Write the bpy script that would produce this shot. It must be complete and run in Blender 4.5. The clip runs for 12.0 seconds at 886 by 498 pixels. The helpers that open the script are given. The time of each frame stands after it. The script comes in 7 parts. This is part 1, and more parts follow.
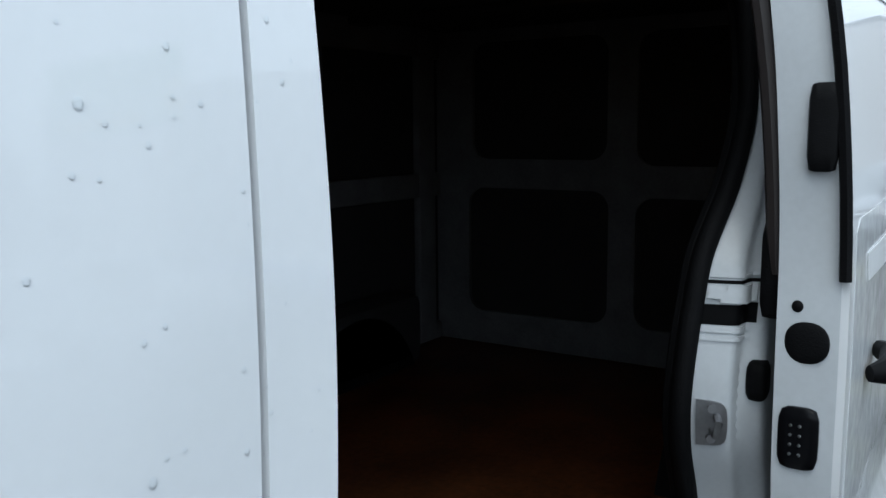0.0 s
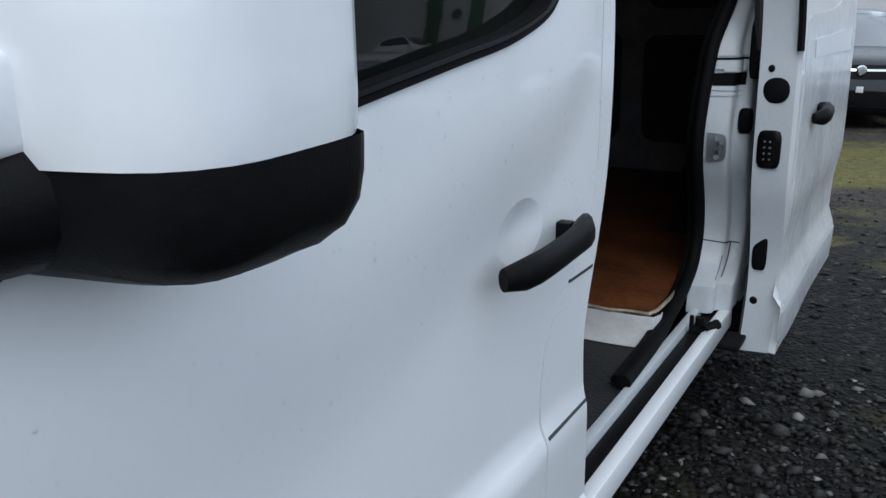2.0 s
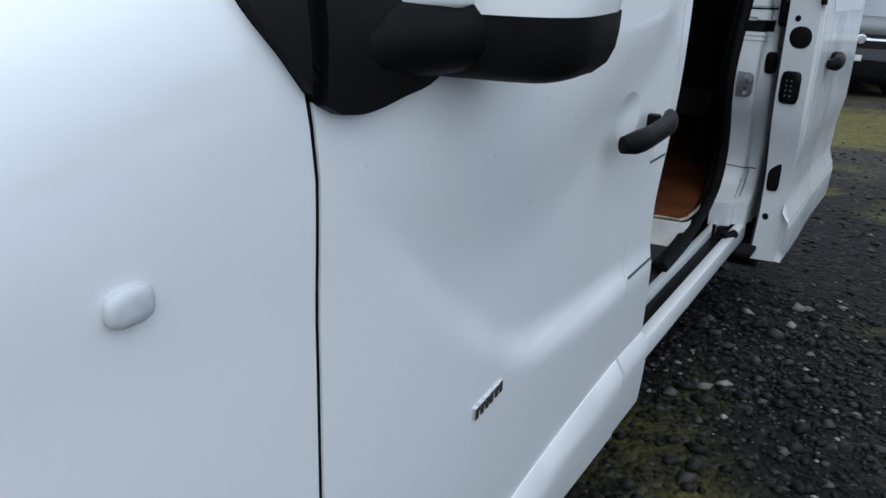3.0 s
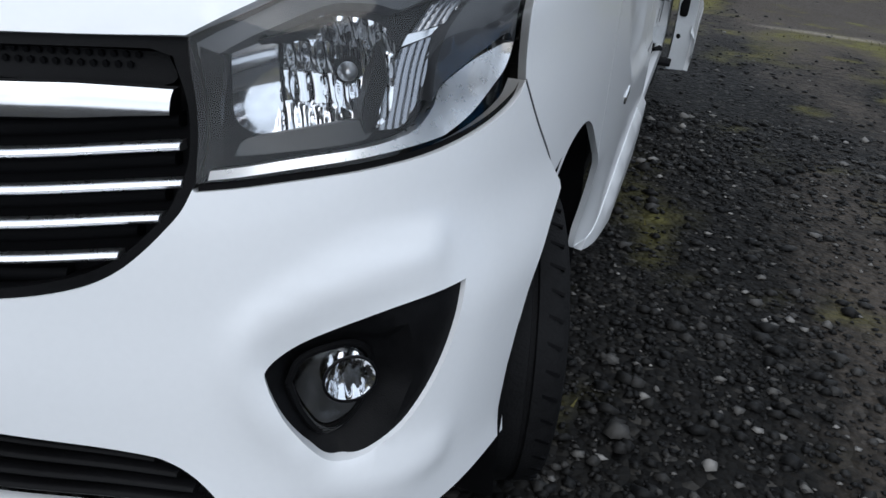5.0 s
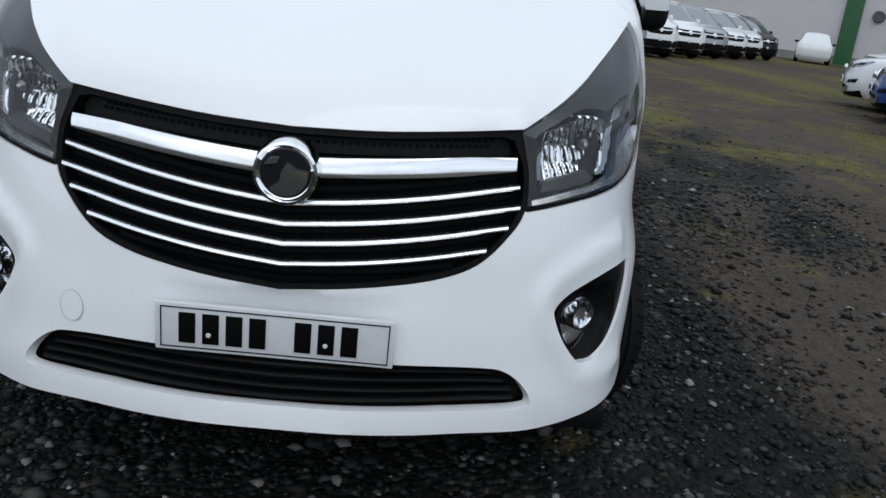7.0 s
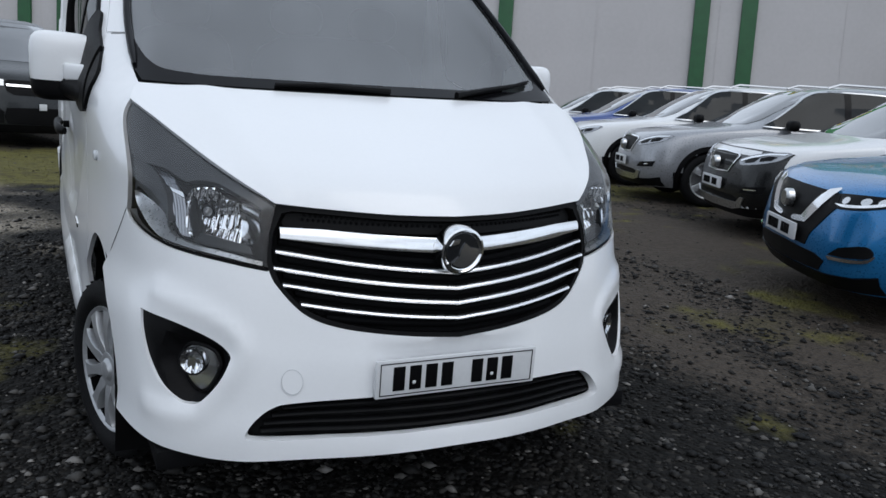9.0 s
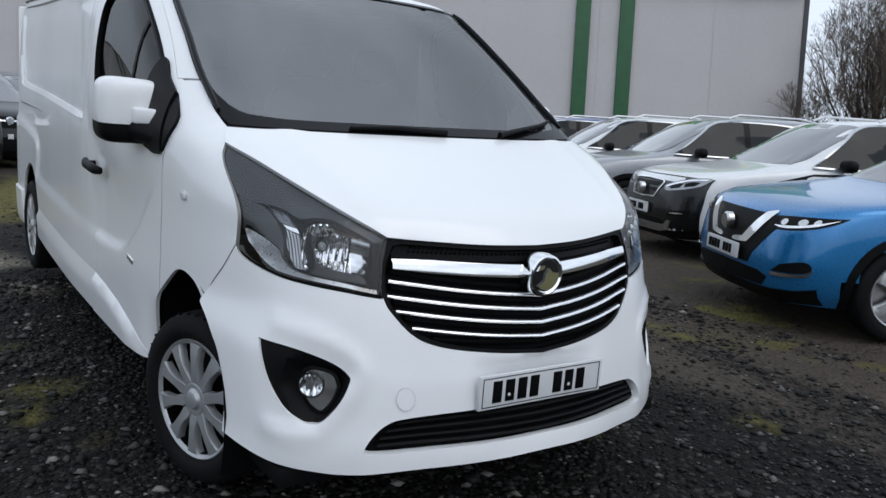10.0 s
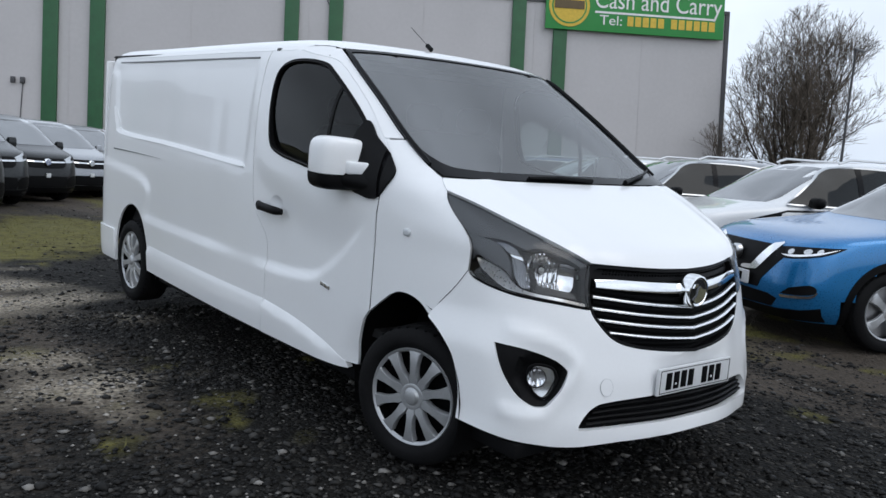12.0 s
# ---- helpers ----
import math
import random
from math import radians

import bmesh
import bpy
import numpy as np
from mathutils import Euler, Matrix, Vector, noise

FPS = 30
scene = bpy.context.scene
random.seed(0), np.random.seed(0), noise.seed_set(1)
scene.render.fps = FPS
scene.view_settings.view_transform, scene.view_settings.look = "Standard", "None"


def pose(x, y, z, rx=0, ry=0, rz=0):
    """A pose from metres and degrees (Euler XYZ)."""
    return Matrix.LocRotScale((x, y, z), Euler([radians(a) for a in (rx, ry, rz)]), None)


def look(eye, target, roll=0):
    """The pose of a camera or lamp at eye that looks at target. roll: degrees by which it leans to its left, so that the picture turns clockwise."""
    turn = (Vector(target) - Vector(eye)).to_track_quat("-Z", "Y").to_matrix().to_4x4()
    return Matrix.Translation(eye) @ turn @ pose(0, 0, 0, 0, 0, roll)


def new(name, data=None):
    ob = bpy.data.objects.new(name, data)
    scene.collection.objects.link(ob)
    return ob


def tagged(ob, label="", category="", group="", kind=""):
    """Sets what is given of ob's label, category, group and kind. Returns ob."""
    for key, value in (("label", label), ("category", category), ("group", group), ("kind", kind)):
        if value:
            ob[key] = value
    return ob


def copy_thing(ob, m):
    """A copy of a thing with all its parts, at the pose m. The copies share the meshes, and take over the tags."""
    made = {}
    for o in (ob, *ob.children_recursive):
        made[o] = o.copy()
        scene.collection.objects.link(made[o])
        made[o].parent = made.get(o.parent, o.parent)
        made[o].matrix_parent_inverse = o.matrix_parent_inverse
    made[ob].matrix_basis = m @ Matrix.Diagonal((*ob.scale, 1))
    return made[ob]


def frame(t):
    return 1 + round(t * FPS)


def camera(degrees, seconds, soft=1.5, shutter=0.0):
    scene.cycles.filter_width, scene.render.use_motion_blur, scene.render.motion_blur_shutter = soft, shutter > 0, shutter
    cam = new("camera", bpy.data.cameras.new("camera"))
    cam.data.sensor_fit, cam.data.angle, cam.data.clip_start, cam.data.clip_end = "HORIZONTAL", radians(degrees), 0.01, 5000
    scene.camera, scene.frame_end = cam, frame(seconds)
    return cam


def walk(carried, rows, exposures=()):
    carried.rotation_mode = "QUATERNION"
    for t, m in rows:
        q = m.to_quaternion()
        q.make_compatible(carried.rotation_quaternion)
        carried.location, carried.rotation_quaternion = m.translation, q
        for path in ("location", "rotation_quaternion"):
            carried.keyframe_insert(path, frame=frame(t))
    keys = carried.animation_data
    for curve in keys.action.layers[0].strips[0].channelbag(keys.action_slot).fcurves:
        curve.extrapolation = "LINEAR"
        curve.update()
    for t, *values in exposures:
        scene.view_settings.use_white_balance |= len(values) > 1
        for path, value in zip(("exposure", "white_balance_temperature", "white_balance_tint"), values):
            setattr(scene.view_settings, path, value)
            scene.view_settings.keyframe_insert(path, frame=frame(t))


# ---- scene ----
cam = camera(55.7, 12.0)
PATH = [
    (0, (1.24, 1.184, 1.437), (0.171, 2.851, 1.159), -0.5),
    (0.5, (1.337, 0.967, 1.41), (0.268, 2.639, 1.152), 0.3),
    (1, (1.387, 0.748, 1.397), (0.363, 2.426, 1.024), 0.5),
    (1.5, (1.405, 0.45, 1.369), (0.469, 2.157, 0.909), -1.0),
    (2, (1.408, 0.202, 1.329), (0.425, 1.853, 0.773), -1.1),
    (2.5, (1.468, -0.117, 1.326), (0.425, 1.474, 0.708), -0.9),
    (2.7, (1.449, -0.192, 1.318), (0.447, 1.418, 0.682), 0.3),
    (4.3, (1.246, -1.118, 1.279), (0.573, 0.552, 0.406), 6.4),
    (4.5, (1.183, -1.219, 1.248), (0.632, 0.479, 0.346), 5.3),
    (4.8, (1.110, -1.378, 1.266), (0.594, 0.316, 0.345), 5.1),
    (5, (1.085, -1.491, 1.252), (0.617, 0.238, 0.367), 5.3),
    (5.5, (0.974, -1.789, 1.305), (0.564, -0.019, 0.470), 5.1),
    (6, (0.749, -2.024, 1.315), (0.547, -0.199, 0.520), 5.8),
    (6.5, (0.529, -2.254, 1.344), (0.465, -0.396, 0.609), 6.5),
    (7, (0.267, -2.49, 1.384), (0.354, -0.611, 0.704), 6.5),
    (7.2, (0.128, -2.563, 1.399), (0.329, -0.681, 0.751), 6.8),
    (8.8, (-0.987, -2.858, 1.439), (-0.18, -1.095, 0.949), 4.0),
    (9, (-1.12, -2.858, 1.453), (-0.236, -1.123, 0.997), 4.5),
    (9.5, (-1.469, -2.869, 1.46), (-0.472, -1.203, 0.98), 4.5),
    (10, (-1.803, -2.78, 1.467), (-0.681, -1.167, 1.094), 4.5),
    (10.5, (-2.122, -2.763, 1.47), (-0.944, -1.18, 1.143), 5.3),
    (11, (-2.483, -2.795, 1.489), (-1.298, -1.216, 1.169), 5.4),
    (11.5, (-2.812, -2.762, 1.485), (-1.536, -1.257, 1.16), 4.7),
    (12, (-3.083, -2.78, 1.481), (-1.815, -1.258, 1.205), 4.7),
]
walk(cam, [(t, look(eye, target, roll)) for t, eye, target, roll in PATH],
     [(0, .70, 6250, 4), (.6, .85, 6300, 5), (1.0, .95, 6500, 10), (1.5, .98, 6500, 10), (2.0, .52, 6250, 8), (2.5, .45, 6200, 7), (4.5, .25, 6350, 9), (5.5, .28, 6450, 10),
      (7.0, .02, 6500, 9), (9.0, -.03, 6450, 10), (10.5, .10, 6500, 10), (12, .13, 6500, 10)])

# ---- light ----
world = bpy.data.worlds.new("overcast_sky")
scene.world = world
world.use_nodes = True
wn, wl = world.node_tree.nodes, world.node_tree.links
sky = wn.new("ShaderNodeTexSky")
sky.sky_type, sky.sun_disc, sky.sun_elevation, sky.sun_rotation = "NISHITA", False, radians(38), radians(200)
sky.air_density, sky.dust_density = 1.0, 3.0
wash = wn.new("ShaderNodeHueSaturation")
wash.inputs["Saturation"].default_value = 0.25
wl.new(sky.outputs[0], wash.inputs["Color"])
cloud = wn.new("ShaderNodeMixRGB")
cloud.inputs[0].default_value = 0.8
cloud.inputs[2].default_value = (6.7, 7.6, 8.9, 1)
wl.new(wash.outputs[0], cloud.inputs[1])
drift = wn.new("ShaderNodeTexNoise")
drift.inputs["Scale"].default_value, drift.inputs["Detail"].default_value = 2.2, 5
heading = wn.new("ShaderNodeTexCoord")
wl.new(heading.outputs["Generated"], drift.inputs["Vector"])
depth = wn.new("ShaderNodeMapRange")
depth.inputs["From Min"].default_value, depth.inputs["From Max"].default_value = .32, .68
depth.inputs["To Min"].default_value, depth.inputs["To Max"].default_value = .74, 1.26
wl.new(drift.outputs["Fac"], depth.inputs["Value"])
veil = wn.new("ShaderNodeVectorMath")
veil.operation = "MULTIPLY"
wl.new(cloud.outputs[0], veil.inputs[0])
wl.new(depth.outputs[0], veil.inputs[1])
wl.new(veil.outputs[0], wn["Background"].inputs["Color"])
wn["Background"].inputs["Strength"].default_value = 0.125
sun = new("sun", bpy.data.lights.new("sun", "SUN"))
sun.data.energy, sun.data.angle, sun.data.color = 0.5, radians(35), (1.0, 0.97, 0.93)
sun.matrix_world = look((0, 0, 30), (-9, 16, 0))


# ---- materials ----
def mat(name, color, rough=0.5, metal=0.0, vary=0.12, scale=6.0, fine=90.0, bump=0.0, bump_scale=60.0, coat=0.0, spec=0.5, tint=None, rough_vary=0.1):
    m = bpy.data.materials.new(name)
    m.use_nodes = True
    n, l = m.node_tree.nodes, m.node_tree.links
    b = n["Principled BSDF"]
    tc = n.new("ShaderNodeTexCoord")
    big, small = n.new("ShaderNodeTexNoise"), n.new("ShaderNodeTexNoise")
    big.inputs["Scale"].default_value, small.inputs["Scale"].default_value = scale, fine
    big.inputs["Detail"].default_value, small.inputs["Detail"].default_value = 5, 3
    for q in (big, small):
        l.new(tc.outputs["Object"], q.inputs["Vector"])
    add = n.new("ShaderNodeMath")
    add.operation = "ADD"
    half = n.new("ShaderNodeMath")
    half.operation = "MULTIPLY"
    half.inputs[1].default_value = 0.6
    l.new(small.outputs["Fac"], half.inputs[0])
    l.new(big.outputs["Fac"], add.inputs[0])
    l.new(half.outputs[0], add.inputs[1])
    ramp = n.new("ShaderNodeMapRange")
    ramp.inputs["From Min"].default_value, ramp.inputs["From Max"].default_value = 0.55, 1.05
    l.new(add.outputs[0], ramp.inputs["Value"])
    mix = n.new("ShaderNodeMixRGB")
    lo = tuple(c * (1 - vary) for c in color[:3])
    hi = tint or tuple(min(1, c * (1 + vary)) for c in color[:3])
    mix.inputs[1].default_value, mix.inputs[2].default_value = (*lo, 1), (*hi, 1)
    l.new(ramp.outputs[0], mix.inputs[0])
    l.new(mix.outputs[0], b.inputs["Base Color"])
    rr = n.new("ShaderNodeMapRange")
    rr.inputs["To Min"].default_value, rr.inputs["To Max"].default_value = max(0.02, rough * (1 - rough_vary)), min(1, rough * (1 + rough_vary))
    l.new(small.outputs["Fac"], rr.inputs["Value"])
    l.new(rr.outputs[0], b.inputs["Roughness"])
    b.inputs["Metallic"].default_value, b.inputs["Coat Weight"].default_value = metal, coat
    b.inputs["Coat Roughness"].default_value = 0.04
    b.inputs["Specular IOR Level"].default_value = spec
    if bump:
        bn, tx = n.new("ShaderNodeBump"), n.new("ShaderNodeTexNoise")
        tx.inputs["Scale"].default_value, tx.inputs["Detail"].default_value = bump_scale, 4
        l.new(tc.outputs["Object"], tx.inputs["Vector"])
        l.new(tx.outputs["Fac"], bn.inputs["Height"])
        bn.inputs["Strength"].default_value, bn.inputs["Distance"].default_value = bump, 0.01
        l.new(bn.outputs[0], b.inputs["Normal"])
    return m


def glass(name, tint, rough=0.0, gloss_ior=1.5):
    m = bpy.data.materials.new(name)
    m.use_nodes = True
    n, l = m.node_tree.nodes, m.node_tree.links
    n.remove(n["Principled BSDF"])
    clear, shine, mixer, fres = n.new("ShaderNodeBsdfTransparent"), n.new("ShaderNodeBsdfGlossy"), n.new("ShaderNodeMixShader"), n.new("ShaderNodeFresnel")
    clear.inputs["Color"].default_value = (*tint, 1)
    shine.inputs["Roughness"].default_value, fres.inputs["IOR"].default_value = rough, gloss_ior
    l.new(fres.outputs[0], mixer.inputs[0])
    l.new(clear.outputs[0], mixer.inputs[1])
    l.new(shine.outputs[0], mixer.inputs[2])
    l.new(mixer.outputs[0], n["Material Output"].inputs["Surface"])
    return m


WHITE = mat("white_paint", (0.80, 0.81, 0.82), 0.30, vary=0.015, scale=1.5, coat=0.6, rough_vary=0.05)
# the body's white again, darkened to carry the shade of the door opening
SHADEWHITE = mat("white_paint_shaded", (0.53, 0.55, 0.565), 0.4, vary=0.05, scale=5, coat=0.2)
BLACK = mat("black_plastic", (0.005, 0.005, 0.0055), 0.45, vary=0.3, bump=0.12, bump_scale=500, spec=0.09)
GLOSSBLACK = mat("gloss_black_plastic", (0.005, 0.005, 0.006), 0.18, vary=0.2, spec=0.12)
RUBBER = mat("black_rubber", (0.004, 0.004, 0.0045), 0.65, vary=0.3, bump=0.2, bump_scale=300, spec=0.10)
TYRE = mat("tyre_rubber", (0.008, 0.008, 0.0085), 0.75, vary=0.35, bump=0.3, bump_scale=180, spec=0.10)
CHROME = mat("chrome", (0.86, 0.87, 0.88), 0.09, 1.0, vary=0.03)
DULLCHROME = mat("satin_chrome", (0.62, 0.63, 0.64), 0.28, 1.0, vary=0.05)
SILVERTRIM = mat("silver_wheel_paint", (0.42, 0.43, 0.44), 0.35, 0.55, vary=0.08, scale=20)
STEEL = mat("bare_steel", (0.35, 0.35, 0.36), 0.4, 0.9, vary=0.15)
LAMPBLACK = mat("lamp_housing_grey", (0.045, 0.048, 0.052), 0.35, vary=0.15)
SLATCHROME = mat("grille_slat_chrome", (.92, .93, .94), .28, 1.0, vary=.04)
LAMPHOOD = mat("lamp_hood_grey", (.075, .079, .086), 0.25, vary=0.08, spec=.5)
LAMPDARK = mat("lamp_housing_black", (0.006, 0.006, 0.007), 0.35, vary=0.2, spec=0.12)
PLY = mat("stained_plywood", (0.040, 0.016, 0.008), 0.38, vary=0.75, scale=3.5, fine=60, bump=0.2, bump_scale=40, tint=(0.17, 0.055, 0.020), spec=.4)
# near-black so that the load space falls into shade quickly
LINING = mat("shade_dark_lining", (0.013, 0.013, 0.014), 0.8, vary=0.3, scale=9)
CABGREY = mat("cab_plastic_grey", (0.03, 0.032, 0.035), 0.6, vary=0.2)
SEATCLOTH = mat("seat_cloth", (0.025, 0.026, 0.03), 0.9, vary=0.3)
PLATE = mat("plate_white", (0.62, 0.63, 0.64), 0.35, vary=0.05, scale=12)
INK = mat("plate_black_ink", (0.003, 0.003, 0.0035), 0.6, spec=0.06)
BADGEDARK = mat("badge_dark", (0.03, 0.032, 0.036), 0.15, 0.6)
FILM = mat("protective_film", (0.72, 0.735, 0.745), 0.14, vary=0.08, scale=5, fine=30, bump=0.22, bump_scale=11, rough_vary=0.5)
TAPE = mat("white_tape", (0.78, 0.79, 0.8), 0.35, vary=0.05)
LENS = glass("lamp_lens_glass", (0.93, 0.94, 0.95), gloss_ior=1.52)
SMOKED = mat("smoked_lamp_mirror", (.30, .31, .33), .22, 1.0, vary=.08)
MIRRORED = mat("polished_lamp_mirror", (.90, .91, .93), .07, 1.0, vary=.03)
SCREEN = glass("windscreen_glass", (0.74, 0.80, 0.80), gloss_ior=3.3)
SIDEGLASS = glass("side_window_glass", (0.44, 0.50, 0.49), gloss_ior=1.36)


# ---- mesh tools ----
def mesh_ob(name, verts, faces, material, parent=None, label="", smooth=True):
    me = bpy.data.meshes.new(name)
    me.from_pydata([tuple(map(float, v)) for v in verts], [], [tuple(int(i) for i in f) for f in faces])
    me.validate()
    bm = bmesh.new()
    bm.from_mesh(me)
    bmesh.ops.recalc_face_normals(bm, faces=bm.faces)
    bm.to_mesh(me)
    bm.free()
    if smooth:
        me.polygons.foreach_set("use_smooth", [True] * len(me.polygons))
        me.set_sharp_from_angle(angle=radians(38))
    me.materials.append(material)
    ob = new(name, me)
    if parent is not None:
        ob.parent = parent
    if label:
        tagged(ob, label)
    return ob


def part(name, bm, material, parent, label="", smooth=True):
    """Links a bmesh as one mesh object under a thing or a part."""
    bmesh.ops.recalc_face_normals(bm, faces=bm.faces)
    me = bpy.data.meshes.new(name)
    bm.to_mesh(me)
    bm.free()
    if smooth:
        me.polygons.foreach_set("use_smooth", [True] * len(me.polygons))
        me.set_sharp_from_angle(angle=radians(38))
    me.materials.append(material)
    ob = new(name, me)
    ob.parent = parent
    if label:
        tagged(ob, label)
    return ob


def empty(name, label, category, group="", kind="", at=None):
    ob = new(name)
    ob.empty_display_size = 0.1
    if at is not None:
        ob.matrix_world = at
    return tagged(ob, label, category, group, kind)


def box(bm, x0, x1, y0, y1, z0, z1, bevel=0.0):
    r = bmesh.ops.create_cube(bm, size=1)
    for v in r["verts"]:
        v.co = Vector(((x0 + x1) / 2 + v.co.x * (x1 - x0), (y0 + y1) / 2 + v.co.y * (y1 - y0), (z0 + z1) / 2 + v.co.z * (z1 - z0)))
    if bevel:
        es = list({e for v in r["verts"] for e in v.link_edges})
        bmesh.ops.bevel(bm, geom=es, offset=bevel, segments=2, affect="EDGES", profile=0.6)
    return bm


def boxes(*rows, bevel=0.0):
    bm = bmesh.new()
    for r in rows:
        box(bm, *r, bevel=bevel)
    return bm


def tube(bm, pts, radius, seg=8):
    """A round bar along points; radius may be a number or one per point."""
    pts = [Vector(p) for p in pts]
    rs = radius if isinstance(radius, (list, tuple)) else [radius] * len(pts)
    rings = []
    for i, p in enumerate(pts):
        d = (pts[min(i + 1, len(pts) - 1)] - pts[max(i - 1, 0)]).normalized()
        a = d.orthogonal().normalized() if i == 0 else (rings[-1][1] - d * rings[-1][1].dot(d)).normalized()
        b = d.cross(a)
        rings.append(([bm.verts.new(p + rs[i] * (a * math.cos(2 * math.pi * k / seg) + b * math.sin(2 * math.pi * k / seg))) for k in range(seg)], a))
    for (r0, _), (r1, _) in zip(rings, rings[1:]):
        for k in range(seg):
            bm.faces.new((r0[k], r0[(k + 1) % seg], r1[(k + 1) % seg], r1[k]))
    bm.faces.new(rings[0][0][::-1])
    bm.faces.new(rings[-1][0])
    return bm


def lathe(profile, seg=40, axis="x"):
    """Turns (along, radius) points round the axis."""
    bm = bmesh.new()
    rows = []
    for a, r in profile:
        row = []
        for k in range(seg):
            c, s = r * math.cos(2 * math.pi * k / seg), r * math.sin(2 * math.pi * k / seg)
            row.append(bm.verts.new((a, c, s) if axis == "x" else (c, a, s) if axis == "y" else (c, s, a)))
        rows.append(row)
    for r0, r1 in zip(rows, rows[1:]):
        for k in range(seg):
            bm.faces.new((r0[k], r0[(k + 1) % seg], r1[(k + 1) % seg], r1[k]))
    return bm


def rounded(cx, cy, cz, sx, sy, sz, power=4.0, n=20, taper=0.0):
    """A rounded block: a superellipsoid of half sizes sx, sy, sz."""
    bm = bmesh.new()
    bmesh.ops.create_uvsphere(bm, u_segments=2 * n, v_segments=n, radius=1)
    for v in bm.verts:
        c = v.co.normalized()
        k = (abs(c.x) ** power + abs(c.y) ** power + abs(c.z) ** power) ** (-1 / power)
        c *= k
        f = 1 - taper * c.z
        v.co = Vector((cx + sx * c.x * f, cy + sy * c.y * f, cz + sz * c.z))
    return bm


def curve(points, n=6):
    """A line through points; a point with a third value is a corner."""
    out, runs, run = [], [], []
    pts = list(points)
    for q in pts:
        run.append(q[:2])
        if len(q) > 2:
            runs.append(run)
            run = [q[:2]]
    runs.append(run)
    for r in runs:
        r = [np.array(q, float) for q in r]
        if len(r) == 1:
            out.append(r[0])
            continue
        for i in range(len(r) - 1):
            a, b = r[i], r[i + 1]
            pa, pb = r[i - 1] if i else 2 * a - b, r[i + 2] if i + 2 < len(r) else 2 * b - a
            for k in range(n):
                t = k / n
                out.append(0.5 * (2 * a + (b - pa) * t + (2 * pa - 5 * a + 4 * b - pb) * t * t + (3 * a - pa - 3 * b + pb) * t ** 3))
    out.append(np.array(pts[-1][:2], float))
    keep = [out[0]]
    for q in out[1:]:
        if np.hypot(*(q - keep[-1])) > 1e-4:
            keep.append(q)
    return keep


def inside(poly, pts):
    poly, pts = np.asarray(poly), np.asarray(pts)
    x, y = pts[:, 0][:, None], pts[:, 1][:, None]
    a, b = poly, np.roll(poly, -1, 0)
    with np.errstate(divide="ignore", invalid="ignore"):
        hit = ((a[:, 1] > y) != (b[:, 1] > y)) & (x < (b[:, 0] - a[:, 0]) * (y - a[:, 1]) / (b[:, 1] - a[:, 1]) + a[:, 0])
    return hit.sum(1) % 2 == 1


def from_line(poly, pts, closed=True):
    poly, pts = np.asarray(poly, float), np.asarray(pts, float)
    a = poly if closed else poly[:-1]
    b = np.roll(poly, -1, 0) if closed else poly[1:]
    d = b - a
    t = np.clip(((pts[:, None] - a) * d).sum(-1) / np.maximum((d * d).sum(-1), 1e-12), 0, 1)
    return np.sqrt((((a + t[..., None] * d) - pts[:, None]) ** 2).sum(-1)).min(1)


def dense(poly, step):
    out = []
    for a, b in zip(poly, poly[1:] + poly[:1]):
        a, b = np.asarray(a, float), np.asarray(b, float)
        k = max(1, int(math.ceil(np.hypot(*(b - a)) / step)))
        out += [a + (b - a) * i / k for i in range(k)]
    return out


def sheet(outline, holes=(), step=0.04):
    """Triangles that fill an outline, less its holes: places (n, 2) and index triples."""
    from mathutils import geometry
    loops = [dense(list(q), step) for q in (outline, *holes)]
    pts, edges = [], []
    for loop in loops:
        k = len(pts)
        pts += loop
        edges += [(k + i, k + (i + 1) % len(loop)) for i in range(len(loop))]
    o = np.array(loops[0])
    (x0, y0), (x1, y1) = o.min(0), o.max(0)
    gx, gy = np.meshgrid(np.arange(x0 + step / 2, x1, step), np.arange(y0 + step / 2, y1, step * 0.9))
    gx[1::2] += step / 2
    g = np.stack([gx.ravel(), gy.ravel()], 1)
    if len(g):
        ok = inside(o, g)
        for loop in loops:
            ok &= from_line(loop, g) > step * 0.5
        for loop in loops[1:]:
            ok &= ~inside(loop, g)
        pts += list(g[ok])
    v, _, f, *_ = geometry.delaunay_2d_cdt([Vector((float(a), float(b))) for a, b in pts], edges, [], 0, 1e-6)
    v = np.array([(q.x, q.y) for q in v])
    f = np.array([t for t in f if len(t) == 3])
    mid = v[f].mean(1)
    ok = inside(o, mid)
    for loop in loops[1:]:
        ok &= ~inside(loop, mid)
    f = f[ok]
    a, b, c = v[f[:, 0]], v[f[:, 1]], v[f[:, 2]]
    area = np.abs((b[:, 0] - a[:, 0]) * (c[:, 1] - a[:, 1]) - (b[:, 1] - a[:, 1]) * (c[:, 0] - a[:, 0]))
    return v, f[area > 1e-10]


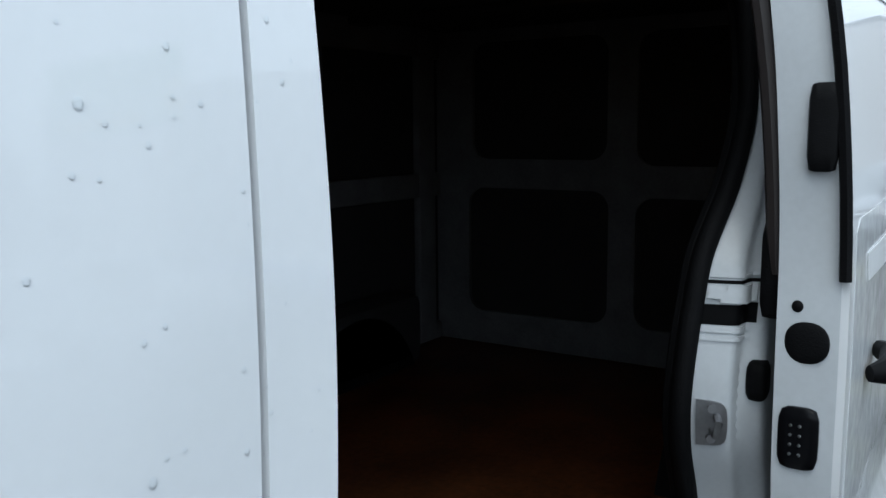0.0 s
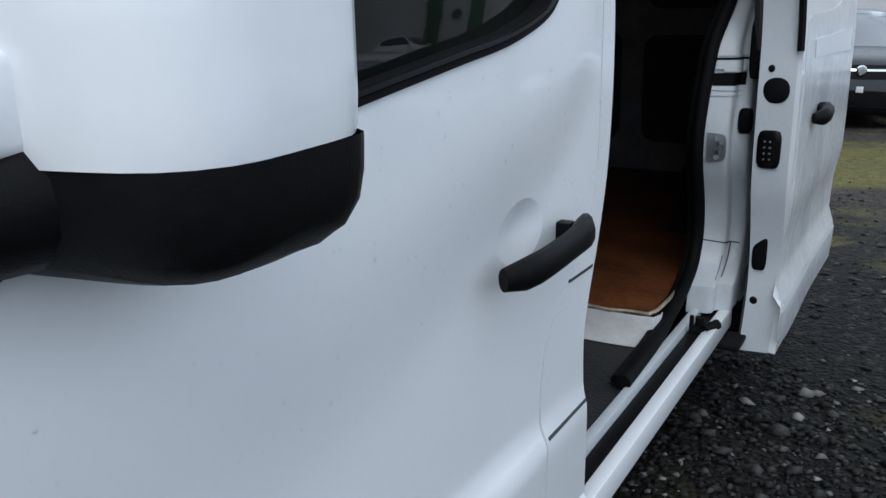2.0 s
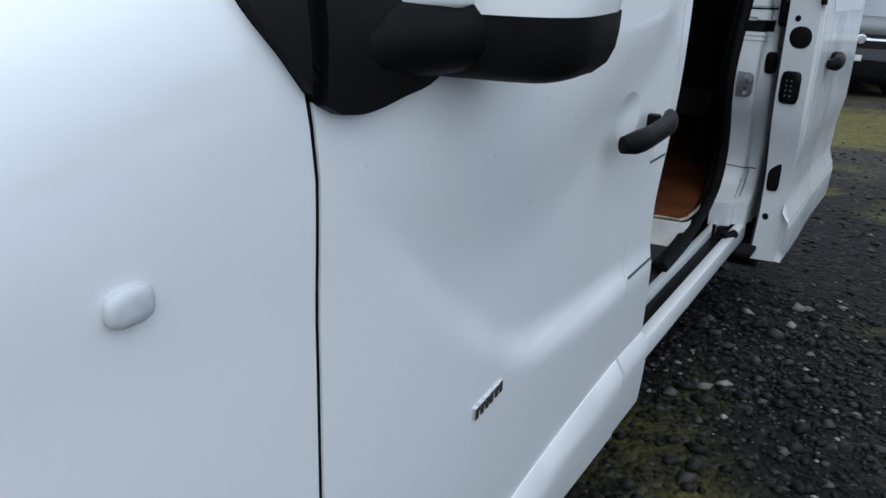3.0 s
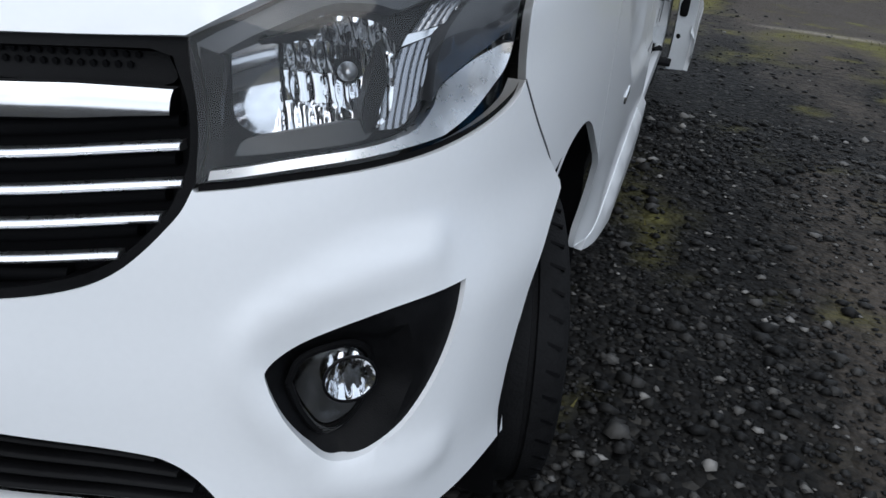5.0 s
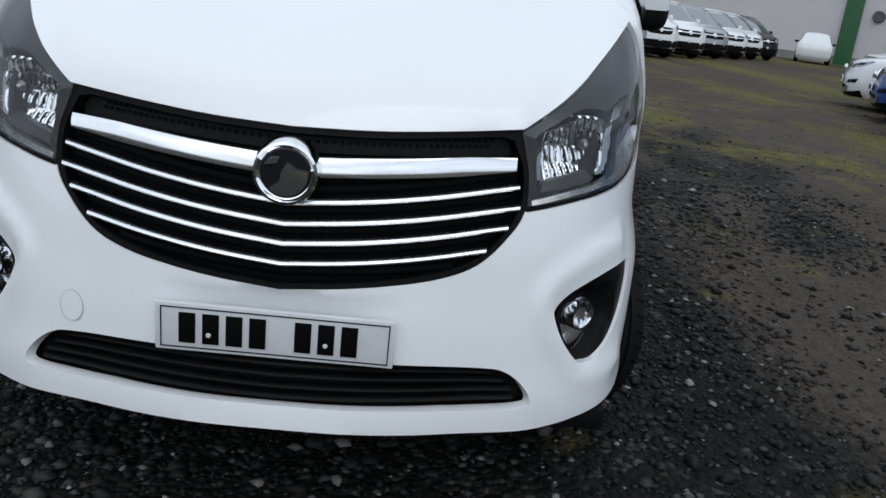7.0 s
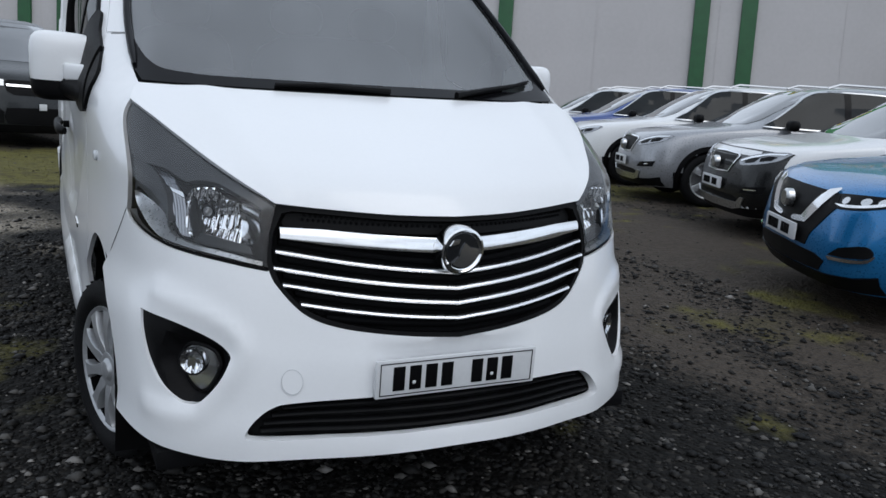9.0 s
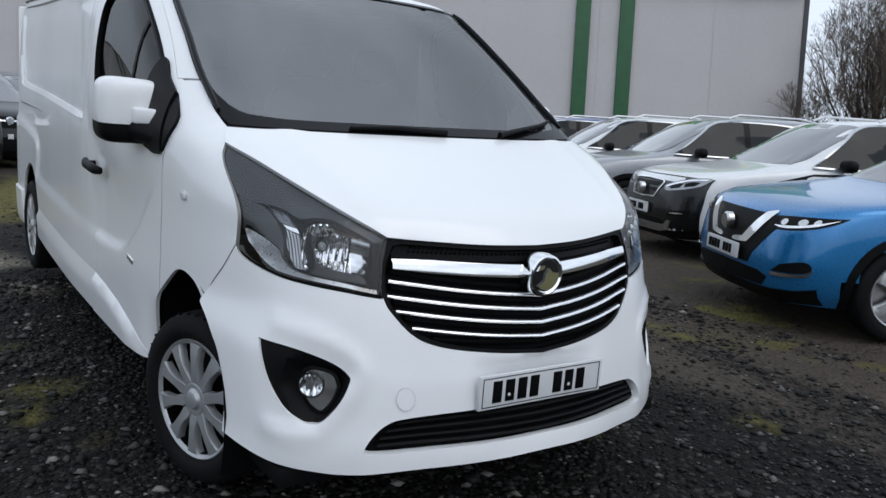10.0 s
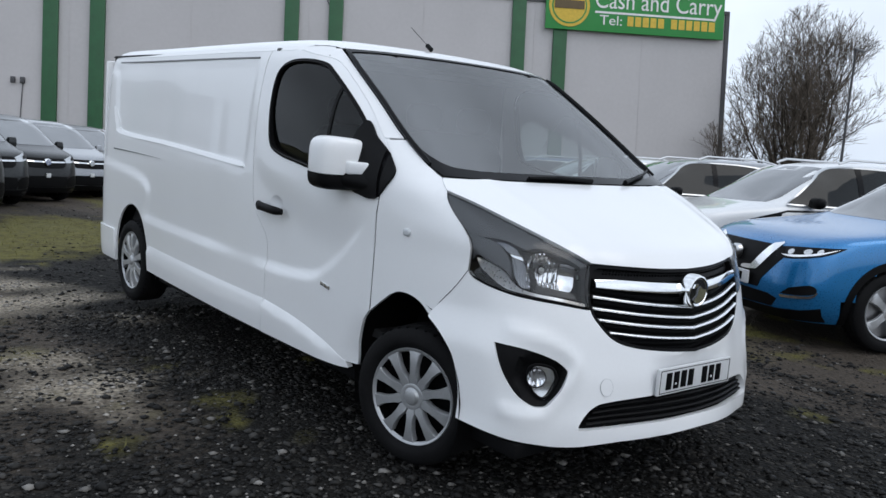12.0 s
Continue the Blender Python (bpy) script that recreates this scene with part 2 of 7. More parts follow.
def panel(name, outline, holes, place, material, parent, label="", off=0.0, step=0.045, thick=0.014):
    """A skin over an outline in a surface's own two coordinates, with its edge turned inwards by thick."""
    v, f = sheet(outline, holes, step)
    e = 1e-3
    p = place(v[:, 0], v[:, 1])
    n = np.cross(place(v[:, 0] + e, v[:, 1]) - place(v[:, 0] - e, v[:, 1]), place(v[:, 0], v[:, 1] + e) - place(v[:, 0], v[:, 1] - e))
    n /= np.maximum(np.linalg.norm(n, axis=1, keepdims=True), 1e-12)
    n *= np.sign(((p - place.core) * n).sum(1, keepdims=True))
    o = off(v[:, 0], v[:, 1]) if callable(off) else off
    p = p + n * np.reshape(o, (-1, 1))
    verts, faces = list(p), [tuple(t) for t in f]
    if thick:
        count = {}
        for t in f:
            for a, b in ((t[0], t[1]), (t[1], t[2]), (t[2], t[0])):
                count.setdefault((min(a, b), max(a, b)), []).append((a, b))
        rim = [q[0] for q in count.values() if len(q) == 1]
        low = {}
        for a, b in rim:
            for i in (a, b):
                if i not in low:
                    low[i] = len(verts)
                    verts.append(p[i] - n[i] * thick)
        faces += [(b, a, low[a], low[b]) for a, b in rim]
    return mesh_ob(name, verts, faces, material, parent, label)


def pchip(xs, ys):
    """A smooth line through points that never overshoots."""
    xs, ys = np.array(xs, float), np.array(ys, float)
    h, d = np.diff(xs), np.diff(ys) / np.diff(xs)
    m = np.zeros(len(xs))
    a, b = d[:-1], d[1:]
    w1, w2 = 2 * h[1:] + h[:-1], h[1:] + 2 * h[:-1]
    with np.errstate(divide="ignore", invalid="ignore"):
        m[1:-1] = np.where(a * b > 0, (w1 + w2) / (w1 / a + w2 / b), 0)
    m[0], m[-1] = d[0], d[-1]

    def f(x):
        x = np.clip(np.asarray(x, float), xs[0], xs[-1])
        i = np.clip(np.searchsorted(xs, x) - 1, 0, len(xs) - 2)
        t = (x - xs[i]) / h[i]
        return ((1 + 2 * t) * (1 - t) ** 2 * ys[i] + t * (1 - t) ** 2 * h[i] * m[i]
                + t * t * (3 - 2 * t) * ys[i + 1] + t * t * (t - 1) * h[i] * m[i + 1])
    return f


class Hull:
    """A vehicle's outer form: half width at (y, z), nose at -y. nose and half give the centre line and the greatest half width by height;
    low and high give how the width grows behind the nose, below and above the bonnet's edge."""

    def __init__(self, half, nose, low, high, zlow, zhigh, along, rear, back=None):
        self.half, self.nose, self.low, self.high = pchip(*half), pchip(*nose), pchip(*low), pchip(*high)
        self.zlow, self.zhigh, self.along, self.rear = zlow, zhigh, pchip(*along), rear
        self.full = low[1][-1]
        self.back = pchip(*back) if back else None
        self.round = pchip([0, 0.02, 0.06, 0.12, 0.2, 0.35], [0.80, 0.90, 0.955, 0.985, 0.997, 1])

    def tail(self, z):
        return self.back(z) if self.back else self.rear + 0 * np.asarray(z, float)

    def width(self, y, z):
        y, z = np.asarray(y, float), np.asarray(z, float)
        d = np.maximum(y - self.nose(z), 0)
        w = np.clip((z - self.zlow) / (self.zhigh - self.zlow), 0, 1)
        w = w * w * (3 - 2 * w)
        g = self.low(d) * (1 - w) + self.high(d) * w
        return self.half(z) * g / self.full * self.along(y) * self.round(np.clip(self.tail(z) - y, 0, 0.35))

    def ahead(self, p, z):
        """The place round the nose: p is the half width plus the distance behind the nose; below 0 on the other side."""
        p, z = np.asarray(p, float), np.asarray(z, float)
        n = self.nose(z)
        lo, hi = np.zeros_like(p + z), np.maximum(np.abs(p) + 0 * z, 1e-6)
        for _ in range(26):
            m = (lo + hi) / 2
            up = self.width(n + m, z) + m > np.abs(p)
            hi, lo = np.where(up, m, hi), np.where(up, lo, m)
        return np.stack([np.sign(p) * self.width(n + lo, z), n + lo, z + 0 * p], -1)

    def front(self):
        def place(p, z):
            return self.ahead(p, z)
        place.core = np.array((0, 1.4, 0.7))
        return place

    def side(self, sign):
        def place(y, z):
            return np.stack([sign * self.width(y, z), y + 0 * z, z + 0 * y], -1)
        place.core = np.array((0, 1.5, 0.8))
        return place

    def p_of(self, y, z):
        return float(self.width(y, z) + y - self.nose(z))

    def up(self, x, y, z0=1.2, z1=1.96):
        """The height of the roof over (x, y)."""
        x, y = np.abs(np.asarray(x, float)), np.asarray(y, float)
        lo, hi = np.full(np.shape(x + y), z0), np.full(np.shape(x + y), z1)
        for _ in range(26):
            m = (lo + hi) / 2
            ok = (self.width(y, m) >= x) & (self.nose(m) <= y)
            lo, hi = np.where(ok, m, lo), np.where(ok, hi, m)
        return lo


# ---- the white van ----
VAN = Hull(
    half=([.15, .25, .35, .50, .70, 1.0, 1.15, 1.30, 1.50, 1.65, 1.75, 1.82, 1.87, 1.91, 1.935, 1.95, 1.96],
          [.88, .925, .945, .952, .955, .955, .954, .950, .937, .918, .900, .880, .845, .765, .64, .46, 0.0]),
    nose=([.15, .22, .30, .36, .45, .55, .65, .75, .85, .95, 1.02, 1.06, 1.10, 1.15, 1.20, 1.25, 1.28, 1.31, 1.40, 1.50, 1.60, 1.70, 1.80, 1.85, 1.88, 1.91, 1.935, 1.95, 1.96],
          [-.74, -.80, -.855, -.86, -.845, -.83, -.81, -.79, -.765, -.735, -.70, -.655, -.58, -.46, -.34, -.21, -.13, -.07, .09, .245, .40, .56, .725, .81, .88, 1.0, 1.2, 1.5, 2.0]),
    low=([0, .01, .035, .09, .14, .22, .30, .385, .47, .6, .8, 1.0, 1.5, 2.3], [0, .13, .27, .45, .60, .722, .79, .835, .862, .89, .915, .93, .95, .955]),
    high=([0, .005, .02, .05, .08, .12, .16, .22, .3, .45, .8, 1.2, 2.3], [0, .17, .35, .56, .68, .775, .82, .86, .892, .92, .943, .95, .955]),
    zlow=0.95, zhigh=1.28, along=([-1, 1.6, 2.6, 3.5, 5], [1, 1, .975, .94, .93]), rear=4.36)
FRONT = VAN.front()
TOP = 1.845


def mirrored(half):
    """An outline across the middle from its half with p >= 0, which begins and ends on the middle line."""
    return [tuple(q) for q in half] + [(-q[0], q[1]) for q in half[::-1] if q[0] > 1e-3]


def smooth_in(poly, width):
    def f(u, v):
        pts = np.stack([u, v], 1)
        d = from_line(poly, pts) * np.where(inside(poly, pts), 1, -1)
        t = np.clip((d + width / 2) / width, 0, 1)
        return t * t * (3 - 2 * t)
    return f


def inward(poly, d):
    """An outline moved inwards by d."""
    q = np.array(poly, float)
    side = np.roll(q, -1, 0) - np.roll(q, 1, 0)
    side /= np.maximum(np.linalg.norm(side, axis=1, keepdims=True), 1e-9)
    area = float((q[:, 0] * np.roll(q[:, 1], -1) - np.roll(q[:, 0], -1) * q[:, 1]).sum())
    return list(q + d * math.copysign(1, area) * np.stack([-side[:, 1], side[:, 0]], 1))


van = empty("panel_van", "white panel van with its sliding side door open", "van")

LAMP_TOP = [(.605, 1.008), (.693, 1.055), (.774, 1.104), (.844, 1.152), (.922, 1.201), (1.003, 1.238)]
LAMP_BACK = [(1.003, 1.238), (1.085, 1.200), (1.156, 1.147), (1.235, 1.072), (1.29, 1.0), (1.322, .935)]
LAMP_LOW = [(1.322, .935), (1.296, .921), (1.21, .899), (1.08, .879), (.948, .868), (.81, .857), (.65, .839)]
GRILLE_LOW = [(.65, .839), (.62, .79), (.53, .716), (.41, .681), (.2, .659), (0, .646)]
GRILLE_TOP = [(0, .987), (.2, .991), (.39, .999), (.605, 1.008)]
SEAM = [(1.322, .935), (1.414, .858), (1.506, .79), (1.594, .717)]
ARCH_FRONT = [(-.115, .715), (-.20, .665), (-.275, .588), (-.317, .47), (-.324, .345)]
ARCH_TOP = [(-.115, .715), (-.04, .764), (.05, .782), (.13, .765), (.24, .687)]
ARCH_REAR = [(.24, .687), (.29, .645), (.335, .588), (.377, .47), (.388, .36)]
SCREEN_P = pchip([1.28, 1.345, 1.45, 1.60, 1.75, 1.82, 1.87], [.925, .945, .945, .922, .902, .888, .875])

# bumper
low_edge = [(VAN.p_of(-.324, .345), .345), (1.0, .31), (.8, .297), (.41, .315), (0, .333)]
LAMP_UNDER = [(a, b - .011) for a, b in LAMP_LOW[:0:-1]] + [LAMP_LOW[0]]
half = (curve(GRILLE_LOW[::-1])[:-1] + curve(LAMP_UNDER)[:-1] + curve(SEAM)[:-1]
        + [np.array((VAN.p_of(y, z), z)) for y, z in curve(ARCH_FRONT)][:-1] + curve(low_edge))
FOG = curve([(1.187, .680, 1), (1.018, .668), (.868, .636), (.797, .600), (.797, .572), (.838, .515), (.906, .460), (.955, .447), (1.01, .455), (1.085, .494), (1.153, .575), (1.187, .680)])[:-1]
INTAKE = [(0, .489), (.28, .487), (.56, .468), (.645, .452), (.71, .412), (.742, .370), (.70, .361), (.53, .366), (.41, .373), (0, .387)]
intake = mirrored(curve(INTAKE))
CREASE = curve([(1.10, .735), (.93, .712), (.79, .664), (.742, .622), (.76, .575), (.80, .526), (.891, .446), (.95, .415), (1.06, .405), (1.16, .42)])


def corner_swell(u, v):
    """The bumper's corners stand a little proud of the nose's form."""
    a, b = np.clip((np.abs(u) - .80) / .35, 0, 1), np.clip((.80 - v) / .18, 0, 1)
    return .030 * a * a * (3 - 2 * a) * b * b * (3 - 2 * b)


def bumper_form(u, v):
    pts = np.stack([np.abs(u), v], 1)
    d = from_line(CREASE, pts, closed=False)
    fog_near = np.exp(-(from_line(FOG, pts) / 0.05) ** 2)
    lip = np.exp(-((v - np.interp(np.abs(u), [0, .41, .8, 1.0, 1.6], [.338, .320, .304, .316, .345])) / 0.032) ** 2) * 0.010
    seat = np.clip((.33 - np.abs(u)) / .06, 0, 1) * np.clip((v - .47) / .03, 0, 1) * np.clip((.63 - v) / .03, 0, 1)
    lip = lip - seat * (.034 - .34 * u * u)
    return 0.011 * np.exp(-(d / 0.028) ** 2) - 0.003 * fog_near * (d > 0) + lip + corner_swell(u, v)


panel("bumper", mirrored(half), (FOG, [(-a, b) for a, b in FOG], intake), FRONT, WHITE, van, "white painted front bumper", off=bumper_form, step=0.03, thick=0.03)

# bonnet
bonnet = curve(GRILLE_TOP)[:-1] + curve(LAMP_TOP)[:-1] + curve([(1.003, 1.238), (.965, 1.262), (.925, 1.283)])[:-1] + [np.array((.925, 1.283)), np.array((0, 1.283))]
ridge = curve([(.60, 1.02), (.62, 1.15), (.66, 1.28)])
panel("bonnet", mirrored(bonnet), (), FRONT, WHITE, van, "white painted bonnet", off=lambda u, v: 0.006 * np.exp(-(from_line(ridge, np.stack([np.abs(u), v], 1), False) / .06) ** 2) + 0.004, step=0.035)

# windscreen, its black border and the scuttle
screen = mirrored(curve([(0, 1.290), (.70, 1.290), (.905, 1.292, 1), (.940, 1.345), (.940, 1.45), (.918, 1.60), (.898, 1.75), (.884, 1.82), (.86, 1.858, 1), (.5, 1.866), (0, 1.868)]))
clear = mirrored(curve([(0, 1.318), (.55, 1.318), (.70, 1.322), (.815, 1.334), (.880, 1.378), (.910, 1.45), (.902, 1.60), (.883, 1.74), (.860, 1.82), (.79, 1.846), (.4, 1.856), (0, 1.859)]))
glass_ob = panel("windscreen", screen, (), FRONT, SCREEN, van, "grey-tinted windscreen", step=0.06, thick=0)
glass_ob.visible_shadow = False
panel("windscreen_border", screen, (clear,), FRONT, GLOSSBLACK, van, "black windscreen border", off=0.003, step=0.05, thick=0.004)
for s in (1, -1):
    bm = bmesh.new()
    line = VAN.ahead(np.array([s * (float(SCREEN_P(z)) - .014) for z in np.linspace(1.335, 1.845, 16)]), np.linspace(1.335, 1.845, 16))
    tube(bm, [(x, y - .012, z + .004) for x, y, z in line], [.006] + [.013] * 14 + [.006], 8)
    part("windscreen_trim", bm, GLOSSBLACK, van, "raised black windscreen side trim")
for pts in ([(.02, 1.293), (-.20, 1.301), (-.40, 1.296)], [(.30, 1.293), (.50, 1.318), (.66, 1.336), (.78, 1.352)]):
    bm = bmesh.new()
    base = VAN.ahead(np.array([q[0] for q in pts]), np.array([q[1] for q in pts]))
    tube(bm, [(x, y - .022, z + .012) for x, y, z in base], [.012, .009, .006, .005][:len(pts)])
    tube(bm, [(x, y - .012, z + .004) for x, y, z in base], .006)
    part("wiper", bm, BLACK, van, "black windscreen wiper")

# grille
gr = mirrored(curve(GRILLE_TOP)[:-1] + curve([(.605, 1.008), (.645, .95), (.66, .89), (.65, .839)])[:-1] + curve(GRILLE_LOW))
grille = panel("grille", gr, (), FRONT, INK, van, "black grille with chrome slats", off=-0.04, step=0.04, thick=0)
ring_in = mirrored(curve([(0, .975), (.2, .978), (.39, .986), (.585, .993)])[:-1] + curve([(.59, .985), (.625, .93), (.635, .87), (.625, .835), (.60, .79), (.52, .728), (.40, .694), (.2, .671), (0, .659)]))
panel("grille_frame", gr, (ring_in,), FRONT, BLACK, grille, "black grille surround", off=-0.004, step=0.03, thick=0.04)


def strip(name, p0, p1, zmid, height, depth, off, material, parent, label="", n=30, profile=((-.5, 0), (-.3, .35), (0, .5), (.3, .35), (.5, 0), (.5, -1), (-.5, -1))):
    """A bar that follows the nose from p0 to p1, at height zmid(p)."""
    ps = np.linspace(p0, p1, n)
    zs = np.array([zmid(abs(q)) for q in ps])
    hs = np.array([height(abs(q)) if callable(height) else height for q in ps])
    verts, faces = [], []
    for k, (dz, dy) in enumerate(profile):
        base = VAN.ahead(ps, zs + dz * hs)
        out = VAN.ahead(ps, zs)
        base = np.stack([out[:, 0], out[:, 1], zs + dz * hs], 1)
        base[:, 1] -= off + dy * depth
        verts += list(base)
    m = 7
    for k in range(m):
        for i in range(n - 1):
            a, b = k * n + i, ((k + 1) % m) * n + i
            faces.append((a, a + 1, b + 1, b))
    faces += [tuple(k * n for k in range(m)), tuple(k * n + n - 1 for k in range(m))]
    return mesh_ob(name, verts, faces, material, parent, label)


for zc, ze, pe in ((.830, .881, .62), (.786, .836, .628), (.744, .791, .598), (.700, .740, .538)):
    strip("slat", -pe, pe, lambda p, zc=zc, ze=ze, pe=pe: zc + (ze - zc) * (0.75 * p / pe + 0.25 * (p / pe) ** 2), .0125, .012, -.005, SLATCHROME, grille, "thin chrome slat", 41)
for zc, ze, pe in ((.852, .905, .60), (.808, .858, .60), (.765, .813, .59), (.722, .765, .55), (.677, .70, .44)):
    strip("vane", -pe, pe, lambda p, zc=zc, ze=ze, pe=pe: zc + (ze - zc) * (0.75 * p / pe + 0.25 * (p / pe) ** 2), .02, .012, -.028, INK, grille, "", 31)
for s in (1, -1):
    strip("chrome_bar", s * .070, s * .603, lambda p: .908 + .024 * ((p - .07) / .53), lambda p: .044 - .012 * max(0, (p - .45) / .15), .018, .000, CHROME, grille, "wide chrome grille bar", profile=((-.5, .15), (-.42, .5), (-.1, .44), (.25, .22), (.5, -.15), (.5, -1), (-.5, -1)))
bm = bmesh.new()
for row in range(3):
    for k in range(-27, 28):
        if row % 2 == 0 or k % 1 == 0:
            p = (k + 0.5 * (row % 2)) * 0.019
            x, y, z = VAN.ahead(np.array([p]), np.array([.955 + .012 * row + .02 * abs(p)]))[0]
            r = bmesh.ops.create_cone(bm, cap_ends=True, segments=6, radius1=.0045, radius2=.0045, depth=.004, matrix=Matrix.Translation((x, y + .026, z)) @ Matrix.Rotation(radians(90), 4, "X"))
tagged(part("perforation", bm, INK, grille, "small round grille perforations"), kind="stuff")
panel("mesh_panel", mirrored(curve([(0, .940), (.3, .947), (.575, .952), (.575, .990, 1), (.3, .985), (0, .976)])), (), FRONT, BLACK, grille, "", off=-0.026, step=0.04, thick=0.006)
bm = lathe([(-.784, .0), (-.784, .055), (-.786, .058), (-.79, .062), (-.788, .068), (-.775, .072), (-.74, .072)], 40, "y")
bmesh.ops.translate(bm, vec=(0, 0, .9), verts=bm.verts)
badge = part("badge", bm, CHROME, van, "round chrome badge")
bm = lathe([(-.7875, 0), (-.787, .03), (-.786, .052), (-.784, .054)], 32, "y")
bmesh.ops.translate(bm, vec=(0, 0, .9), verts=bm.verts)
part("badge_field", bm, BADGEDARK, badge)
def emblem_piece(outline):
    bm = bmesh.new()
    back, face = ([bm.verts.new((x * k, y, .9 + z * k)) for x, z in outline] for y, k in ((-.785, 1.0), (-.793, .96)))
    bm.faces.new(face)
    for i in range(len(outline)):
        j = (i + 1) % len(outline)
        bm.faces.new((back[i], back[j], face[j], face[i]))
    return bm


sweep = [(.050 * math.cos(q), .050 * math.sin(q)) for q in np.linspace(-2.35, .15, 12)] + [(.022, .012), (.004, .026), (-.008, .006), (-.012, -.016)]
part("badge_emblem", emblem_piece(sweep), CHROME, badge, "plain raised chrome shape")
part("badge_emblem", emblem_piece([(-.046, .018), (-.018, .024), (-.014, .036), (-.034, .034)]), CHROME, badge, "small plain chrome shape")

# lower intake
low = panel("lower_intake", mirrored(curve([(0, .50), (.6, .48), (.70, .44), (.765, .37), (.70, .352), (0, .375)])), (), FRONT, BLACK, van, "black lower air intake", off=-0.045, step=0.05, thick=0)
for zc, ze, pe in ((.471, .446, .60), (.446, .424, .64), (.420, .402, .67), (.398, .382, .68)):
    strip("intake_slat", -pe, pe, lambda p, zc=zc, ze=ze, pe=pe: zc + (ze - zc) * (p / pe) ** 2, .011, .014, -.02, BLACK, low)

# number plate with blanked-out bars
plate = empty("number_plate", "white number plate with black characters blanked to bars", "")
plate.parent = van
mesh = boxes((-.262, .262, -.826, -.812, .486, .599), bevel=.004)
part("plate_panel", mesh, PLATE, plate)
bm = boxes((-.250, .250, -.8275, -.8255, .494, .4965), (-.250, .250, -.8275, -.8255, .5885, .591), (-.250, -.2475, -.8275, -.8255, .4965, .5885), (.2475, .250, -.8275, -.8255, .4965, .5885))
part("plate_line", bm, INK, plate)
for x0 in (-.214, -.163, -.112, -.061, .038, .089, .140):
    part("character_bar", boxes((x0 + .004, x0 + .040, -.829, -.8255, .507, .579), bevel=.001), INK, plate, "black blanked character bar")
for x in (-.145, .11):
    bm = lathe([(-.8315, 0), (-.8315, .004), (-.829, .006), (-.825, .006)], 10, "y")
    bmesh.ops.translate(bm, vec=(x, 0, .529), verts=bm.verts)
    part("plate_screw", bm, PLATE, plate)
ring = [(-.574 + .036 * math.cos(a), .528 + .034 * math.sin(a)) for a in np.linspace(0, 2 * math.pi, 33)[:-1]]
panel("tow_eye_cap", ring, (), FRONT, WHITE, van, "round white towing eye cover", off=0.003, step=0.02, thick=0.01)
seam_ring = [(-.574 + .0375 * math.cos(a), .528 + .0355 * math.sin(a)) for a in np.linspace(0, 2 * math.pi, 33)[:-1]]
panel("tow_eye_gap", seam_ring, (ring,), FRONT, SHADEWHITE, van, "", off=0.0035, step=0.02, thick=0.002)


# headlamps and fog lamps
def bowl(center, axis, radius, depth, material, parent, name, label, seg=32, rings=8):
    """A dished reflector that opens along axis."""
    axis = Vector(axis).normalized()
    a = axis.orthogonal().normalized()
    b = axis.cross(a)
    verts, faces = [], []
    for i in range(rings + 1):
        t = i / rings
        for k in range(seg):
            th = 2 * math.pi * k / seg
            verts.append(Vector(center) - axis * depth * (1 - t * t) + radius * max(t, .02) * (a * math.cos(th) + b * math.sin(th)))
    for i in range(rings):
        for k in range(seg):
            faces.append((i * seg + k, i * seg + (k + 1) % seg, (i + 1) * seg + (k + 1) % seg, (i + 1) * seg + k))
    return mesh_ob(name, verts, faces, material, parent, label)


def fluted_bowl(center, axis, wide, high, depth, flutes, material, parent, name, label, seg=72, rings=16):
    """A dished oval reflector that opens along axis, with upright flutes pressed into it."""
    axis = Vector(axis).normalized()
    right = axis.cross(Vector((0, 0, 1))).normalized()
    up = right.cross(axis)
    verts, faces = [], []
    for i in range(rings + 1):
        t = max(i / rings, .02)
        for k in range(seg):
            th = 2 * math.pi * k / seg
            u = t * math.cos(th)
            ripple = .006 * abs(math.sin(math.pi * flutes * u * .5)) * min(1, 3 * (1 - t) + .2)
            verts.append(Vector(center) - axis * (depth * (1 - t * t) - ripple) + right * wide * u + up * high * t * math.sin(th))
    for i in range(rings):
        for k in range(seg):
            faces.append((i * seg + k, i * seg + (k + 1) % seg, (i + 1) * seg + (k + 1) % seg, (i + 1) * seg + k))
    return mesh_ob(name, verts, faces, material, parent, label)


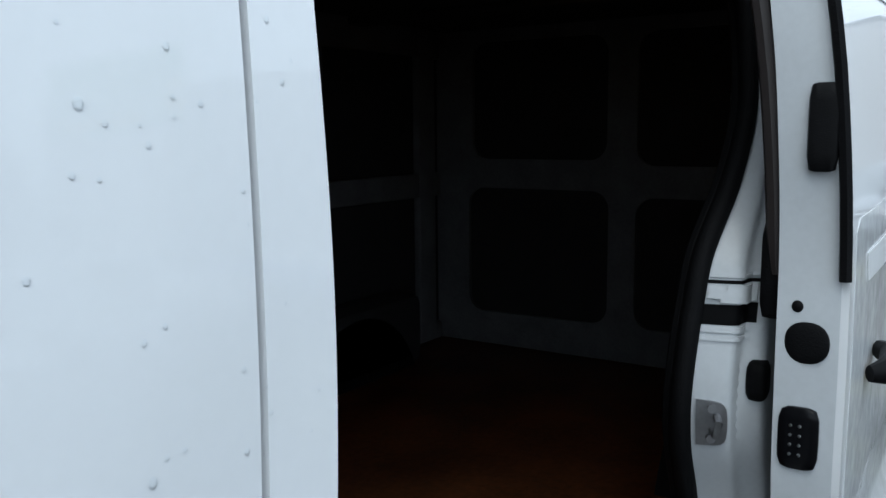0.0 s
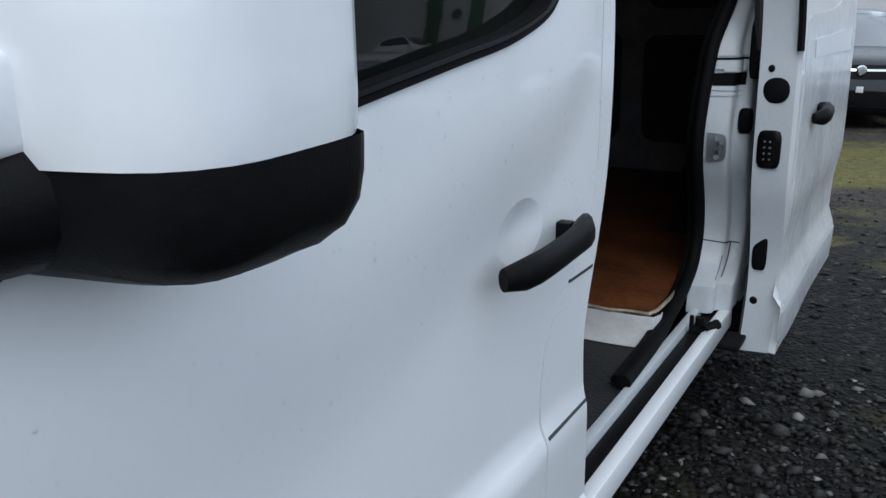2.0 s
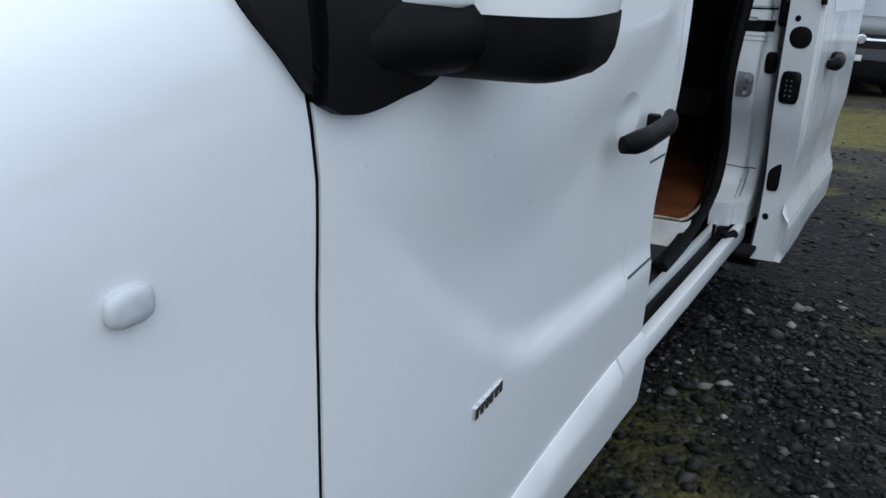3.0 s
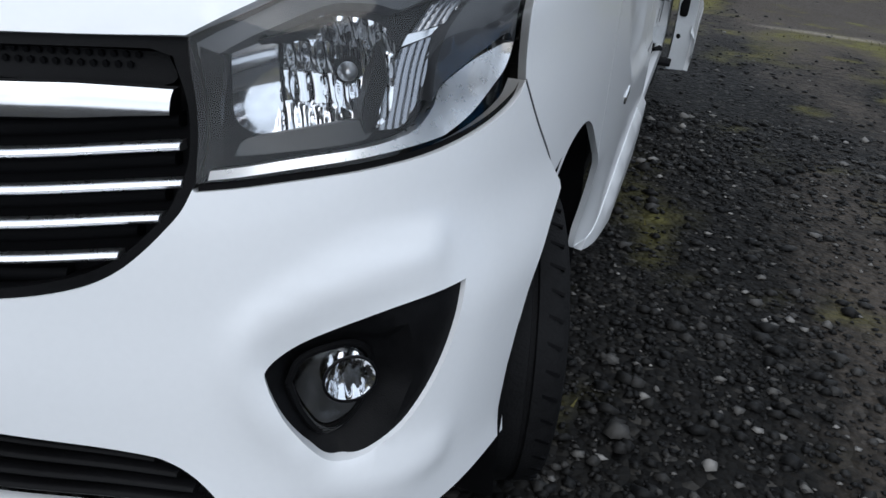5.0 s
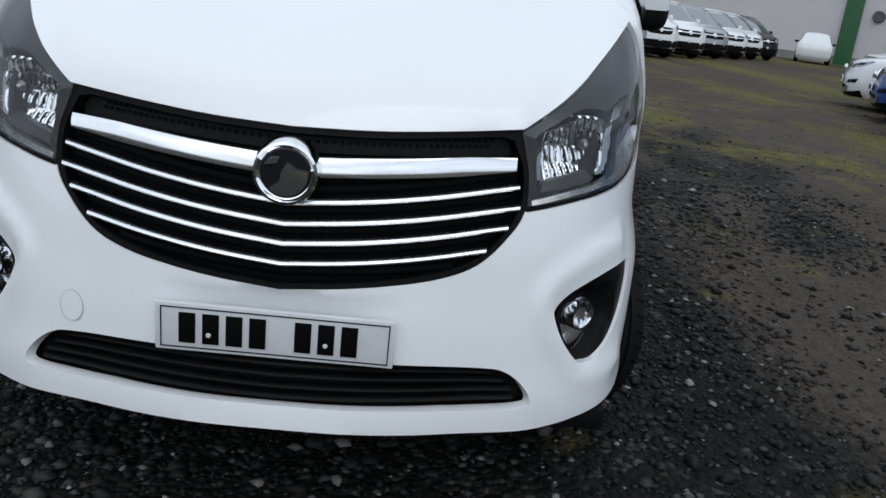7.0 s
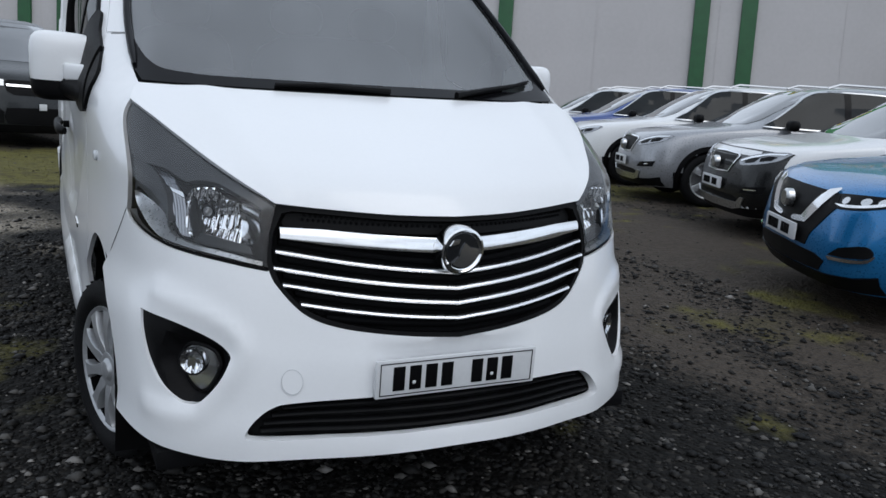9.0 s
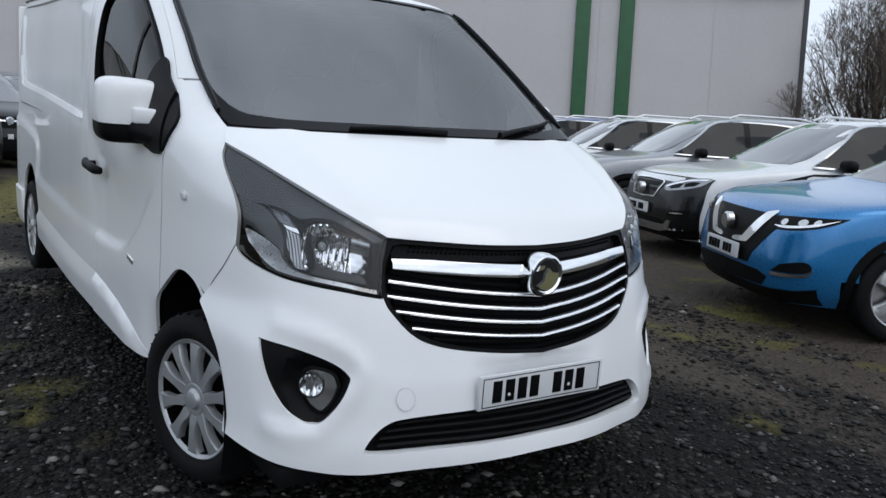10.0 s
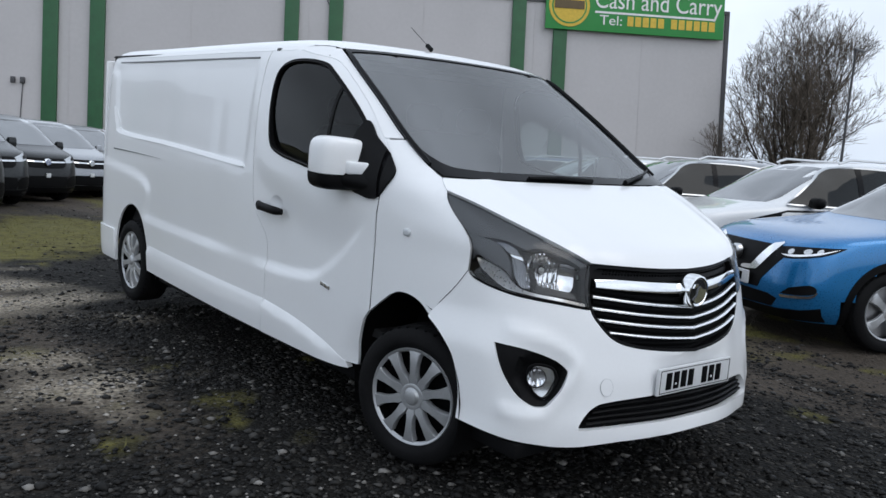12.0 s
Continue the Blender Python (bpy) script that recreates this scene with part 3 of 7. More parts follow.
def box_reflector(center, axis, wide, high, depth, s, parent):
    """A dished reflector with rounded corners: a plain mirror towards the grille, pillow-shaped facets on the rest."""
    axis = Vector(axis).normalized()
    right = axis.cross(Vector((0, 0, 1))).normalized()
    if right.x * s < 0:
        right = -right
    up = Vector((0, 0, 1)) - axis * axis.z
    up.normalize()
    nu, nv = 92, 60
    verts, faces = [], []
    for j in range(nv + 1):
        for i in range(nu + 1):
            u, v = 2 * i / nu - 1, 2 * j / nv - 1
            k = (abs(u) ** 4 + abs(v) ** 4) ** .25
            m = max(abs(u), abs(v))
            u, v = (u * m / k, v * m / k) if k > 0 else (0, 0)
            dish = depth * (1 - .55 * u * u - .45 * v * v)
            if u > -.46:
                col, row = (u + .46 + .10 * v) / .185, (v + .16 * u + 1.08) / .54
                fu, fv = col % 1 * 2 - 1, row % 1 * 2 - 1
                fade = min(1, (u + .46) / .08, (1.02 - m) / .08)
                dish -= .0085 * max(0, fade) * (1 - fu * fu) * (1 - .5 * fv * fv) * (1 + .5 * math.sin(7.3 * int(col) + 3.1 * int(row)))
            verts.append(Vector(center) - axis * dish + right * wide * u + up * high * (v + .10 * u))
    n = nu + 1
    faces = [(j * n + i, j * n + i + 1, (j + 1) * n + i + 1, (j + 1) * n + i) for j in range(nv) for i in range(nu)]
    return mesh_ob("reflector", verts, faces, MIRRORED, parent, "bright reflector with pillow facets")


for s in (1, -1):
    def lamp_part(name, pts, material, label="", depth=.02, step=.03, thick=0.0, off=0.0, s=s):
        return panel(name, [(s * a, b) for a, b in curve(pts)[:-1]], (), FRONT, material, lamp, label, off=(lambda u, v: off(u, v) - depth) if callable(off) else off - depth, step=step, thick=thick)

    lamp_line = curve(LAMP_TOP)[:-1] + curve(LAMP_BACK)[:-1] + curve(LAMP_LOW)[:-1] + curve([(.65, .839), (.642, .92), (.605, 1.008)])[:-1]
    lamp_line = [np.array((s * a, b)) for a, b in lamp_line]
    lamp = panel("headlamp", lamp_line, (), FRONT, LENS, van, "large clear swept-back headlamp", off=-0.001, step=0.035, thick=0.0)
    lamp.visible_shadow = False
    panel("lamp_housing", lamp_line, (), FRONT, LAMPDARK, lamp, "black lamp housing", off=-.095, step=0.04, thick=0)
    # the grey hood over the reflectors and the trim that runs back along the wing
    lamp_part("lamp_hood", [(.615, 1.003, 1), (.693, 1.052), (.774, 1.101), (.844, 1.149), (.922, 1.198), (1.003, 1.234, 1), (1.085, 1.197), (1.156, 1.144), (1.20, 1.10, 1), (1.14, 1.085), (1.06, 1.085), (.99, 1.08), (.93, 1.055), (.86, 1.062), (.78, 1.058), (.70, 1.02), (.635, .985), (.615, 1.003, 1)], LAMPHOOD, "smooth grey lamp hood", .016, .025, .05)
    lamp_part("lamp_shelf", [(.70, 1.015, 1), (.78, 1.055), (.86, 1.060), (.93, 1.053), (.985, 1.075, 1), (.975, 1.0), (.965, .93), (.945, .89, 1), (.925, .93), (.93, .99), (.88, 1.045), (.80, 1.048), (.70, 1.015, 1)], LAMPDARK, "dark inner lamp shelf", .035, .02, .04)
    lamp_part("lamp_rear_trim", [(1.20, 1.098, 1), (1.24, 1.065), (1.285, 1.005), (1.292, .985, 1), (1.258, 1.004), (1.19, .988), (1.145, .974), (1.095, .955), (1.075, .932, 1), (1.066, 1.0), (1.08, 1.07), (1.12, 1.083), (1.20, 1.098, 1)], LAMPHOOD, "dark grey rear lamp trim", .022, .025, .03)
    lamp_part("lamp_inner_black", [(.655, .845, 1), (.655, .92), (.622, 1.0, 1), (.665, .985), (.672, .93), (.685, .868, 1), (.655, .845, 1)], GLOSSBLACK, "", .012, .02, .02)
    low_line = [.667, .81, .948, 1.08, 1.115, 1.165, 1.21, 1.245, 1.255], [.843, .861, .873, .885, .892, .911, .938, .962, .99]
    lamp_part("lamp_chrome", [(.667, .843, 1), (.81, .861), (.948, .873), (1.08, .885), (1.115, .892), (1.165, .911), (1.21, .938), (1.245, .962), (1.255, .994, 1), (1.195, .979), (1.15, .965), (1.10, .947), (1.083, .926), (1.05, .905), (1.015, .894), (.94, .884), (.81, .873), (.667, .854, 1), (.667, .843, 1)], SLATCHROME, "chrome lower lamp strip", .006, .012, .02, off=lambda u, v: -.45 * np.maximum(0, v - np.interp(np.abs(u), *low_line)))
    turn = Vector((s * .42, -1, .03)).normalized()
    main = Vector(VAN.ahead(np.array([s * .815]), np.array([.957]))[0]) - turn * .034
    box_reflector(main, turn, .104, .077, .062, s, lamp)
    bulb = main - turn * .030 + Vector((s * .040, .016, .012))
    bowl(bulb + turn * .010, turn, .013, -.014, DULLCHROME, lamp, "bulb_shield", "round metal bulb shield", 20, 5)
    bowl(bulb, turn, .019, .010, LAMPDARK, lamp, "bulb_collar", "", 20, 4)
    lamp_part("lamp_sill", [(.70, .872, 1), (.80, .880), (.93, .889), (.955, .897, 1), (.935, .915), (.86, .912), (.77, .902), (.715, .893), (.70, .872, 1)], LAMPBLACK, "dark grey sill under the reflector", .026, .012, .02, off=lambda u, v: -.5 * np.maximum(0, v - .88))
    lamp_part("indicator_reflector", [(.972, .900, 1), (1.03, .905), (1.062, .955), (1.058, 1.0, 1), (1.045, 1.012), (.985, 1.0, 1), (.972, .95), (.972, .900, 1)], SMOKED, "ribbed smoked indicator reflector", .040, .004, .02, off=lambda u, v: .003 * np.abs(np.sin(np.abs(u) * 190)))
    lamp_part("indicator_upper", [(.985, 1.022, 1), (1.05, 1.034, 1), (1.072, 1.075, 1), (1.02, 1.078), (.985, 1.06), (.985, 1.022, 1)], SMOKED, "ribbed upper indicator", .028, .005, .02, off=lambda u, v: .003 * np.abs(np.sin(np.abs(u) * 190)))
    lamp_part("indicator_cap", [(.982, 1.004, 1), (1.045, 1.016, 1), (1.05, 1.03, 1), (.985, 1.02, 1), (.982, 1.004, 1)], CHROME, "", .034, .02, .01)
    gasket = curve([(.652, .837), (.81, .855), (.948, .866), (1.08, .877), (1.21, .897), (1.296, .919), (1.318, .932)])
    panel("lamp_gasket", [(s * a, b) for a, b in gasket] + [(s * a, b - .013) for a, b in gasket[::-1]], (), FRONT, RUBBER, lamp, "", off=-0.010, step=0.03, thick=0.0)

    fog_line = [np.array((s * a, b)) for a, b in FOG]
    hollow = smooth_in([(.83, .61), (.825, .56), (.90, .468), (.96, .455), (1.03, .49), (1.075, .55), (1.05, .615), (.95, .63)], .05)
    fog = panel("fog_lamp_recess", fog_line, (), FRONT, BLACK, van, "black plastic fog lamp surround", off=lambda u, v: corner_swell(u, v) - 0.012 - 0.040 * hollow(np.abs(u), v), step=0.02, thick=0.03)
    dish = curve([(.842, .556), (.858, .588), (.90, .602), (.96, .604), (1.00, .585), (1.008, .545), (.985, .50), (.945, .476), (.908, .478), (.87, .512), (.842, .556)], 4)[:-1]
    middle = np.array((.925, .54))
    panel("fog_reflector", [(s * a, b) for a, b in dish], (), FRONT, MIRRORED, fog, "bright dished fog lamp reflector", off=lambda u, v: corner_swell(u, v) - .0465 + .6 * ((np.abs(u) - middle[0]) ** 2 + (v - middle[1]) ** 2), step=0.012, thick=0)
    cover = panel("fog_lens", [(s * a, b) for a, b in dish], (), FRONT, LENS, fog, "clear fog lamp glass", off=lambda u, v: corner_swell(u, v) - .028 - 1.2 * ((np.abs(u) - middle[0]) ** 2 + (v - middle[1]) ** 2), step=0.014, thick=0)
    cover.visible_shadow = False
    fturn = Vector((s * .75, -1, 0)).normalized()
    c = Vector(VAN.ahead(np.array([s * .965]), np.array([.555]))[0]) - fturn * .018
    fluted_bowl(c, fturn, .036, .040, .020, 5, MIRRORED, fog, "fog_beam", "round fluted fog lamp", 40, 8)
    bm = bmesh.new()
    a = fturn.orthogonal().normalized()
    b = fturn.cross(a)
    tube(bm, [c + .038 * (a * math.cos(q) + b * math.sin(q)) for q in np.linspace(0, 2 * math.pi, 29)], .0025, 6)
    part("fog_ring", bm, LAMPDARK, fog)
    bm = bmesh.new()
    edge = VAN.ahead(np.array([s * q[0] for q in dish] + [s * dish[0][0]]), np.array([q[1] for q in dish] + [dish[0][1]]))
    tube(bm, [Vector(q) - Vector((s * .55, -.83, 0)) * .030 for q in edge], .006, 6)
    part("fog_bezel", bm, BLACK, fog)

# sides
WINDOW = curve([(.33, 1.172), (.285, 1.19), (.262, 1.235), (.285, 1.318), (.405, 1.418), (.54, 1.525), (.68, 1.62), (.87, 1.735), (.96, 1.778), (1.10, 1.797), (1.24, 1.79), (1.325, 1.75), (1.355, 1.67), (1.350, 1.55), (1.335, 1.45), (1.312, 1.37), (1.268, 1.318), (1.15, 1.284), (1.0, 1.264), (.76, 1.232), (.45, 1.183), (.33, 1.172)])[:-1]
DOOR_FRONT = [(.280, 1.185), (.255, 1.222), (.234, 1.258), (.236, 1.29), (.262, 1.325), (.375, 1.432), (.51, 1.54), (.65, 1.637), (.84, 1.755), (.94, 1.80), (1.08, 1.822), (1.2, TOP - .002)]
DISH = [(1.205 + .066 * math.cos(a), 1.032 + .046 * math.sin(a)) for a in np.linspace(0, 2 * math.pi, 33)[:-1]]
SHUT = [(1.486, 1.52), (1.480, 1.39), (1.474, 1.25), (1.466, 1.13), (1.450, 1.04), (1.418, .97), (1.358, .912), (1.300, .855), (1.274, .79), (1.268, .70), (1.262, .62), (1.260, .50), (1.258, .38)]
SCALLOP = curve([(.30, 1.10, 1), (.453, .962), (.573, .850), (.660, .788), (.735, .742), (.84, .714), (1.03, .698), (1.22, .692), (1.9, .695), (2.7, .69), (3.25, .70, 1), (3.25, .95), (4.30, 1.05, 1), (4.30, 1.80, 1), (1.44, 1.80, 1), (1.43, 1.50), (1.405, 1.36), (1.37, 1.285), (1.325, 1.240), (1.253, 1.215), (1.0, 1.178), (.779, 1.135), (.572, 1.112), (.30, 1.10, 1)])[:-1]
RECESS = curve([(1.60, 1.795), (4.02, 1.80), (4.05, 1.70), (4.0, 1.46), (3.93, 1.34), (3.80, 1.27), (2.77, 1.24), (1.75, 1.20), (1.62, 1.21), (1.58, 1.30), (1.585, 1.70)])
SHOULDER = curve([(1.44, 1.80), (1.43, 1.50), (1.405, 1.36), (1.37, 1.285), (1.325, 1.240), (1.253, 1.215), (1.0, 1.178), (.779, 1.135), (.572, 1.112), (.30, 1.10)])
low_in, recess_in = smooth_in(SCALLOP, .045), smooth_in(RECESS, .03)


ARCH_TUCK = curve([(.335, .588), (.377, .47), (.388, .36), (.40, .30)])


def soft_in(u, v):
    """The hollow of the doors: crisp along its lower crease, gentle under the shoulder."""
    t = np.clip(from_line(SHOULDER, np.stack([u, v], 1), False) / np.interp(u, [.9, 1.35], [.26, .14]), 0, 1)
    return low_in(u, v) * t * t * (3 - 2 * t)


def side_form(u, v):
    fade = np.clip((1.80 - v) / .30, 0, 1)
    deep = np.interp(u, [1.15, 1.45, 1.6, 2.0], [.022, .007, .007, .015])
    tuck = np.exp(-(from_line(ARCH_TUCK, np.stack([u, v], 1), False) / .075) ** 2) * np.clip((.62 - v) / .2, 0, 1)
    return (-deep * soft_in(u, v) * fade - 0.012 * recess_in(u, v)) - .030 * tuck


for s in (1, -1):
    SIDE = VAN.side(s)
    zs = np.linspace(1.30, 1.43, 5)
    edge = [(float(VAN.ahead(np.array([SCREEN_P(z)]), np.array([z]))[0, 1]), float(z)) for z in zs]
    back = [(float(VAN.ahead(np.array([a]), np.array([b]))[0, 1]), b) for a, b in curve(LAMP_BACK)]
    seam = [(float(VAN.ahead(np.array([a]), np.array([b]))[0, 1]), b) for a, b in curve(SEAM)]
    corner = (float(VAN.ahead(np.array([.925]), np.array([1.285]))[0, 1]), 1.285)
    wing = seam[:-1] + [tuple(q) for q in curve(ARCH_TOP)] + [tuple(q) for q in curve([(.24, .687), (.278, .656)])][1:] + [(.278, .75), (.279, .95), (.282, 1.10), (.277, 1.150)]
    wing += [(.272, 1.182), (.247, 1.219), (.226, 1.258), (.228, 1.292), (.255, 1.332), (.355, 1.425)] + edge[::-1] + [corner] + back[:-1]
    panel("front_wing", wing, (), SIDE, WHITE, van, "white front wing", step=0.035)
    seam_line = [(a, b) for a, b in curve(SEAM)]
    panel("wing_seam", [(s * a, b + .0018) for a, b in seam_line] + [(s * a, b - .0018) for a, b in seam_line[::-1]], (), FRONT, LAMPBLACK, van, "", off=.0012, step=.02, thick=.002)
    # pillar beside the windscreen
    zs = np.linspace(1.437, 1.86, 12)
    pillar = [(float(VAN.ahead(np.array([SCREEN_P(z) + .004]), np.array([z]))[0, 1]), float(z)) for z in zs]
    pillar_back = [(a - .0025, b + .0015) for a, b in curve([(.375, 1.432), (.51, 1.54), (.65, 1.637), (.84, 1.755), (.94, 1.80), (1.08, 1.822), (1.2, TOP)])][::-1]
    panel("windscreen_pillar", pillar + [(1.22, 1.862), (1.22, TOP + .003)] + pillar_back, (), SIDE, WHITE, van, "white windscreen pillar", step=0.035)
    # cab door with its window
    door_line = [(.286, .75), (.287, .95), (.290, 1.10), (.285, 1.150)] + [tuple(q) for q in curve(DOOR_FRONT)] + [(1.488, TOP - .002)]
    door_line += [tuple(q) for q in curve(SHUT)] + [(.392, .365)]
    door_line += [tuple(q) for q in curve([(.388, .36), (.377, .47), (.335, .588), (.286, .655)])][1:]
    door = panel("cab_door", door_line, (WINDOW, DISH), SIDE, WHITE, van, "white cab door", off=side_form, step=0.022)
    inner_line = inward(WINDOW, .016)
    panel("window_seal", WINDOW, (inner_line,), SIDE, RUBBER, door, "black rubber window seal", off=lambda u, v: side_form(u, v) + .004, step=0.012, thick=0.03)
    bm = bmesh.new()
    bead = inward(WINDOW, .011)
    lie = SIDE(np.array([q[0] for q in bead]), np.array([q[1] for q in bead]))
    lie[:, 0] += s * (side_form(np.array([q[0] for q in bead]), np.array([q[1] for q in bead])) + .003)
    tube(bm, [tuple(q) for q in lie] + [tuple(lie[0])], .0045, 6)
    part("seal_bead", bm, GLOSSBLACK, door, "rounded bead of the window seal")
    def flat(y, z, s=s):
        plane, skin = .919 + .018 * (z - 1.25) + .010 * (1.3 - y), VAN.width(y, z) - .010
        gap = np.clip(.5 + (plane - skin) / .03, 0, 1)
        return np.stack([s * (plane + (skin - plane) * gap - .0075 * gap * (1 - gap)), y + 0 * z, z + 0 * y], -1)
    flat.core = np.array((0, .8, 1.4))
    pane = panel("window_pane", inward(WINDOW, .010), (), flat, SIDEGLASS, door, "dark-tinted side window", step=0.05, thick=0)
    pane.visible_shadow = False
    bar = [(.742, 1.226), (.762, 1.229), (.782, 1.690), (.762, 1.676)]
    panel("window_bar", bar, (), flat, BLACK, door, "black upright window divider", off=0.004, step=0.05, thick=0.01)
    panel("door_gap", [(.272, .66), (.274, .95), (.277, 1.10), (.272, 1.15), (.269, 1.178), (.285, 1.184), (.290, 1.15), (.295, 1.10), (.292, .95), (.291, .66)], (), SIDE, INK, van, "", off=-.003, step=.05, thick=0)
    # handle
    panel("handle_dish", DISH, (), SIDE, WHITE, door, "pressed white handle dish", off=lambda u, v: side_form(u, v) - .011 * np.clip(1 - ((u - 1.205) / .066) ** 2 - ((v - 1.032) / .046) ** 2, 0, 1), step=0.014, thick=0)
    ys = np.linspace(1.085, 1.338, 9)
    mid = [(s * (float(VAN.width(y, 1.015)) + .012 + .026 * (1 - ((y - 1.218) / .138) ** 4)), y, 1.006 + .03 * (y - 1.085)) for y in ys]
    bm = tube(bmesh.new(), mid, [.010, .014, .0145, .0145, .0145, .0145, .015, .017, .013], 12)
    for v in bm.verts:
        v.co.z = 1.013 + (v.co.z - 1.013) * 1.55
    box(bm, min(s * .93, s * .965), max(s * .93, s * .962), 1.314, 1.338, .992, 1.021, .004)
    part("door_handle", bm, BLACK, door, "black plastic door handle")
    x = s * (float(VAN.width(.65, .695)) + float(side_form(np.array([.65]), np.array([.695]))[0]))
    bm = bmesh.new()
    for k, dy in enumerate((0, .016, .031, .044, .060, .074)):
        box(bm, min(x - s * .012, x + s * .004), max(x - s * .012, x + s * .004), .605 + dy, .616 + dy, .684 + .002 * k, .703 + .002 * k, .001)
    part("model_badge", bm, CHROME, door, "small chrome letter blocks")
    # side repeater on the wing
    ry = .07
    bm = rounded(s * (float(VAN.width(ry, 1.042)) + .002), ry, 1.042, .008, .023, .016, 3, 10)
    part("side_repeater", bm, mat("repeater_lens", (.55, .57, .59), .15) if s == 1 else bpy.data.materials["repeater_lens"], van, "clear side indicator")
    # lower moulding
    mould_end = 1.285 if s == 1 else 2.99
    top = curve([(.46, .365), (.60, .415), (.80, .458), (1.0, .485), (1.255, .505)])
    m1 = [tuple(q) for q in top] + [(1.254, .33), (.45, .335)]
    panel("side_moulding", m1, (), SIDE, WHITE, van, "white lower door moulding", off=lambda u, v: 0.020 * np.clip((u - .44) / .25, 0, 1) * np.clip((np.interp(u, [q[0] for q in top], [q[1] for q in top]) - v) / .03, 0, 1) + side_form(u, v) + .002, step=0.03, thick=0.03)
    arch_r = [(3.50 + .365 * math.cos(a), .335 + .425 * math.sin(a)) for a in np.linspace(0.02, math.pi - .02, 24)]
    if s == -1:
        rear_line = [(1.498, TOP - .002), (4.30, TOP - .002), (4.345, 1.6), (4.35, .36), (3.87, .355)] + arch_r + [(3.13, .36)]
        rear_line += [(q[0] + .005, q[1]) for q in curve(SHUT)][::-1]
        panel("side_panel", rear_line, (), SIDE, WHITE, van, "white windowless side panel with pressed creases", off=side_form, step=0.032)
        panel("side_moulding", [(1.265, .507), (2.2, .507), (3.12, .507), (3.11, .33), (1.265, .33)], (), SIDE, WHITE, van, "white lower sill moulding", off=lambda u, v: 0.018 * np.clip((.507 - v) / .03, 0, 1), step=0.05, thick=0.03)
        ledge_low = curve([(1.58, 1.197), (1.75, 1.200), (2.77, 1.238), (3.82, 1.264), (3.97, 1.34), (4.045, 1.47)])
        ledge_top = curve([(1.62, 1.219), (1.75, 1.226), (2.77, 1.264), (3.78, 1.292), (3.93, 1.365), (4.02, 1.49)])
        panel("pressed_ledge", ledge_low + ledge_top[::-1], (), SIDE, WHITE, van, "pressed ledge along the side", off=lambda u, v: .002 - .013 * np.minimum(1, from_line(ledge_low, np.stack([u, v], 1), False) / .026) + np.interp(u, [1.15, 1.45, 1.6, 2.0], [-.022, -.007, -.007, -.015]) + .006, step=0.02, thick=0.014)
        # tapering dark sliver that paints the shadow under the rear crease
        panel("crease_shadow_gap", [(3.99, 1.150), (3.5, 1.146), (2.95, 1.139), (3.5, 1.141), (3.99, 1.142)], (), SIDE, LAMPBLACK, van, "thin dark strip painted as a crease's shadow", off=lambda u, v: side_form(u, v) + .006, step=.05, thick=.004)
        groove = [(1.60, 1.812), (4.05, 1.816), (4.05, 1.808), (1.60, 1.803)]
        panel("roof_gutter", groove, (), SIDE, LAMPBLACK, van, "dark roof gutter line", off=0.001, step=0.06, thick=0.004)
        low_line = [(3.87, .36), (3.89, .52), (4.345, .52), (4.35, .28), (3.86, .28)]
        panel("rear_bumper_corner", low_line, (), SIDE, WHITE, van, "white rear bumper corner", off=0.016, step=0.05, thick=0.03)

# roof and rear
us, ts = np.linspace(-1, 1, 33), np.concatenate([[0, .01, .025, .05, .09], np.linspace(.14, .90, 19), [.925, .945, .96, .972, .982, .99, 1]])
head = VAN.ahead(us * .88, np.full(33, 1.864))
verts, faces = [], []
for t in ts:
    y = head[:, 1] + t * (4.335 - head[:, 1])
    full = VAN.width(y, np.full(33, TOP))
    k = min(1, t / .09)
    x = head[:, 0] * (1 - k) + us * full * k
    verts += list(np.stack([x, y, VAN.up(x, y, 1.80)], 1))
for j in range(len(ts) - 1):
    for i in range(32):
        a = j * 33 + i
        faces.append((a, a + 1, a + 34, a + 33))
mesh_ob("roof", verts, faces, WHITE, van, "white van roof")
for s in (1, -1):
    panel("roof_edge", [(.95, 1.835), (4.325, 1.835), (4.325, 1.878), (1.05, 1.878)], (), VAN.side(s), WHITE, van, "white folded roof edge", off=-.003, step=.04, thick=.01)
    rim = curve([(.30, 1.372), (.375, 1.432), (.51, 1.54), (.65, 1.637), (.84, 1.755), (.94, 1.80), (1.08, 1.822), (1.25, TOP)])
    panel("pillar_flange", [(q[0] - .012, q[1] + .010) for q in rim] + [(q[0] + .010, q[1] - .012) for q in rim[::-1]], (), VAN.side(s), WHITE, van, "white door frame flange", off=-.0035, step=.02, thick=.008)
bm = boxes((-.84, .84, 4.335, 4.375, .36, 1.83), bevel=.02)
part("rear_doors", bm, WHITE, van, "white rear doors")
bm = bmesh.new()
tube(bm, [(-.02, 1.15, 1.945), (-.02, 1.19, 1.97)], .014, 8)
tube(bm, [(-.02, 1.18, 1.965), (-.02, 1.36, 2.08)], .002, 5)
part("roof_aerial", bm, BLACK, van, "thin black roof aerial")


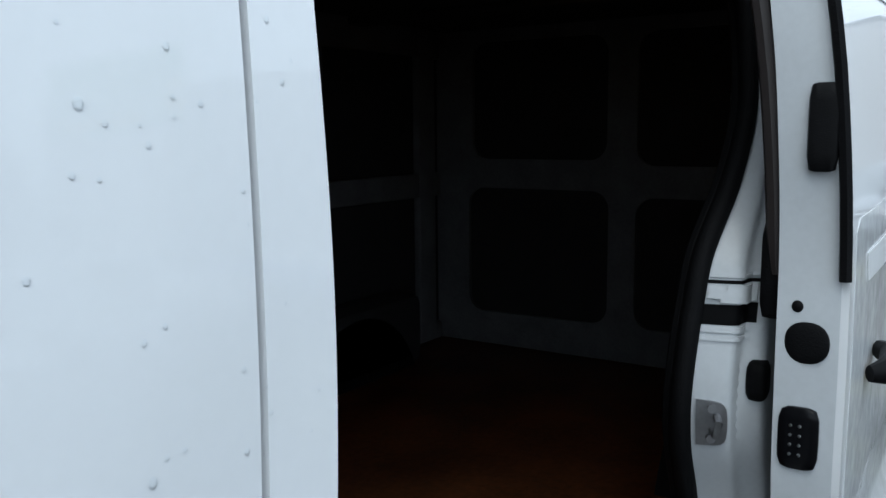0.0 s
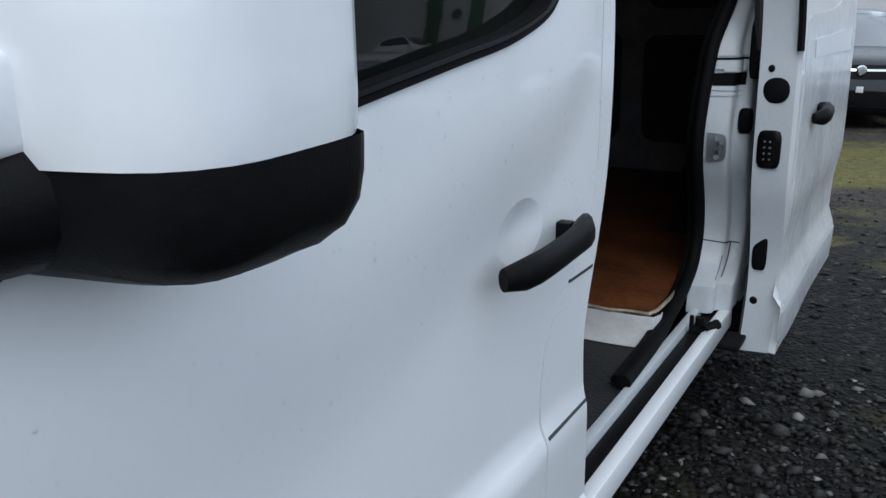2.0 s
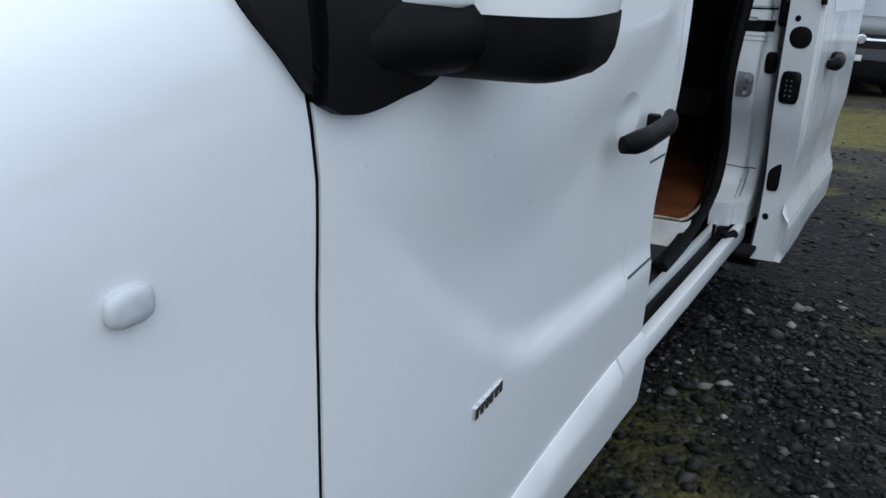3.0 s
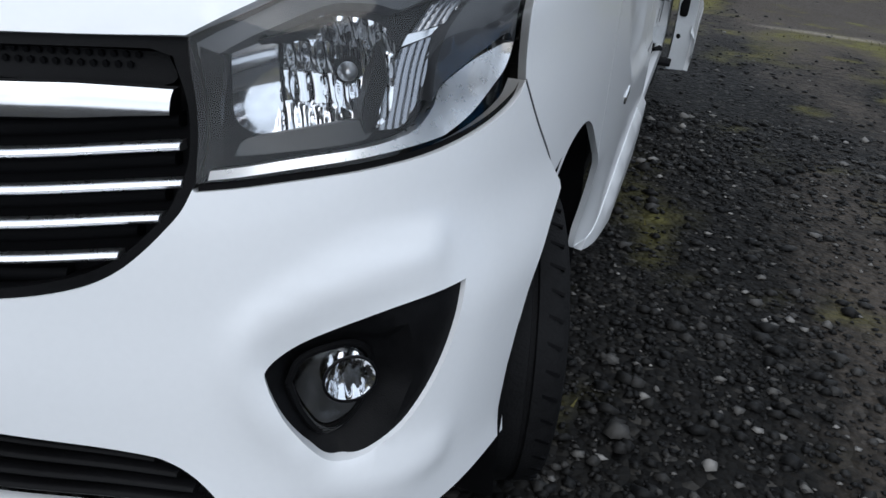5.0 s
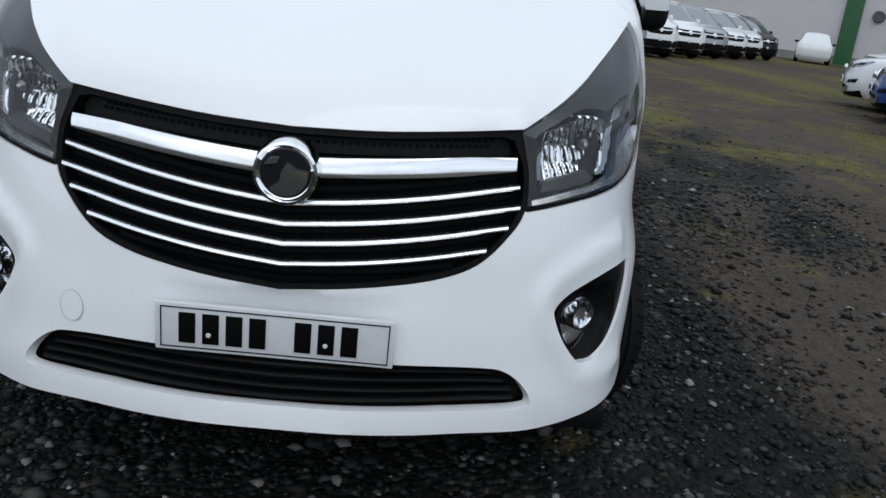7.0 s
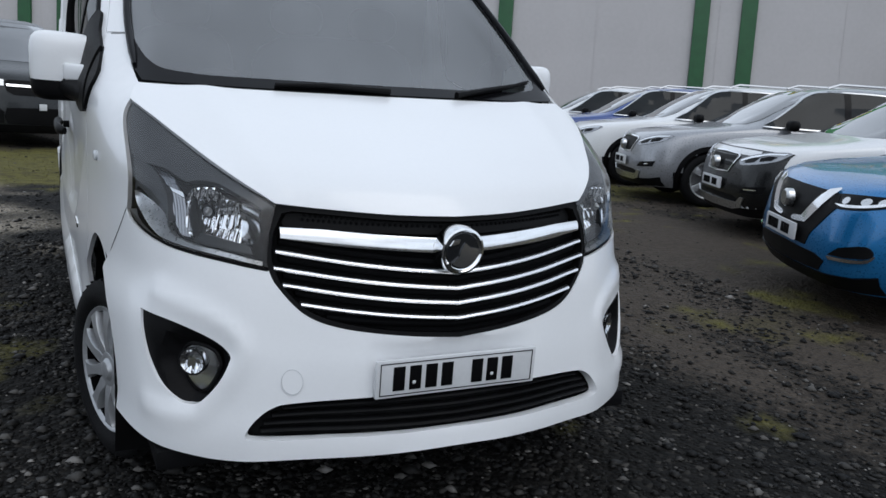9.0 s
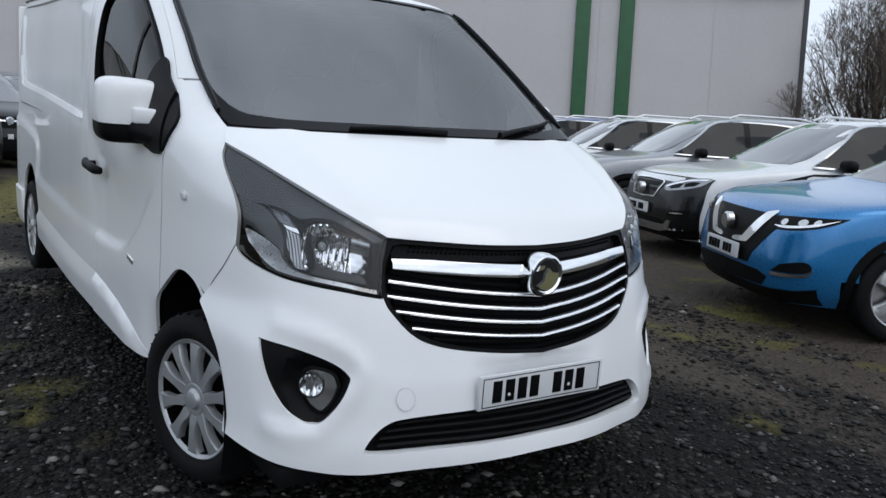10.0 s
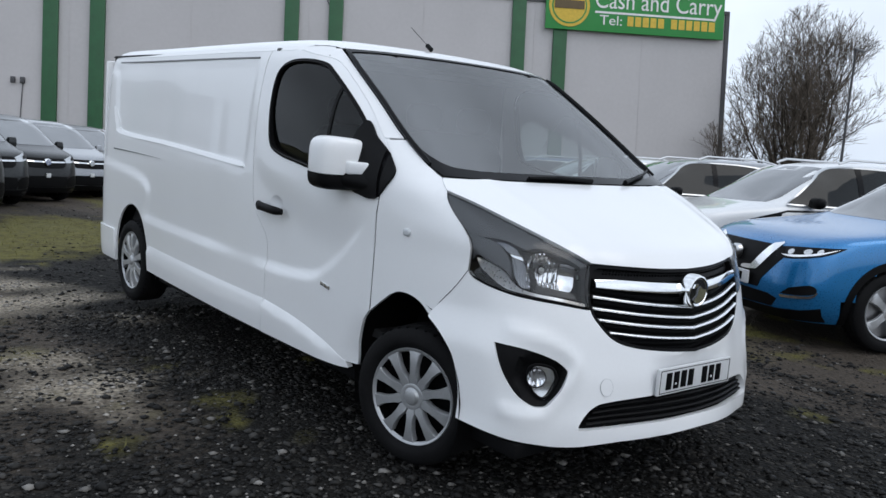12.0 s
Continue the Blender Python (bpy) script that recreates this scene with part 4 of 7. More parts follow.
# wing mirrors
for s in (1, -1):
    unit = empty("wing_mirror", "white and black wing mirror", "")
    unit.parent = van
    def swept(bm):
        for v in bm.verts:
            u = (v.co.x * s - .868) / .236
            v.co.y += .05 * (u - .3) + .04 * max(0, u - .75) ** 2 * 4
            v.co.z += .012 * (u - .5) * (v.co.z > 1.28)
        return bm

    cut = dict(plane_co=(0, .5, 1.250), plane_no=(0, -.03, 1))
    bm = swept(rounded(s * .984, .535, 1.312, .116, .078, .108, 4.5, 24))
    bmesh.ops.bisect_plane(bm, geom=bm.verts[:] + bm.edges[:] + bm.faces[:], clear_inner=True, **cut)
    part("mirror_cover", bm, WHITE, unit, "white mirror cover")
    bm = swept(rounded(s * .984, .538, 1.283, .115, .078, .107, 5, 24))
    bmesh.ops.bisect_plane(bm, geom=bm.verts[:] + bm.edges[:] + bm.faces[:], clear_outer=True, **cut)
    part("mirror_base", bm, BLACK, unit, "black lower mirror housing")
    bm = bmesh.new()
    ring = [(.912, .352), (.990, .448), (1.0, .53), (.920, .44)]
    low_ring, top_ring = ([bm.verts.new((s * x, y, z)) for x, y in ring] for z in (1.254, 1.314))
    bm.faces.new(low_ring), bm.faces.new(top_ring)
    for i in range(4):
        bm.faces.new((low_ring[i], low_ring[(i + 1) % 4], top_ring[(i + 1) % 4], top_ring[i]))
    bmesh.ops.bevel(bm, geom=bm.edges[:], offset=.010, segments=3, affect="EDGES", profile=.5)
    part("cover_tab", bm, WHITE, unit, "white inner tab of the cover")
    part("mirror_glass", boxes((s * .985 - .085, s * .985 + .085, .622, .628, 1.22, 1.395), bevel=.002), CHROME, unit, "mirror glass")
    tri = curve([(.307, 1.160), (.276, 1.178), (.244, 1.217), (.214, 1.256), (.212, 1.285), (.232, 1.314), (.30, 1.370), (.40, 1.430), (.50, 1.50), (.545, 1.40), (.55, 1.27), (.476, 1.186), (.40, 1.166), (.346, 1.157), (.307, 1.160)])[:-1]
    panel("mirror_seat", tri, (), VAN.side(s), INK, unit, "", off=.004, step=0.03, thick=0.012)
    split = [(.279 + .10 * (z - 1.18), z) for z in (1.17, 1.25, 1.345)]
    front_half = [q for q in tri if q[0] < .276 + .10 * (q[1] - 1.18)]
    rear_half = [q for q in tri if q[0] > .282 + .10 * (q[1] - 1.18)]
    k = max(range(len(front_half)), key=lambda i: np.hypot(*(front_half[i] - front_half[i - 1])))
    panel("mirror_triangle", front_half[k:] + front_half[:k], (), VAN.side(s), BLACK, unit, "black front corner cover", off=.012, step=0.02, thick=0.012)
    k = max(range(len(rear_half)), key=lambda i: np.hypot(*(rear_half[i] - rear_half[i - 1])))
    panel("mirror_triangle", rear_half[k:] + rear_half[:k], (), VAN.side(s), BLACK, unit, "black mirror mounting triangle", off=lambda u, v: 0.013 + 0.010 * np.exp(-(((u - .41) / .09) ** 2 + ((v - 1.23) / .06) ** 2)), step=0.02, thick=0.014)
    bm = bmesh.new()
    tube(bm, [(s * .895, .33, 1.212), (s * .925, .41, 1.224), (s * .965, .49, 1.230), (s * .99, .535, 1.232)], [.046, .046, .044, .040], 16)
    part("mirror_arm", bm, BLACK, unit, "black mirror arm")


# wheels
def make_wheel(name="road_wheel", radius=0.330, width=0.215, rim=0.215, spokes=10, trim=SILVERTRIM):
    """A wheel round the x axis, with its outer face towards -x."""
    w = empty(name, "", "")
    h = width / 2
    bm = lathe([(-h * .80, rim), (-h * .97, rim + .02), (-h, radius - .055), (-h * .90, radius - .018), (-h * .72, radius - .004), (-h * .40, radius), (-h * .38, radius - .008), (-h * .30, radius - .008), (-h * .28, radius),
                (h * .28, radius), (h * .30, radius - .008), (h * .38, radius - .008), (h * .40, radius), (h * .72, radius - .004), (h * .9, radius - .018), (h, radius - .055), (h * .97, rim + .02), (h * .80, rim)], 56)
    tyre = part("tyre", bm, TYRE, w, "black tyre")
    bm = bmesh.new()
    for k in range(40):
        a = 2 * math.pi * k / 40
        for side in (-1, 1):
            m = Matrix.Rotation(a, 4, "X") @ Matrix.Translation((side * h * .62, 0, radius - .0055)) @ Matrix.Rotation(radians(20 * side), 4, "Z")
            r = bmesh.ops.create_cube(bm, size=1, matrix=m @ Matrix.Diagonal((h * .42, .006, .006, 1)))
    tagged(part("tread_groove", bm, INK, tyre), kind="stuff")
    bm = lathe([(-h * .82, rim + .004), (-h * .88, rim), (-h * .84, rim - .010), (-h * .78, rim - .014)], 48)
    part("rim", bm, trim, w, "silver wheel rim")
    bm = lathe([(-h * .78, rim - .014), (-h * .3, rim - .02), (h * .5, rim - .02)], 40)
    part("barrel", bm, INK, w, "dark wheel barrel")
    bm = lathe([(-h * .25, .0), (-h * .25, rim - .012)], 32)
    part("brake_disc", bm, STEEL if spokes < 8 else INK, w)
    bm = bmesh.new()
    for k in range(spokes):
        a = 2 * math.pi * (k + .5) / spokes
        rows = []
        for t in np.linspace(0, 1, 11):
            r = .045 + t * (rim - .047)
            wide = math.pi / spokes * float(np.interp(t, [0, .22, .33, .6, .9, 1], [1.02, .94, .52, .40, .46, .66] if spokes > 6 else [1.0, .6, .42, .34, .36, .38]))
            x = -h * (.80 + .10 * math.sin(math.pi * min(1, t * .9)))
            rows.append([bm.verts.new((x + (.005 if abs(q) == 1 else 0), r * math.cos(a + q * wide), r * math.sin(a + q * wide))) for q in (-1, -.86, .86, 1)]
                        + [bm.verts.new((x + .03, r * math.cos(a + q * wide), r * math.sin(a + q * wide))) for q in (1, -1)])
        for r0, r1 in zip(rows, rows[1:]):
            for i in range(6):
                bm.faces.new((r0[i], r0[(i + 1) % 6], r1[(i + 1) % 6], r1[i]))
    part("wheel_trim", bm, trim, w, "silver spoked wheel trim")
    bm = lathe([(-h * .98, 0), (-h * .98, .020), (-h * .95, .030), (-h * .86, .036), (-h * .84, .040), (-h * .86, .052), (-h * .84, .058), (-h * .6, .062)], 28)
    part("hub_cap", bm, trim, w)
    return w


wheel = make_wheel(radius=.308, rim=.212)
STEER = 17
spots = [(-.812, 0.0, STEER), (-.80, 3.50, 0), (.812, 0.0, 180 + STEER), (.80, 3.50, 180)]
wheel.matrix_basis = pose(*spots[0][:2], .335, 0, 0, STEER)
wheel.parent = van
for x, y, turn in spots[1:]:
    copy_thing(wheel, pose(x, y, .335, 0, 0, turn)).parent = van
for s in (1, -1):
    for yc, a0, b0 in ((.03, .36, .43), (3.50, .36, .42)):
        bm = bmesh.new()
        rows = []
        for x in (.925 if yc < 1 else .86, .80, .62):
            rows.append([bm.verts.new((s * (x - .02), yc + (a0 + .02) * math.cos(q), .335 + (b0 + .015) * math.sin(q))) for q in np.linspace(-.35, math.pi + .35, 24)])
        for r0, r1 in zip(rows, rows[1:]):
            for k in range(23):
                bm.faces.new((r0[k], r0[k + 1], r1[k + 1], r1[k]))
        bm.faces.new(rows[-1])
        part("wheel_arch_liner", bm, RUBBER, van, "black wheel arch liner")
bm = boxes((-.82, .82, -.60, 4.25, .24, .30), (-.60, .60, -.30, 4.0, .17, .25), bevel=.01)
part("underbody", bm, RUBBER, van, "black underbody")
part("front_bulkhead", boxes((-.60, .60, -.45, -.40, .30, .90), bevel=.01), RUBBER, van)


# cab inside
part("dashboard", rounded(0, .34, 1.14, .80, .34, .13, 6, 20), CABGREY, van, "grey plastic dashboard")
bm = bmesh.new()
tube(bm, [(-.42 + .19 * math.cos(a), .66 - .06 * math.sin(a), 1.14 + .17 * math.sin(a)) for a in np.linspace(0, 2 * math.pi, 25)], .015, 8)
tube(bm, [(-.60, .66, 1.14), (-.24, .66, 1.14)], .018, 6)
tube(bm, [(-.42, .66, 1.13), (-.42, .50, 1.06)], .03, 8)
part("steering_wheel", bm, CABGREY, van, "black steering wheel")
for x, w in ((-.45, .25), (.30, .45)):
    seat = part("seat", rounded(x, 1.02, .84, w, .26, .10, 5, 14), SEATCLOTH, van, "dark cloth cab seat")
    part("backrest", rounded(x, 1.30, 1.16, w * .95, .09, .32, 4, 14), SEATCLOTH, seat)
    for hx in ((x,) if w < .3 else (x - .2, x + .2)):
        part("headrest", rounded(hx, 1.32, 1.56, .13, .05, .085, 3, 12), SEATCLOTH, seat)
part("cab_headlining", boxes((-.80, .80, .98, 1.43, 1.80, 1.82), bevel=.004), mat("headlining_grey", (.22, .22, .215), .9), van, "grey cab headlining")
part("cab_floor", boxes((-.84, .84, .05, 1.44, .50, .54)), LINING, van)
part("bulkhead", boxes((-.85, .85, 1.425, 1.455, .40, 1.86), bevel=.006), mat("bulkhead_grey", (.10, .105, .11), .7), van, "grey steel bulkhead")

LAMPGLOW = mat("lit_amber_lamp", (.6, .25, .03), .3)
LAMPGLOW.node_tree.nodes["Principled BSDF"].inputs["Emission Color"].default_value = (1, .50, .08, 1)
LAMPGLOW.node_tree.nodes["Principled BSDF"].inputs["Emission Strength"].default_value = 1.2
# white inner panels given a dark grey that holds the load space's shade
INNERSHADE = mat("inner_body_shaded", (.10, .10, .104), .6, vary=.25, scale=9)
# cargo space behind the open side door
part("cargo_floor", boxes((-.78, .80, 2.30, 4.30, .50, .525), (-.78, .56, 1.46, 2.30, .50, .525), bevel=.003), PLY, van, "worn red-brown plywood load floor")
EDGEMETAL = mat("aluminium_edge", (.42, .36, .27), .45, .5, vary=.35, scale=14)
bm = bmesh.new()
tube(bm, [(.50 + .30 * t, 2.296 - .016 * math.sin(math.pi * t) + .004 * math.sin(17 * t), .526) for t in np.linspace(0, 1, 12)] + [(.812, 2.33, .526), (.815, 2.46, .526), (.812, 2.58, .526)], .006, 6)
part("floor_edge", bm, EDGEMETAL, van, "scuffed metal floor edge")
verts = []
for t in np.linspace(0, 1, 16):
    x = .48 + .345 * min(1, t * 1.12)
    y = 2.288 - .016 * math.sin(math.pi * t) + .05 * max(0, t - .86) / .14
    verts += [(x, y + .004, .522), (x, y - .004, .50), (x, y - .010, .478), (x, y - .026, .458), (x, y - .05, .452)]
faces = [(5 * i + k, 5 * i + 5 + k, 5 * i + 6 + k, 5 * i + 1 + k) for i in range(15) for k in range(4)]
mesh_ob("step_riser", verts, faces, mat("scuffed_step_paint", (.62, .61, .59), .45, vary=.10, scale=22), van, "curved white painted step riser")
part("step_well", boxes((.50, .85, 1.46, 2.30, .43, .4495), bevel=.004), mat("step_tread_black", (.012, .012, .013), .6, bump=.5, bump_scale=120), van, "black plastic step tread")
part("cargo_lining", boxes((-.79, -.775, 1.46, 4.30, .40, 1.87), (-.79, .79, 4.28, 4.295, .4, 1.87)), LINING, van, "cargo side lining with the interior's shade in its colour")
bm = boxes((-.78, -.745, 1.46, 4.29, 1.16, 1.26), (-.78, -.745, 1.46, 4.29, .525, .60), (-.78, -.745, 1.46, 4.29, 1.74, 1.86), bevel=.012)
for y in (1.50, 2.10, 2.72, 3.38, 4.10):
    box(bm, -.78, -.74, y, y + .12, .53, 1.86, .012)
part("body_rib", bm, INNERSHADE, van, "pressed inner body ribs, coloured dark for shade")
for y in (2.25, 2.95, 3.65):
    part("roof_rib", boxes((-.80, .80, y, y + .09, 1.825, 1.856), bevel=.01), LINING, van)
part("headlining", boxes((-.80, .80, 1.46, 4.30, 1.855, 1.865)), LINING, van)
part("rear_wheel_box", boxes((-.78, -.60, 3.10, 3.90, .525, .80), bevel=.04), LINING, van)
def rear_plane(x, z):
    return np.stack([x, 4.262 + 0 * x, z + 0 * x], -1)


rear_plane.core = np.array((0, 5.0, 1.1))
def round_box(a, b, c, d, r=.07):
    return [(x + r * math.cos(q), z + r * math.sin(q)) for x, z, q0 in ((b - r, d - r, 0), (a + r, d - r, 1), (a + r, c + r, 2), (b - r, c + r, 3)) for q in np.linspace(q0, q0 + 1, 6) * math.pi / 2]


holes = [round_box(a, b, c, d) for a, b, c, d in ((-.60, .03, .67, 1.20), (-.58, .02, 1.32, 1.80), (.14, .70, .67, 1.18), (.14, .66, 1.30, 1.80))]
panel("rear_door_frame", [(-.76, .53), (.76, .53), (.76, 1.85), (-.76, 1.85)], holes, rear_plane, INNERSHADE, van, "pressed inner frame of the rear doors, coloured dark for shade", step=.05, thick=.02)
bm = rounded(.30, 3.56, 1.840, .024, .040, .013, 4, 10)
part("cargo_lamp", bm, LAMPGLOW, van, "small amber cargo lamp")

SIDE = VAN.side(1)
# pillar between cab door and opening, sill, header and rear quarter on the open side
OPEN_EDGE = [(1.547, TOP - .002), (1.545, 1.50), (1.540, 1.32), (1.526, 1.167), (1.508, 1.06), (1.474, .95), (1.446, .88), (1.427, .80), (1.430, .70), (1.434, .56), (1.438, .44), (1.438, .385)]
strip_line = [tuple(q) for q in curve(OPEN_EDGE)] + [(q[0] + .006, q[1]) for q in curve(SHUT)][::-1] + [(1.494, TOP - .002)]
panel("door_pillar", strip_line, (), SIDE, WHITE, van, "white pillar beside the sliding door opening", off=side_form, step=0.025, thick=0.09)
for y0, y1, z in ((1.365, 1.452, .912), (1.279, 1.428, .682)):
    panel("pillar_joint", [(y0, z), (y1, z + .003), (y1, z + .008), (y0, z + .005)], (), SIDE, LAMPBLACK, van, "", off=lambda u, v: side_form(u, v) + .001, step=0.03, thick=0.003)
panel("side_moulding", [(1.268, .507), (1.432, .507), (1.432, .33), (1.268, .33)], (), SIDE, WHITE, van, "white lower pillar moulding", off=lambda u, v: 0.019 * np.clip((.507 - v) / .03, 0, 1), step=0.03, thick=0.03)
panel("opening_header", [(1.552, TOP - .002), (4.30, TOP - .002), (4.30, 1.775), (1.552, 1.775)], (), SIDE, WHITE, van, "white roof rail over the opening", step=0.06, thick=0.08)
sill = part("step_sill", boxes((.912, .946, 1.434, 2.66, .392, .452), bevel=.008), WHITE, van, "white painted door sill")
part("sill_track", boxes((.872, .911, 1.44, 2.62, .39, .442), bevel=.004), BLACK, van, "black plastic sliding door track")
part("sill_inner", boxes((.846, .871, 1.44, 2.60, .385, .462), bevel=.006), SHADEWHITE, van, "white inner sill")
# rear jamb: the pillar face behind the opening
JAMB_EDGE = [(1.98, .470), (2.224, .473), (2.37, .493), (2.529, .525), (2.62, .56), (2.665, .60), (2.687, .669), (2.668, .762), (2.614, .867), (2.595, .939), (2.595, 1.0), (2.610, 1.077), (2.626, 1.135), (2.648, 1.202), (2.692, 1.267), (2.774, 1.363), (2.843, 1.466), (2.882, 1.574), (2.90, 1.69), (2.90, 1.775)]


edge = curve(JAMB_EDGE, 4)
flange = pchip([.4, .9, 1.2, 1.35, 1.5, 1.9], [.095, .095, .08, .05, .035, .035])
edge_back = pchip([q[1] for q in edge if q[1] > .53], [q[0] for q in edge if q[1] > .53])
step_out = pchip([0, .010, .055, .075, .085, .100, .112, .135, .16, .30], [0, .012, .062, .070, .071, .083, .104, .112, .114, .115])
step_back = pchip([0, .010, .055, .075, .085, .100, .112, .135, .16, .30], [0, .003, .016, .026, .050, .058, .061, .072, .097, .235])


def jamb_map(a, z):
    """The pillar behind the opening: a is the way round its stepped face, from the seal outwards."""
    y = edge_back(z)
    w = flange(z)
    return np.stack([VAN.width(y, z) - w + step_out(a) * (w + .022) / .117, y + step_back(a), z + 0 * a], -1)


jamb_map.core = np.array((0, 3.6, 0.9))
jamb = panel("door_jamb", [(0, .452), (.30, .452), (.30, 1.775), (0, 1.775)], (), jamb_map, SHADEWHITE, van, "white painted stepped door jamb", step=0.012, thick=0.0)
for line in ([(.004, .640), (.110, .628), (.110, .632), (.004, .644)], [(.090, .545), (.094, .545), (.096, .63), (.092, .63)], [(.060, .545), (.063, .545), (.064, .60), (.061, .60)]):
    panel("jamb_joint", line, (), jamb_map, LAMPBLACK, van, "", off=.0015, step=.02, thick=.002)
bm = bmesh.new()
tube(bm, [(float(VAN.width(y, z)) - float(flange(z)) - .008, y - .014, z) for y, z in edge], .019, 10)
part("jamb_seal", bm, RUBBER, van, "black rubber door seal")
bm = bmesh.new()
tube(bm, [(float(VAN.width(y, z)) - float(flange(z)) - .030, y - .004, z) for y, z in edge], .012, 8)
part("seal_lip", bm, RUBBER, van, "inner lip of the door seal")
bm = bmesh.new()
front_edge = [(a + .008, b) for a, b in OPEN_EDGE if b < 1.8]
tube(bm, [(float(VAN.width(y, z)) - .075, y + .004, z) for y, z in curve(front_edge, 4)], .014, 8)
part("pillar_seal", bm, RUBBER, van, "black rubber door seal")
panel("rear_quarter", [(2.99, 1.775), (4.30, 1.775), (4.345, 1.6), (4.35, .36), (3.87, .355)] + [(3.50 + .365 * math.cos(a), .335 + .425 * math.sin(a)) for a in np.linspace(0.02, math.pi - .02, 24)] + [(3.13, .36), (2.99, .36)], (), SIDE, WHITE, van, "white rear quarter panel", off=side_form, step=0.05)
part("jamb_close", boxes((.80, .93, 2.96, 3.0, .40, 1.78)), SHADEWHITE, van)
# guide rail, striker and lower arm
panel("rail_slot", [(.000, 1.103), (.105, 1.103), (.105, 1.137), (.004, 1.137)], (), jamb_map, INK, van, "black guide rail slot", off=.0015, step=.012, thick=.003)
panel("rail_cover", [(.028, 1.139), (.104, 1.139), (.104, 1.170), (.036, 1.170), (.036, 1.160), (.012, 1.160), (.008, 1.146), (.028, 1.146)], (), jamb_map, SHADEWHITE, van, "white rail cover", off=.010, step=.012, thick=.010)
panel("rail_gap", [(.000, 1.172), (.105, 1.172), (.105, 1.178), (.000, 1.178)], (), jamb_map, INK, van, "", off=.0015, step=.012, thick=.002)
panel("rail_lip", [(.000, 1.182), (.105, 1.182), (.105, 1.188), (.000, 1.188)], (), jamb_map, SHADEWHITE, van, "pressed lip over the rail", off=.004, step=.012, thick=.006)
for z in (1.094, 1.080):
    panel("rail_lip", [(.000, z - .004), (.100, z - .004), (.100, z + .004), (.000, z + .004)], (), jamb_map, SHADEWHITE, van, "pressed lip under the rail", off=.004, step=.012, thick=.006)
part("jamb_stop", rounded(.962, 2.645, 1.205, .020, .030, .082, 6, 12), RUBBER, van, "black rubber door stop")
part("jamb_buffer", rounded(.938, 2.665, 1.005, .018, .026, .036, 4, 12), RUBBER, van, "small black rubber buffer")
strk = panel("striker_plate", curve([(.012, .893, 1), (.045, .897), (.056, .918), (.056, .955), (.045, .972), (.012, .976, 1), (.012, .893, 1)], 3)[:-1], (), jamb_map, STEEL, van, "steel door striker", off=.006, step=.01, thick=.008)
strk_at = Vector(jamb_map(np.array([.034]), np.array([.935]))[0])
bm = bmesh.new()
tube(bm, [strk_at + Vector(q) for q in ((0, 0, -.012), (.012, -.028, -.012), (.018, -.030, .010), (.006, 0, .014))], .007, 8)
for dz in (-.026, .028):
    tube(bm, [strk_at + Vector((-.004, 0, dz)), strk_at + Vector((.001, -.012, dz))], .008, 8)
part("striker_pin", bm, STEEL, strk)
bm = boxes((.880, .935, 2.42, 2.50, .432, .452), (.92, 1.00, 2.50, 2.62, .375, .392), bevel=.006)
tube(bm, [(.885, 2.42, .44), (.885, 2.42, .495)], .006, 8)
tube(bm, [(.915, 2.44, .448), (.940, 2.49, .455)], .015, 10)
tube(bm, [(.895, 2.47, .45), (.895, 2.47, .475)], .012, 8)
part("roller_arm", bm, RUBBER, van, "black sliding door roller arm")

# the sliding door itself, slid back along the side
SHIFT = .128


def slid(depth):
    def place(y, z):
        return np.stack([VAN.width(np.minimum(y, 3.2) - 1.0, z) + SHIFT + .022 * np.clip((y - 2.6) / 1.1, 0, 1.1) - depth, y + 0 * z, z + 0 * y], -1)
    place.core = np.array((0.3, 3.0, 0.9))
    return place


FRONT_EDGE = curve([(2.615, .345), (2.625, .45), (2.640, .60), (2.625, .72), (2.600, .85), (2.600, 1.05), (2.612, 1.25), (2.60, 1.45), (2.59, 1.70), (2.62, 1.80)])
sd_line = [tuple(q) for q in FRONT_EDGE] + [(3.74, 1.80), (3.76, 1.5), (3.77, .9), (3.74, .345)]


def door_form(u, v):
    t = np.clip((.80 - v) / .16, 0, 1)
    low = np.clip((.52 - v) / .03, 0, 1)
    return -0.020 * t * t * (3 - 2 * t) * (1 - low) + .008 * low


sliding = panel("sliding_door", sd_line, (), slid(0.0), WHITE, van, "white sliding side door slid open", off=door_form, step=0.04, thick=0.02)
v = list(FRONT_EDGE)
outer = [(float(slid(0)(np.array([y]), np.array([z]))[0, 0]) - .012, y - .003, z) for y, z in v]
inner = [(x - .080 - .012 * math.sin(math.pi * min(1, max(0, (z - .5) / 1.2))), y - .012, z) for x, y, z in outer]
deep = [(x, y + .06, z) for x, y, z in inner]
verts = outer + inner + deep
n = len(v)
faces = [(i, i + 1, n + i + 1, n + i) for i in range(n - 1)] + [(n + i, n + i + 1, 2 * n + i + 1, 2 * n + i) for i in range(n - 1)]
# same white paint as the body; its shade is in the colour
mesh_ob("door_edge", verts, faces, SHADEWHITE, sliding, "white painted door edge with shade in its colour")
panel("door_inner", sd_line, (), slid(.10), SHADEWHITE, sliding, "white inner door skin with shade in its colour", step=0.08, thick=0.0)


def edge_x(z):
    return float(slid(0)(np.array([2.62]), np.array([z]))[0, 0])


def edge_y(z):
    return float(np.interp(z, [q[1] for q in FRONT_EDGE], [q[0] for q in FRONT_EDGE])) - .010


